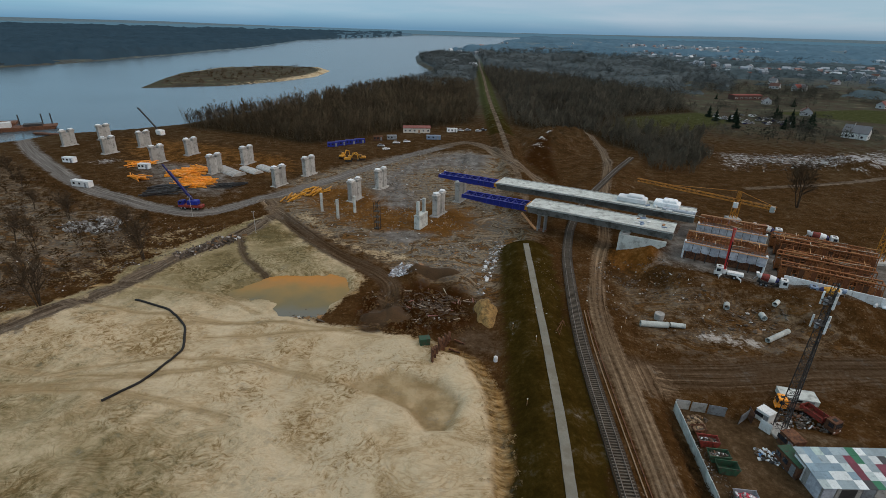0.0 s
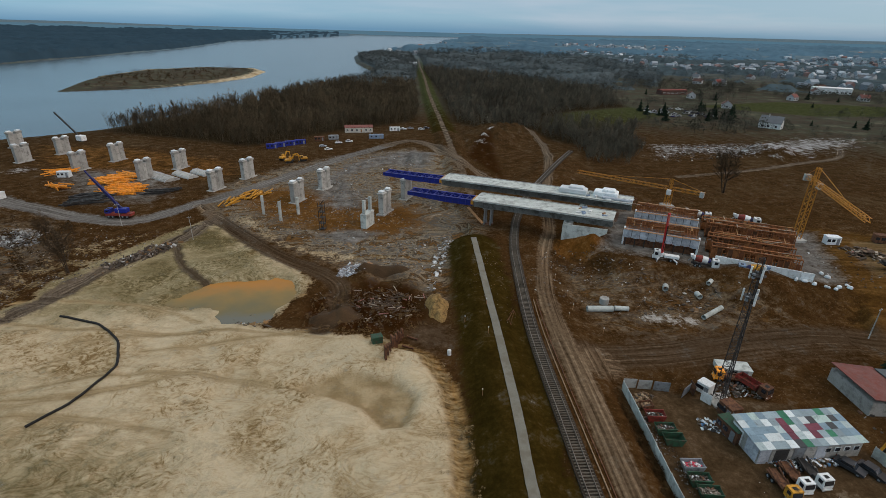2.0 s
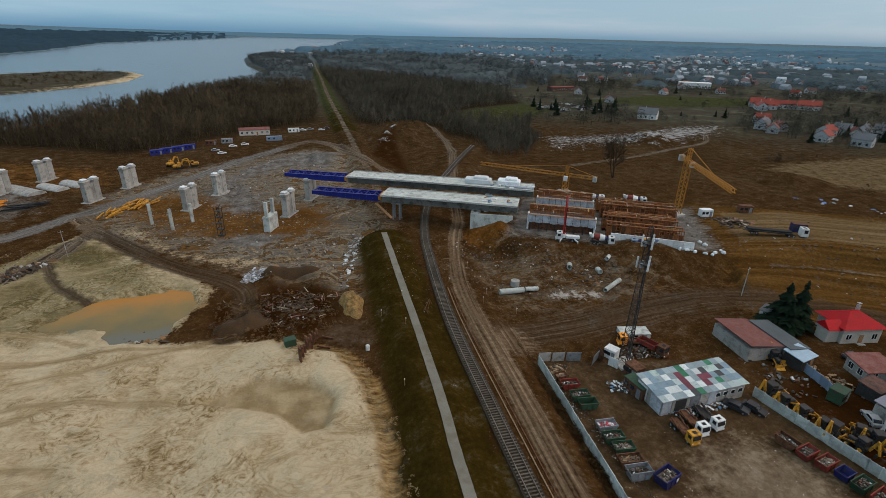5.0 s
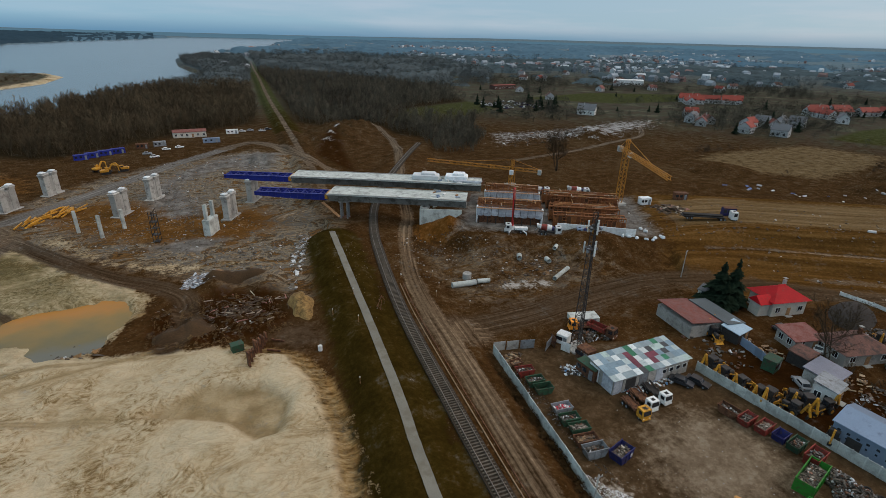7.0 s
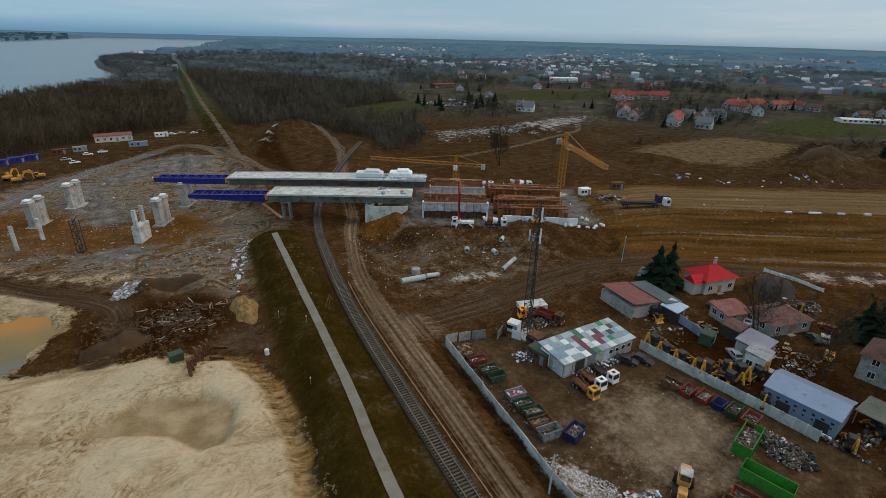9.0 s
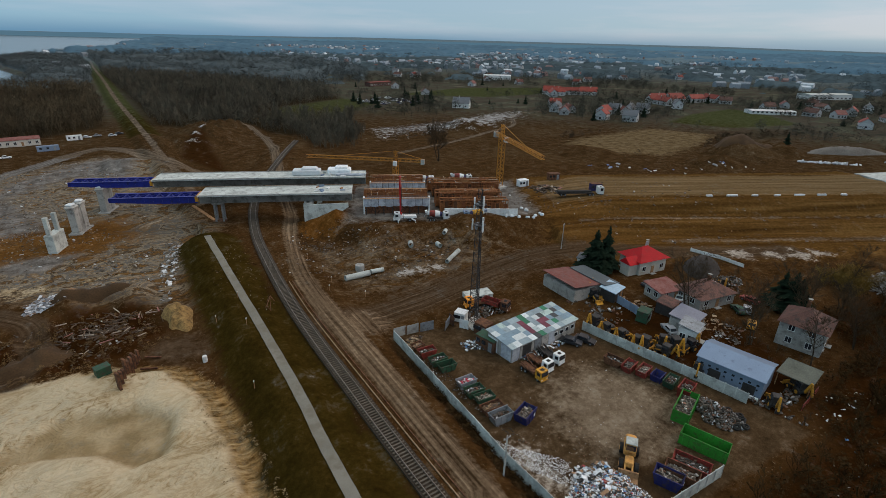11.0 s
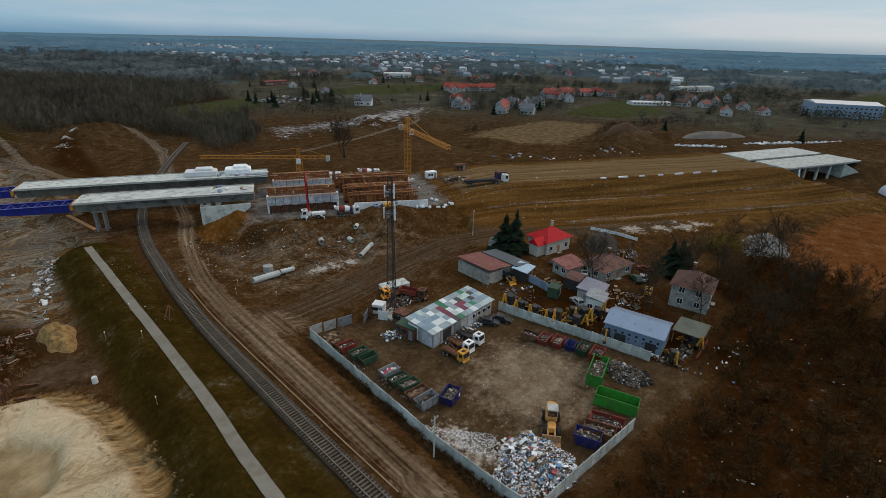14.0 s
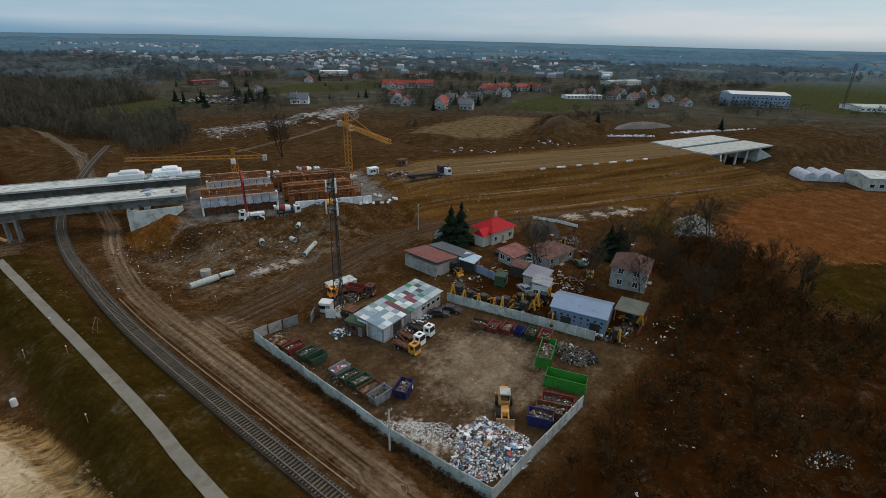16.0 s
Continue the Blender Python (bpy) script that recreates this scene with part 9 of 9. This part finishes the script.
# distance haze is put into the next two wood colours
M_WOODF = mat("hazed_twigs", (0.076, 0.087, 0.088), 0.95, var=0.3, scale=0.03, fine=0.5, bump=0, per="island", spec=0.0)
M_CANO = mat("hazed_crowns", (0.068, 0.084, 0.090), 0.95, var=0.4, scale=0.03, fine=0.5, bump=0, per="", spec=0.0)
M_WOODE = mat("olive_twigs", (0.084, 0.076, 0.058), 0.95, var=0.45, scale=0.045, fine=0.6, bump=0, per="island", spec=0.0)
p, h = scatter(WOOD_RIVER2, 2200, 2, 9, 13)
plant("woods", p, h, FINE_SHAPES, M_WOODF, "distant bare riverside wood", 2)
clear = lambda x, y: line_dist(x, y, RAIL, 40)[0] > 9
p, h = scatter(WOOD_EAST, 2600, 3, 8, 15, clear)
plant("woods", p, h, SHAPES, M_WOODE, "bare brown wood beyond the railway", 3)
p, h = scatter(WOOD_EAST, 1300, 13, 5, 10, clear)
plant("woods", p, h, FINE_SHAPES, M_WOODE, "undergrowth of the bare wood beyond the railway", 13)
p, h = scatter([(104, 250), (126, 246), (150, 280), (132, 300), (112, 292)], 190, 14, 6, 12, clear)
plant("woods", p, h, SHAPES, M_WOODE, "thicket of bare brown trees beside the railway", 14)
p, h = scatter(WOOD_EAST2, 2600, 4, 9, 16, lambda x, y: fbm(x / 75, y / 95, 4) > 0.46)
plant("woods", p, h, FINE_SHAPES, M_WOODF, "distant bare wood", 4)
p, h = scatter(ISLAND, 260, 5, 2, 5, lambda x, y: inside(x, y, ISLAND) > 22)
plant("scrub", p, h, FAR_SHAPES, M_SHRUB, "low dark scrub on the river island", 5, "scrub", 1.8)
p, h = scatter(BRUSH, 3600, 6, 0.9, 2.6, lambda x, y: (np.hypot(x - 60, y) < 130) & (inside(x, y, GREEN_PATCH) < 1) & (inside(x, y, RED_FIELD) < 2) & (y > -90) & (inside(x, y, YARD) < -2))
plant("brush", p, h, FAR_SHAPES, M_SHRUB, "dense dark brown brush and dry bramble", 6, "brush", 1.5)
p, h = scatter([(41, 18), (118, 16), (150, 20), (150, -40), (41, -60)], 420, 16, 3.5, 6.5, lambda x, y: (inside(x, y, YARD) < -4) & (inside(x, y, GREEN_PATCH) < 1) & (np.hypot(x - 92, y - 24) > 14) & (np.hypot(x - 112, y - 24) > 8))
plant("brush", p, h, SHAPES, M_SHRUB, "tall bare shrubs in the brush", 16, "brush", 1.4)
p, h = scatter([(36.2, 20), (39.4, 20), (42.2, 62), (41.4, 72), (38.4, 40)], 420, 7, 0.5, 1.3)
plant("weeds", p, h, FAR_SHAPES, M_SHRUB, "dry weeds along the foot of the yard fence", 7, "weeds", 1.6)
p, h = scatter([(146, 34), (160, 30), (158, 22), (146, 24)], 120, 8, 2.5, 5)
plant("shrub", p, h, SHAPES, mat("ochre_shrub", (0.16, 0.10, 0.02), 0.95, var=0.4, bump=0, per="island"), "ochre-yellow willow shrub beside the branch heap", 8, "shrub", 1.5)
p, h = scatter([(240, 150), (420, 130), (470, 110), (360, 160), (330, 205), (250, 212), (262, 150)], 160, 9, 1.5, 4.5, lambda x, y: inside(x, y, TAN_FIELD) < -1)
plant("scrub", p, h, FAR_SHAPES, M_TWIG, "scrub along the field edges", 9, "scrub", 1.5)

p, h = scatter([(-21, 100), (-20, 112), (-10, 118), (6, 112), (8, 97), (0, 94), (-12, 95)], 700, 29, 0.3, 0.9)
plant("dry_reeds", p, h, FAR_SHAPES, mat("reeds", (0.11, 0.066, 0.026), 0.95, var=0.4, scale=0.4, fine=3, bump=0, per="island"), "dry reeds and roots round the muddy pit", 29, "reeds", 1.8)
p, h = scatter([(-240, 250), (-185, 215), (-140, 180), (-104, 165), (-96, 140), (-102, 108), (-150, 96), (-240, 80)], 1500, 30, 0.8, 3.2)
plant("scrub", p, h, FAR_SHAPES, M_SHRUB, "brown scrub and bramble on the river bank", 30, "scrub", 1.6)
p, h = scatter([(84, 14), (100, 15), (128, 18), (140, 40), (130, 66), (118, 68), (100, 34)], 160, 31, 0.8, 2.6, lambda x, y: (np.hypot(x - 112, y - 24) > 8) & (np.hypot(x - 113, y - 46) > 8) & (np.hypot(x - 88, y - 27) > 9) & (np.hypot(x - 112, y - 60) > 8))
plant("scrub", p, h, SHAPES, M_TWIG, "bare garden shrubs between the houses", 31, "scrub", 1.4)
p, h = scatter([(5.5, 30), (12.6, 30), (13.2, 64), (11, 80), (7, 88), (4, 86), (8, 74), (7, 60)], 240, 27, 0.3, 0.8)
plant("dry_grass", p, h, FAR_SHAPES, mat("dry_tufts", (0.26, 0.185, 0.095), 0.95, var=0.4, scale=0.4, fine=3, bump=0, per="island"), "tufts of dry grass down the steep rim of the sand", 27, "grass", 1.8)
# ---- the far side: town, fields, woods ----

def far_house(x, y, mt_w, mt_r, label, L=10, W=8, H=3.4, rh=3.2, turn=None, kind="gable", floors=1):
    return house(stand(x, y, R.uniform(0, 180) if turn is None else turn), L, W, H, rh, mt_w, mt_r, label, kind, 0.4, floors, fine=False)


M_FARWALL = mat("far_walls", (0.40, 0.41, 0.42), 0.9, var=0.15, scale=0.3)
M_ROOFTER = mat("terracotta_roof", (0.21, 0.038, 0.026), 0.7, var=0.2, scale=0.5)
M_ROOFGR = mat("grey_tile_roof", (0.12, 0.125, 0.135), 0.75, var=0.2, scale=0.5)
wh = far_house(293, 360, M_WHITE, M_ROOFGR, "white house with a steep slate-grey roof and dormers", 15, 9, 4.2, 4.8, 130)
for i in range(3):
    part("dormer", MB().box(-4 + 4 * i, -3.4, 4.8, 1.8, 2.6, 2.0), M_WHITE, wh)
h1 = far_house(350, 250, M_FARWALL, M_ROOFTER, "pale house with a red tiled roof in the village", 11, 9, 4.6, 3.6, 20)
h2 = far_house(362, 232, M_FARWALL, M_ROOFGR, "white gabled house with a grey roof in the village", 11, 8, 4.6, 4.0, 110)
h3 = far_house(330, 470, M_FARWALL, M_ROOFBRN, "white house with a brown roof in the village", 12, 9, 3.6, 3.6, 60)
h4 = far_house(395, 262, M_FARWALL, M_ROOFOLD, "pale house with a faded roof in the village", 10, 8, 3.6, 3.4, 60)
tw_ = far_house(468, 402, M_FARWALL, M_ROOFTER, "pink-red terraced houses with red roofs", 20, 9, 4.2, 4.0, -40, floors=2)
VILLAGE = [(h1, 374, 266, 10), (h2, 392, 268, 100), (h2, 406, 262, 20), (h2, 418, 257, 110), (h4, 345, 285, 40), (h4, 360, 292, 70), (h2, 352, 300, 20),
           (tw_, 474, 414, -40), (tw_, 492, 402, -40), (tw_, 508, 388, -38), (tw_, 486, 424, -40), (tw_, 520, 396, -38), (tw_, 456, 396, 50),
           (tw_, 510, 300, -20), (tw_, 534, 292, -16), (tw_, 560, 284, -14), (tw_, 580, 276, 70), (tw_, 528, 310, -16), (tw_, 552, 304, -14), (tw_, 500, 286, 70),
           (h1, 501, 116, 20), (h4, 537, 94, 40), (h3, 548, 168, 80), (h4, 556, 150, -30), (h3, 570, 118, 30), (h1, 590, 150, 10), (h3, 610, 180, 60), (h2, 640, 150, 20), (h3, 560, 210, -30), (h4, 600, 210, 30), (h3, 650, 200, 70)]
for ob, x, y, tn in VILLAGE:
    copy_thing(ob, stand(x, y, tn))
rv = random.Random(33)
for i in range(80):
    r = 480 + 900 * rv.random() ** 0.8
    a = radians(rv.gauss(34, 16))
    x, y = r * math.sin(a), r * math.cos(a)
    pts_ok = all(float(inside(np.array([x]), np.array([y]), q)[0]) < -10 for q in (GREEN_FIELD, GREEN_FIELD2, RIVER, WOOD_EAST, WOOD_EAST2, WOOD_RIVER2, TAN_FIELD, MEADOW))
    if pts_ok and (x > 240 or y > 520):
        copy_thing(rv.choice((h1, h2, h3, h4, h2, h3)), stand(x, y, rv.uniform(0, 180)))
# long white sheds, glasshouses, blue-grey hall, white tents
def hall(m, L, W, H, wall, roof, label, nwin, rows=2, name="hall"):
    h = thing(name, m, label, "hall")
    part("wall", MB().box(0, 0, -0.5, L, W, H + 0.5), wall, h)
    part("roof", MB().prism([(-W / 2 - .3, H), (W / 2 + .3, H), (0, H + W * 0.06)], -L / 2 - .3, L / 2 + .3, "x"), roof, h)
    for i in range(nwin):
        for j in range(rows):
            x = -L / 2 + (i + 0.5) * L / nwin
            w = part("window", MB().box(x, -W / 2 - 0.02, 1.2 + j * 3.2, L / nwin * 0.55, 0.08, 1.5), M_WHITE, h)
            part("pane", MB().box(x, -W / 2 - 0.07, 1.3 + j * 3.2, L / nwin * 0.48, 0.04, 1.3), M_GLASS, w)
    return h


hall(Matrix.Translation((594, 44, 0)) @ Matrix.Rotation(radians(-66), 4, "Z"), 52, 34, 11.5, M_BGREY, M_WHITE, "large blue-grey hall with two rows of windows and a white roof", 14, 3, "warehouse")
hall(stand(530, 196, -42), 40, 14, 3.0, M_WHITE, M_WHITE, "long low white shed beside the green field", 10, 1)
hall(stand(762, 226, -25), 62, 20, 6, M_WHITE, M_CONC_L, "long low white shed beside the village", 10, 1)
hall(stand(572, 616, -32), 42, 16, 7, M_WHITE, M_WHITE, "long white hall beyond the fields", 10, 1)
hall(stand(640, -60, -60), 60, 30, 4, M_WHITE, M_CONC_L, "low pale glasshouse beyond the new road", 12, 1, "glasshouse")
hall(stand(272, -38, -62), 32, 16, 5.0, M_CONC, M_CONC_L, "pale grey hall with a row of small windows beside the field", 9, 1)
for i in range(3):
    cover(stand(266 + i * 3, -6 - i * 5.0, 28), 12, 5.4, 3.6, "white tent roof beside the pale hall")
# red barns and parked cars far off
hall(stand(336, 584, 12), 36, 10, 5, M_ROOFBRN, M_ROOFTER, "long red-roofed barn by the meadow", 6, 1)
cr_ = car(stand(246, 430, 20), M_WHITE, "white car in the crowded car park", "far cars")
c2 = car(stand(250, 434, 30), M_CARS, "silver car in the crowded car park", "far cars")
c3 = car(stand(240, 426, 30), M_NAVY, "blue car in the crowded car park", "far cars")
for i in range(48):
    copy_thing(rv.choice((cr_, cr_, c2, c3)), stand(232 + rv.uniform(0, 52), 408 + rv.uniform(0, 50), rv.choice((20, 110)) + rv.uniform(-6, 6)))
for i in range(16):
    x, y = 222 + rv.uniform(0, 80), 388 + rv.uniform(0, 70)
    copy_thing(c1, stand(x, y, rv.uniform(0, 360)) @ Matrix.Scale(rv.uniform(0.5, 1.0), 4))
for i in range(26):
    a, r = radians(rv.gauss(48, 16)), rv.uniform(330, 800)
    x, y = r * math.sin(a), r * math.cos(a)
    if all(float(inside(np.array([x]), np.array([y]), q)[0]) < -4 for q in (GREEN_FIELD, TAN_FIELD, SLUSH)) and math.hypot(x - 594, y - 44) > 50:
        copy_thing(c1, stand(x, y, rv.uniform(0, 360)) @ Matrix.Scale(rv.uniform(0.35, 0.85), 4))

# bare trees and dark hedges close round the village houses
M_HEDGE = mat("village_hedge", (0.030, 0.034, 0.024), 0.95, var=0.4, scale=0.1, fine=1, bump=0, per="island")
rh2 = np.random.default_rng(61)
vx = np.array([q[1] for q in VILLAGE] + [350, 362, 293, 468, 570, 530, 440])
vy = np.array([q[2] for q in VILLAGE] + [250, 232, 360, 402, 78, 210, 330])
kk = rh2.integers(0, len(vx), 1100)
hx, hy = vx[kk] + rh2.normal(0, 17, 1100), vy[kk] + rh2.normal(0, 17, 1100)
ok = np.min(np.hypot(hx[:, None] - vx[None], hy[:, None] - vy[None]), 1) > 8.5
plant("hedgerows", list(zip(hx[ok], hy[ok])), rh2.uniform(2.5, 7.5, ok.sum()), FINE_SHAPES, M_HEDGE, "dark hedges and garden trees round the village houses", 61, "hedge", 1.5)
kk = rh2.integers(0, len(vx), 22)
for i in kk:
    a = rh2.uniform(0, 6.28)
    copy_thing(c1, stand(vx[i] + 14 * math.cos(a), vy[i] + 14 * math.sin(a), math.degrees(a)) @ Matrix.Scale(rh2.uniform(0.4, 0.8), 4))

# the far road bridge: two pale decks on columns over a cutting
fb = thing("road_bridge", I4, "low new road bridge with two pale decks on concrete columns", "bridge")
for off in (-5.0, 12.6):
    part("deck_slab", sweep([(-7.2, 6.7), (7.2, 6.7), (7.4, 7.1), (7.4, 7.6), (-7.4, 7.6), (-7.4, 7.1)], 216, 268, off), M_CONC_L, fb)
    for u in (232, 241, 250):
        for o in (-5, 0, 5):
            q = on_road(u, off + o)
            part("column", MB().cyl((q.x, q.y, -1), (q.x, q.y, 6.75), 0.6, n=10), M_CONC_L, fb)
    for u in (225, 257):
        ob = part("abutment_wall", MB().box(0, 0, -1, 1.2, 14.4, 7.7), M_CONC_L, fb)
        ob.matrix_world = road_pose(u, off, 0)
for u, t in ((225, 40), (257, -40)):
    ob = part("wing_wall", MB().prism([(0, -0.5), (0, 6.7), (9, 2.0), (9, -0.5)], -0.3, 0.3, "y"), M_CONC_L, fb)
    ob.matrix_world = road_pose(u, -12, 0, 180 + t if u == 225 else t)

# small trees, hedges and woods between the houses, out to the rim
def far_ring(n, r0, r1, lo, hi, seed, name, label, material, hmin=5, hmax=13, wide=1.0, thick=0.5, shapes=None, grain=None):
    rg = np.random.default_rng(seed)
    a = np.radians(rg.uniform(lo, hi, n * 4))
    r = np.sqrt(rg.uniform(r0 * r0, r1 * r1, n * 4))
    x, y = r * np.sin(a), r * np.cos(a)
    grain = grain or r1 * 0.09
    k = fbm(x / grain, y / grain, seed) > thick
    for q in (RIVER, GREEN_FIELD, GREEN_FIELD2, TAN_FIELD, MEADOW, BLACK_FIELD, SLUSH, FIELD_FAR):
        k &= inside(x, y, q) < -4
    d = line_dist(x, y, ROAD[::8], 60)[0]
    k &= d > 40
    k &= line_dist(x, y, FAR_PATH, 30)[0] > 7
    x, y = x[k][:n], y[k][:n]
    return plant(name, list(zip(x, y)), rg.uniform(hmin, hmax, len(x)), shapes or FAR_SHAPES, material, label, seed, "woods", wide)


# far woods tinted blue: distance haze is mixed into their base colour
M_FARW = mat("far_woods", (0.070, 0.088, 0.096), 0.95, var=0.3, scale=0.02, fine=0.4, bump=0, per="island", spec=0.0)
M_FARW3 = mat("hazed_bank_woods", (0.030, 0.056, 0.078), 0.95, var=0.15, scale=0.01, fine=0.1, bump=0, per="", spec=0.0)
M_FARW2 = mat("hazed_rim_woods", (0.078, 0.140, 0.190), 0.95, var=0.2, scale=0.01, fine=0.1, bump=0, per="", spec=0.0)
far_ring(3600, 400, 900, 6, 100, 51, "hedgerows", "bare trees and hedges among the houses", mat("hedge_twigs", (0.056, 0.055, 0.044), 0.95, var=0.35, scale=0.03, fine=0.5, bump=0, per="island", spec=0.0), 4, 10, 1.35, 0.56, FINE_SHAPES, 38)
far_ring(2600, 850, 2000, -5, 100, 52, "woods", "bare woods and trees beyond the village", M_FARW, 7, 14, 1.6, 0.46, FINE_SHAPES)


def canopy(name, label, material, lo, hi, r0, r1, tall, thick, grain, seed, only=None):
    """Far woods: the closed roof of the crowns, uneven and broken by clearings."""
    na, nr = int((hi - lo) / 0.22), int(math.log(r1 / r0) / 0.011)
    A, RR = np.meshgrid(np.radians(np.linspace(lo, hi, na)), r0 * (r1 / r0) ** np.linspace(0, 1, nr))
    x, y = (RR * np.sin(A)).ravel(), (RR * np.cos(A)).ravel()
    k = np.clip((fbm(x / grain, y / grain, seed) - thick) * 14, 0, 1)
    for q in (RIVER, GREEN_FIELD, GREEN_FIELD2, FIELD_FAR):
        k = np.minimum(k, np.clip((-8 - inside(x, y, q)) / 8, 0, 1))
    if only:
        k = np.minimum(k, np.clip(inside(x, y, only) / 8, 0, 1)) * np.clip((line_dist(x, y, FAR_PATH, 40)[0] - 7) / 6, 0, 1)
    k[(RR.ravel() < r0 * 1.001) | (RR.ravel() > r1 * 0.999)] = 0
    h = tall * (0.72 + 0.55 * (vnoise(x / 11, y / 11, seed + 1) - 0.5) + 0.6 * (vnoise(x / 45, y / 45, seed + 2) - 0.5))
    z = hgrid(x, y) - 1.0 + k * np.maximum(h, 3)
    ii = np.arange(na * nr).reshape(nr, na)
    f = np.stack([ii[:-1, :-1], ii[:-1, 1:], ii[1:, 1:], ii[1:, :-1]], -1).reshape(-1, 4)
    f = f[k[f].max(1) > 0]
    solid(name, fast_mesh(name, np.stack([x, y, z], -1), f, material, True), material, label, "woods", kind="stuff")


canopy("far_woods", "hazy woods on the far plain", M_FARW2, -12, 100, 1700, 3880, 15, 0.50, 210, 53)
# the village crowns carry the haze tint in their colour too
canopy("woods", "woods beyond the village", mat("hazed_village_crowns", (0.056, 0.078, 0.088), 0.95, var=0.35, scale=0.02, fine=0.3, bump=0, per="", spec=0.0), 12, 100, 800, 1750, 11, 0.54, 120, 52)
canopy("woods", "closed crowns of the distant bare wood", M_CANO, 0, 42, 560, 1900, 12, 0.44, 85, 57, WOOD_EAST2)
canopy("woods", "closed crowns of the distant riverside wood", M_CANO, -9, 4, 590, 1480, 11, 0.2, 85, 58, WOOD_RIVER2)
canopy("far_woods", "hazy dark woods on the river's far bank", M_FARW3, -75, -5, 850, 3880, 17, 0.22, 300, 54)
# self-lit blue strip round the horizon, standing in for distance haze
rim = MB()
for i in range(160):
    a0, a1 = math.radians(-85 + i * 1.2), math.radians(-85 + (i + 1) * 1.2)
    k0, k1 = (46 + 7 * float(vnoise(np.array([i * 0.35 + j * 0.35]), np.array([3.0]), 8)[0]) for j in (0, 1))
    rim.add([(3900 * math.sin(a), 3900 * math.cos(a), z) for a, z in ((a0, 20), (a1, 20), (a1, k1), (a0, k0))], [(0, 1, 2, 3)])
M_BLUE = mat("haze_glow", (0.02, 0.03, 0.04), 1.0, var=0.06, scale=0.002, fine=0.02, bump=0, per="", spec=0.0)
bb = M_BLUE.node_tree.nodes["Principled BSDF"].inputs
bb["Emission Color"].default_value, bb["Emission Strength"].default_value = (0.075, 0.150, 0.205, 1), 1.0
solid("backdrop", rim, M_BLUE, "blue-grey band of glowing haze along the horizon", "backdrop", kind="structure")
# far town as one mass of small pale houses
tv, tf = [], []
rt = np.random.default_rng(9)
for i in range(1500):
    a, r = math.radians(rt.normal(36, 22)), rt.uniform(900, 3000)
    x, y = r * math.sin(a), r * math.cos(a)
    if float(fbm(np.array([x / 260]), np.array([y / 260]), 77)[0]) < 0.48 or float(inside(np.array([x]), np.array([y]), RIVER)[0]) > -20 or float(inside(np.array([x]), np.array([y]), WOOD_EAST2)[0]) > 0:
        continue
    L, W, H, rh = rt.uniform(8, 18), rt.uniform(7, 10), rt.uniform(3, 8), rt.uniform(2, 4)
    z = hz0(x, y)
    t = rt.uniform(0, 3.14)
    c, s = math.cos(t), math.sin(t)
    o = len(tv)
    for zz in (0, H):
        for px_, py_ in ((-L / 2, -W / 2), (L / 2, -W / 2), (L / 2, W / 2), (-L / 2, W / 2)):
            tv.append((x + px_ * c - py_ * s, y + px_ * s + py_ * c, z + zz))
    for px_ in (-L / 2, L / 2):
        tv.append((x + px_ * c, y + px_ * s, z + H + rh))
    tf += [(o, o + 1, o + 5, o + 4), (o + 2, o + 3, o + 7, o + 6), (o + 1, o + 2, o + 6, o + 5), (o + 3, o, o + 4, o + 7)]
    tf += [(o + 4, o + 5, o + 9, o + 8), (o + 6, o + 7, o + 8, o + 9), (o + 5, o + 6, o + 9, o + 9), (o + 7, o + 4, o + 8, o + 8)]
# house colours shifted to pale blue-grey: distance haze put into the palette
P_TOWN = palette_mat("hazed_town", ((1, (0.48, 0.52, 0.56)), (3, (0.27, 0.31, 0.35)), (4, (0.16, 0.19, 0.22)), (1, (0.20, 0.12, 0.11))))
tme = bpy.data.meshes.new("town")
tme.from_pydata(tv, [], [tuple(dict.fromkeys(f)) for f in tf])
tme.materials.append(P_TOWN)
solid("far_town", tme, P_TOWN, "far town of small pale houses on the plain", "town", kind="stuff")
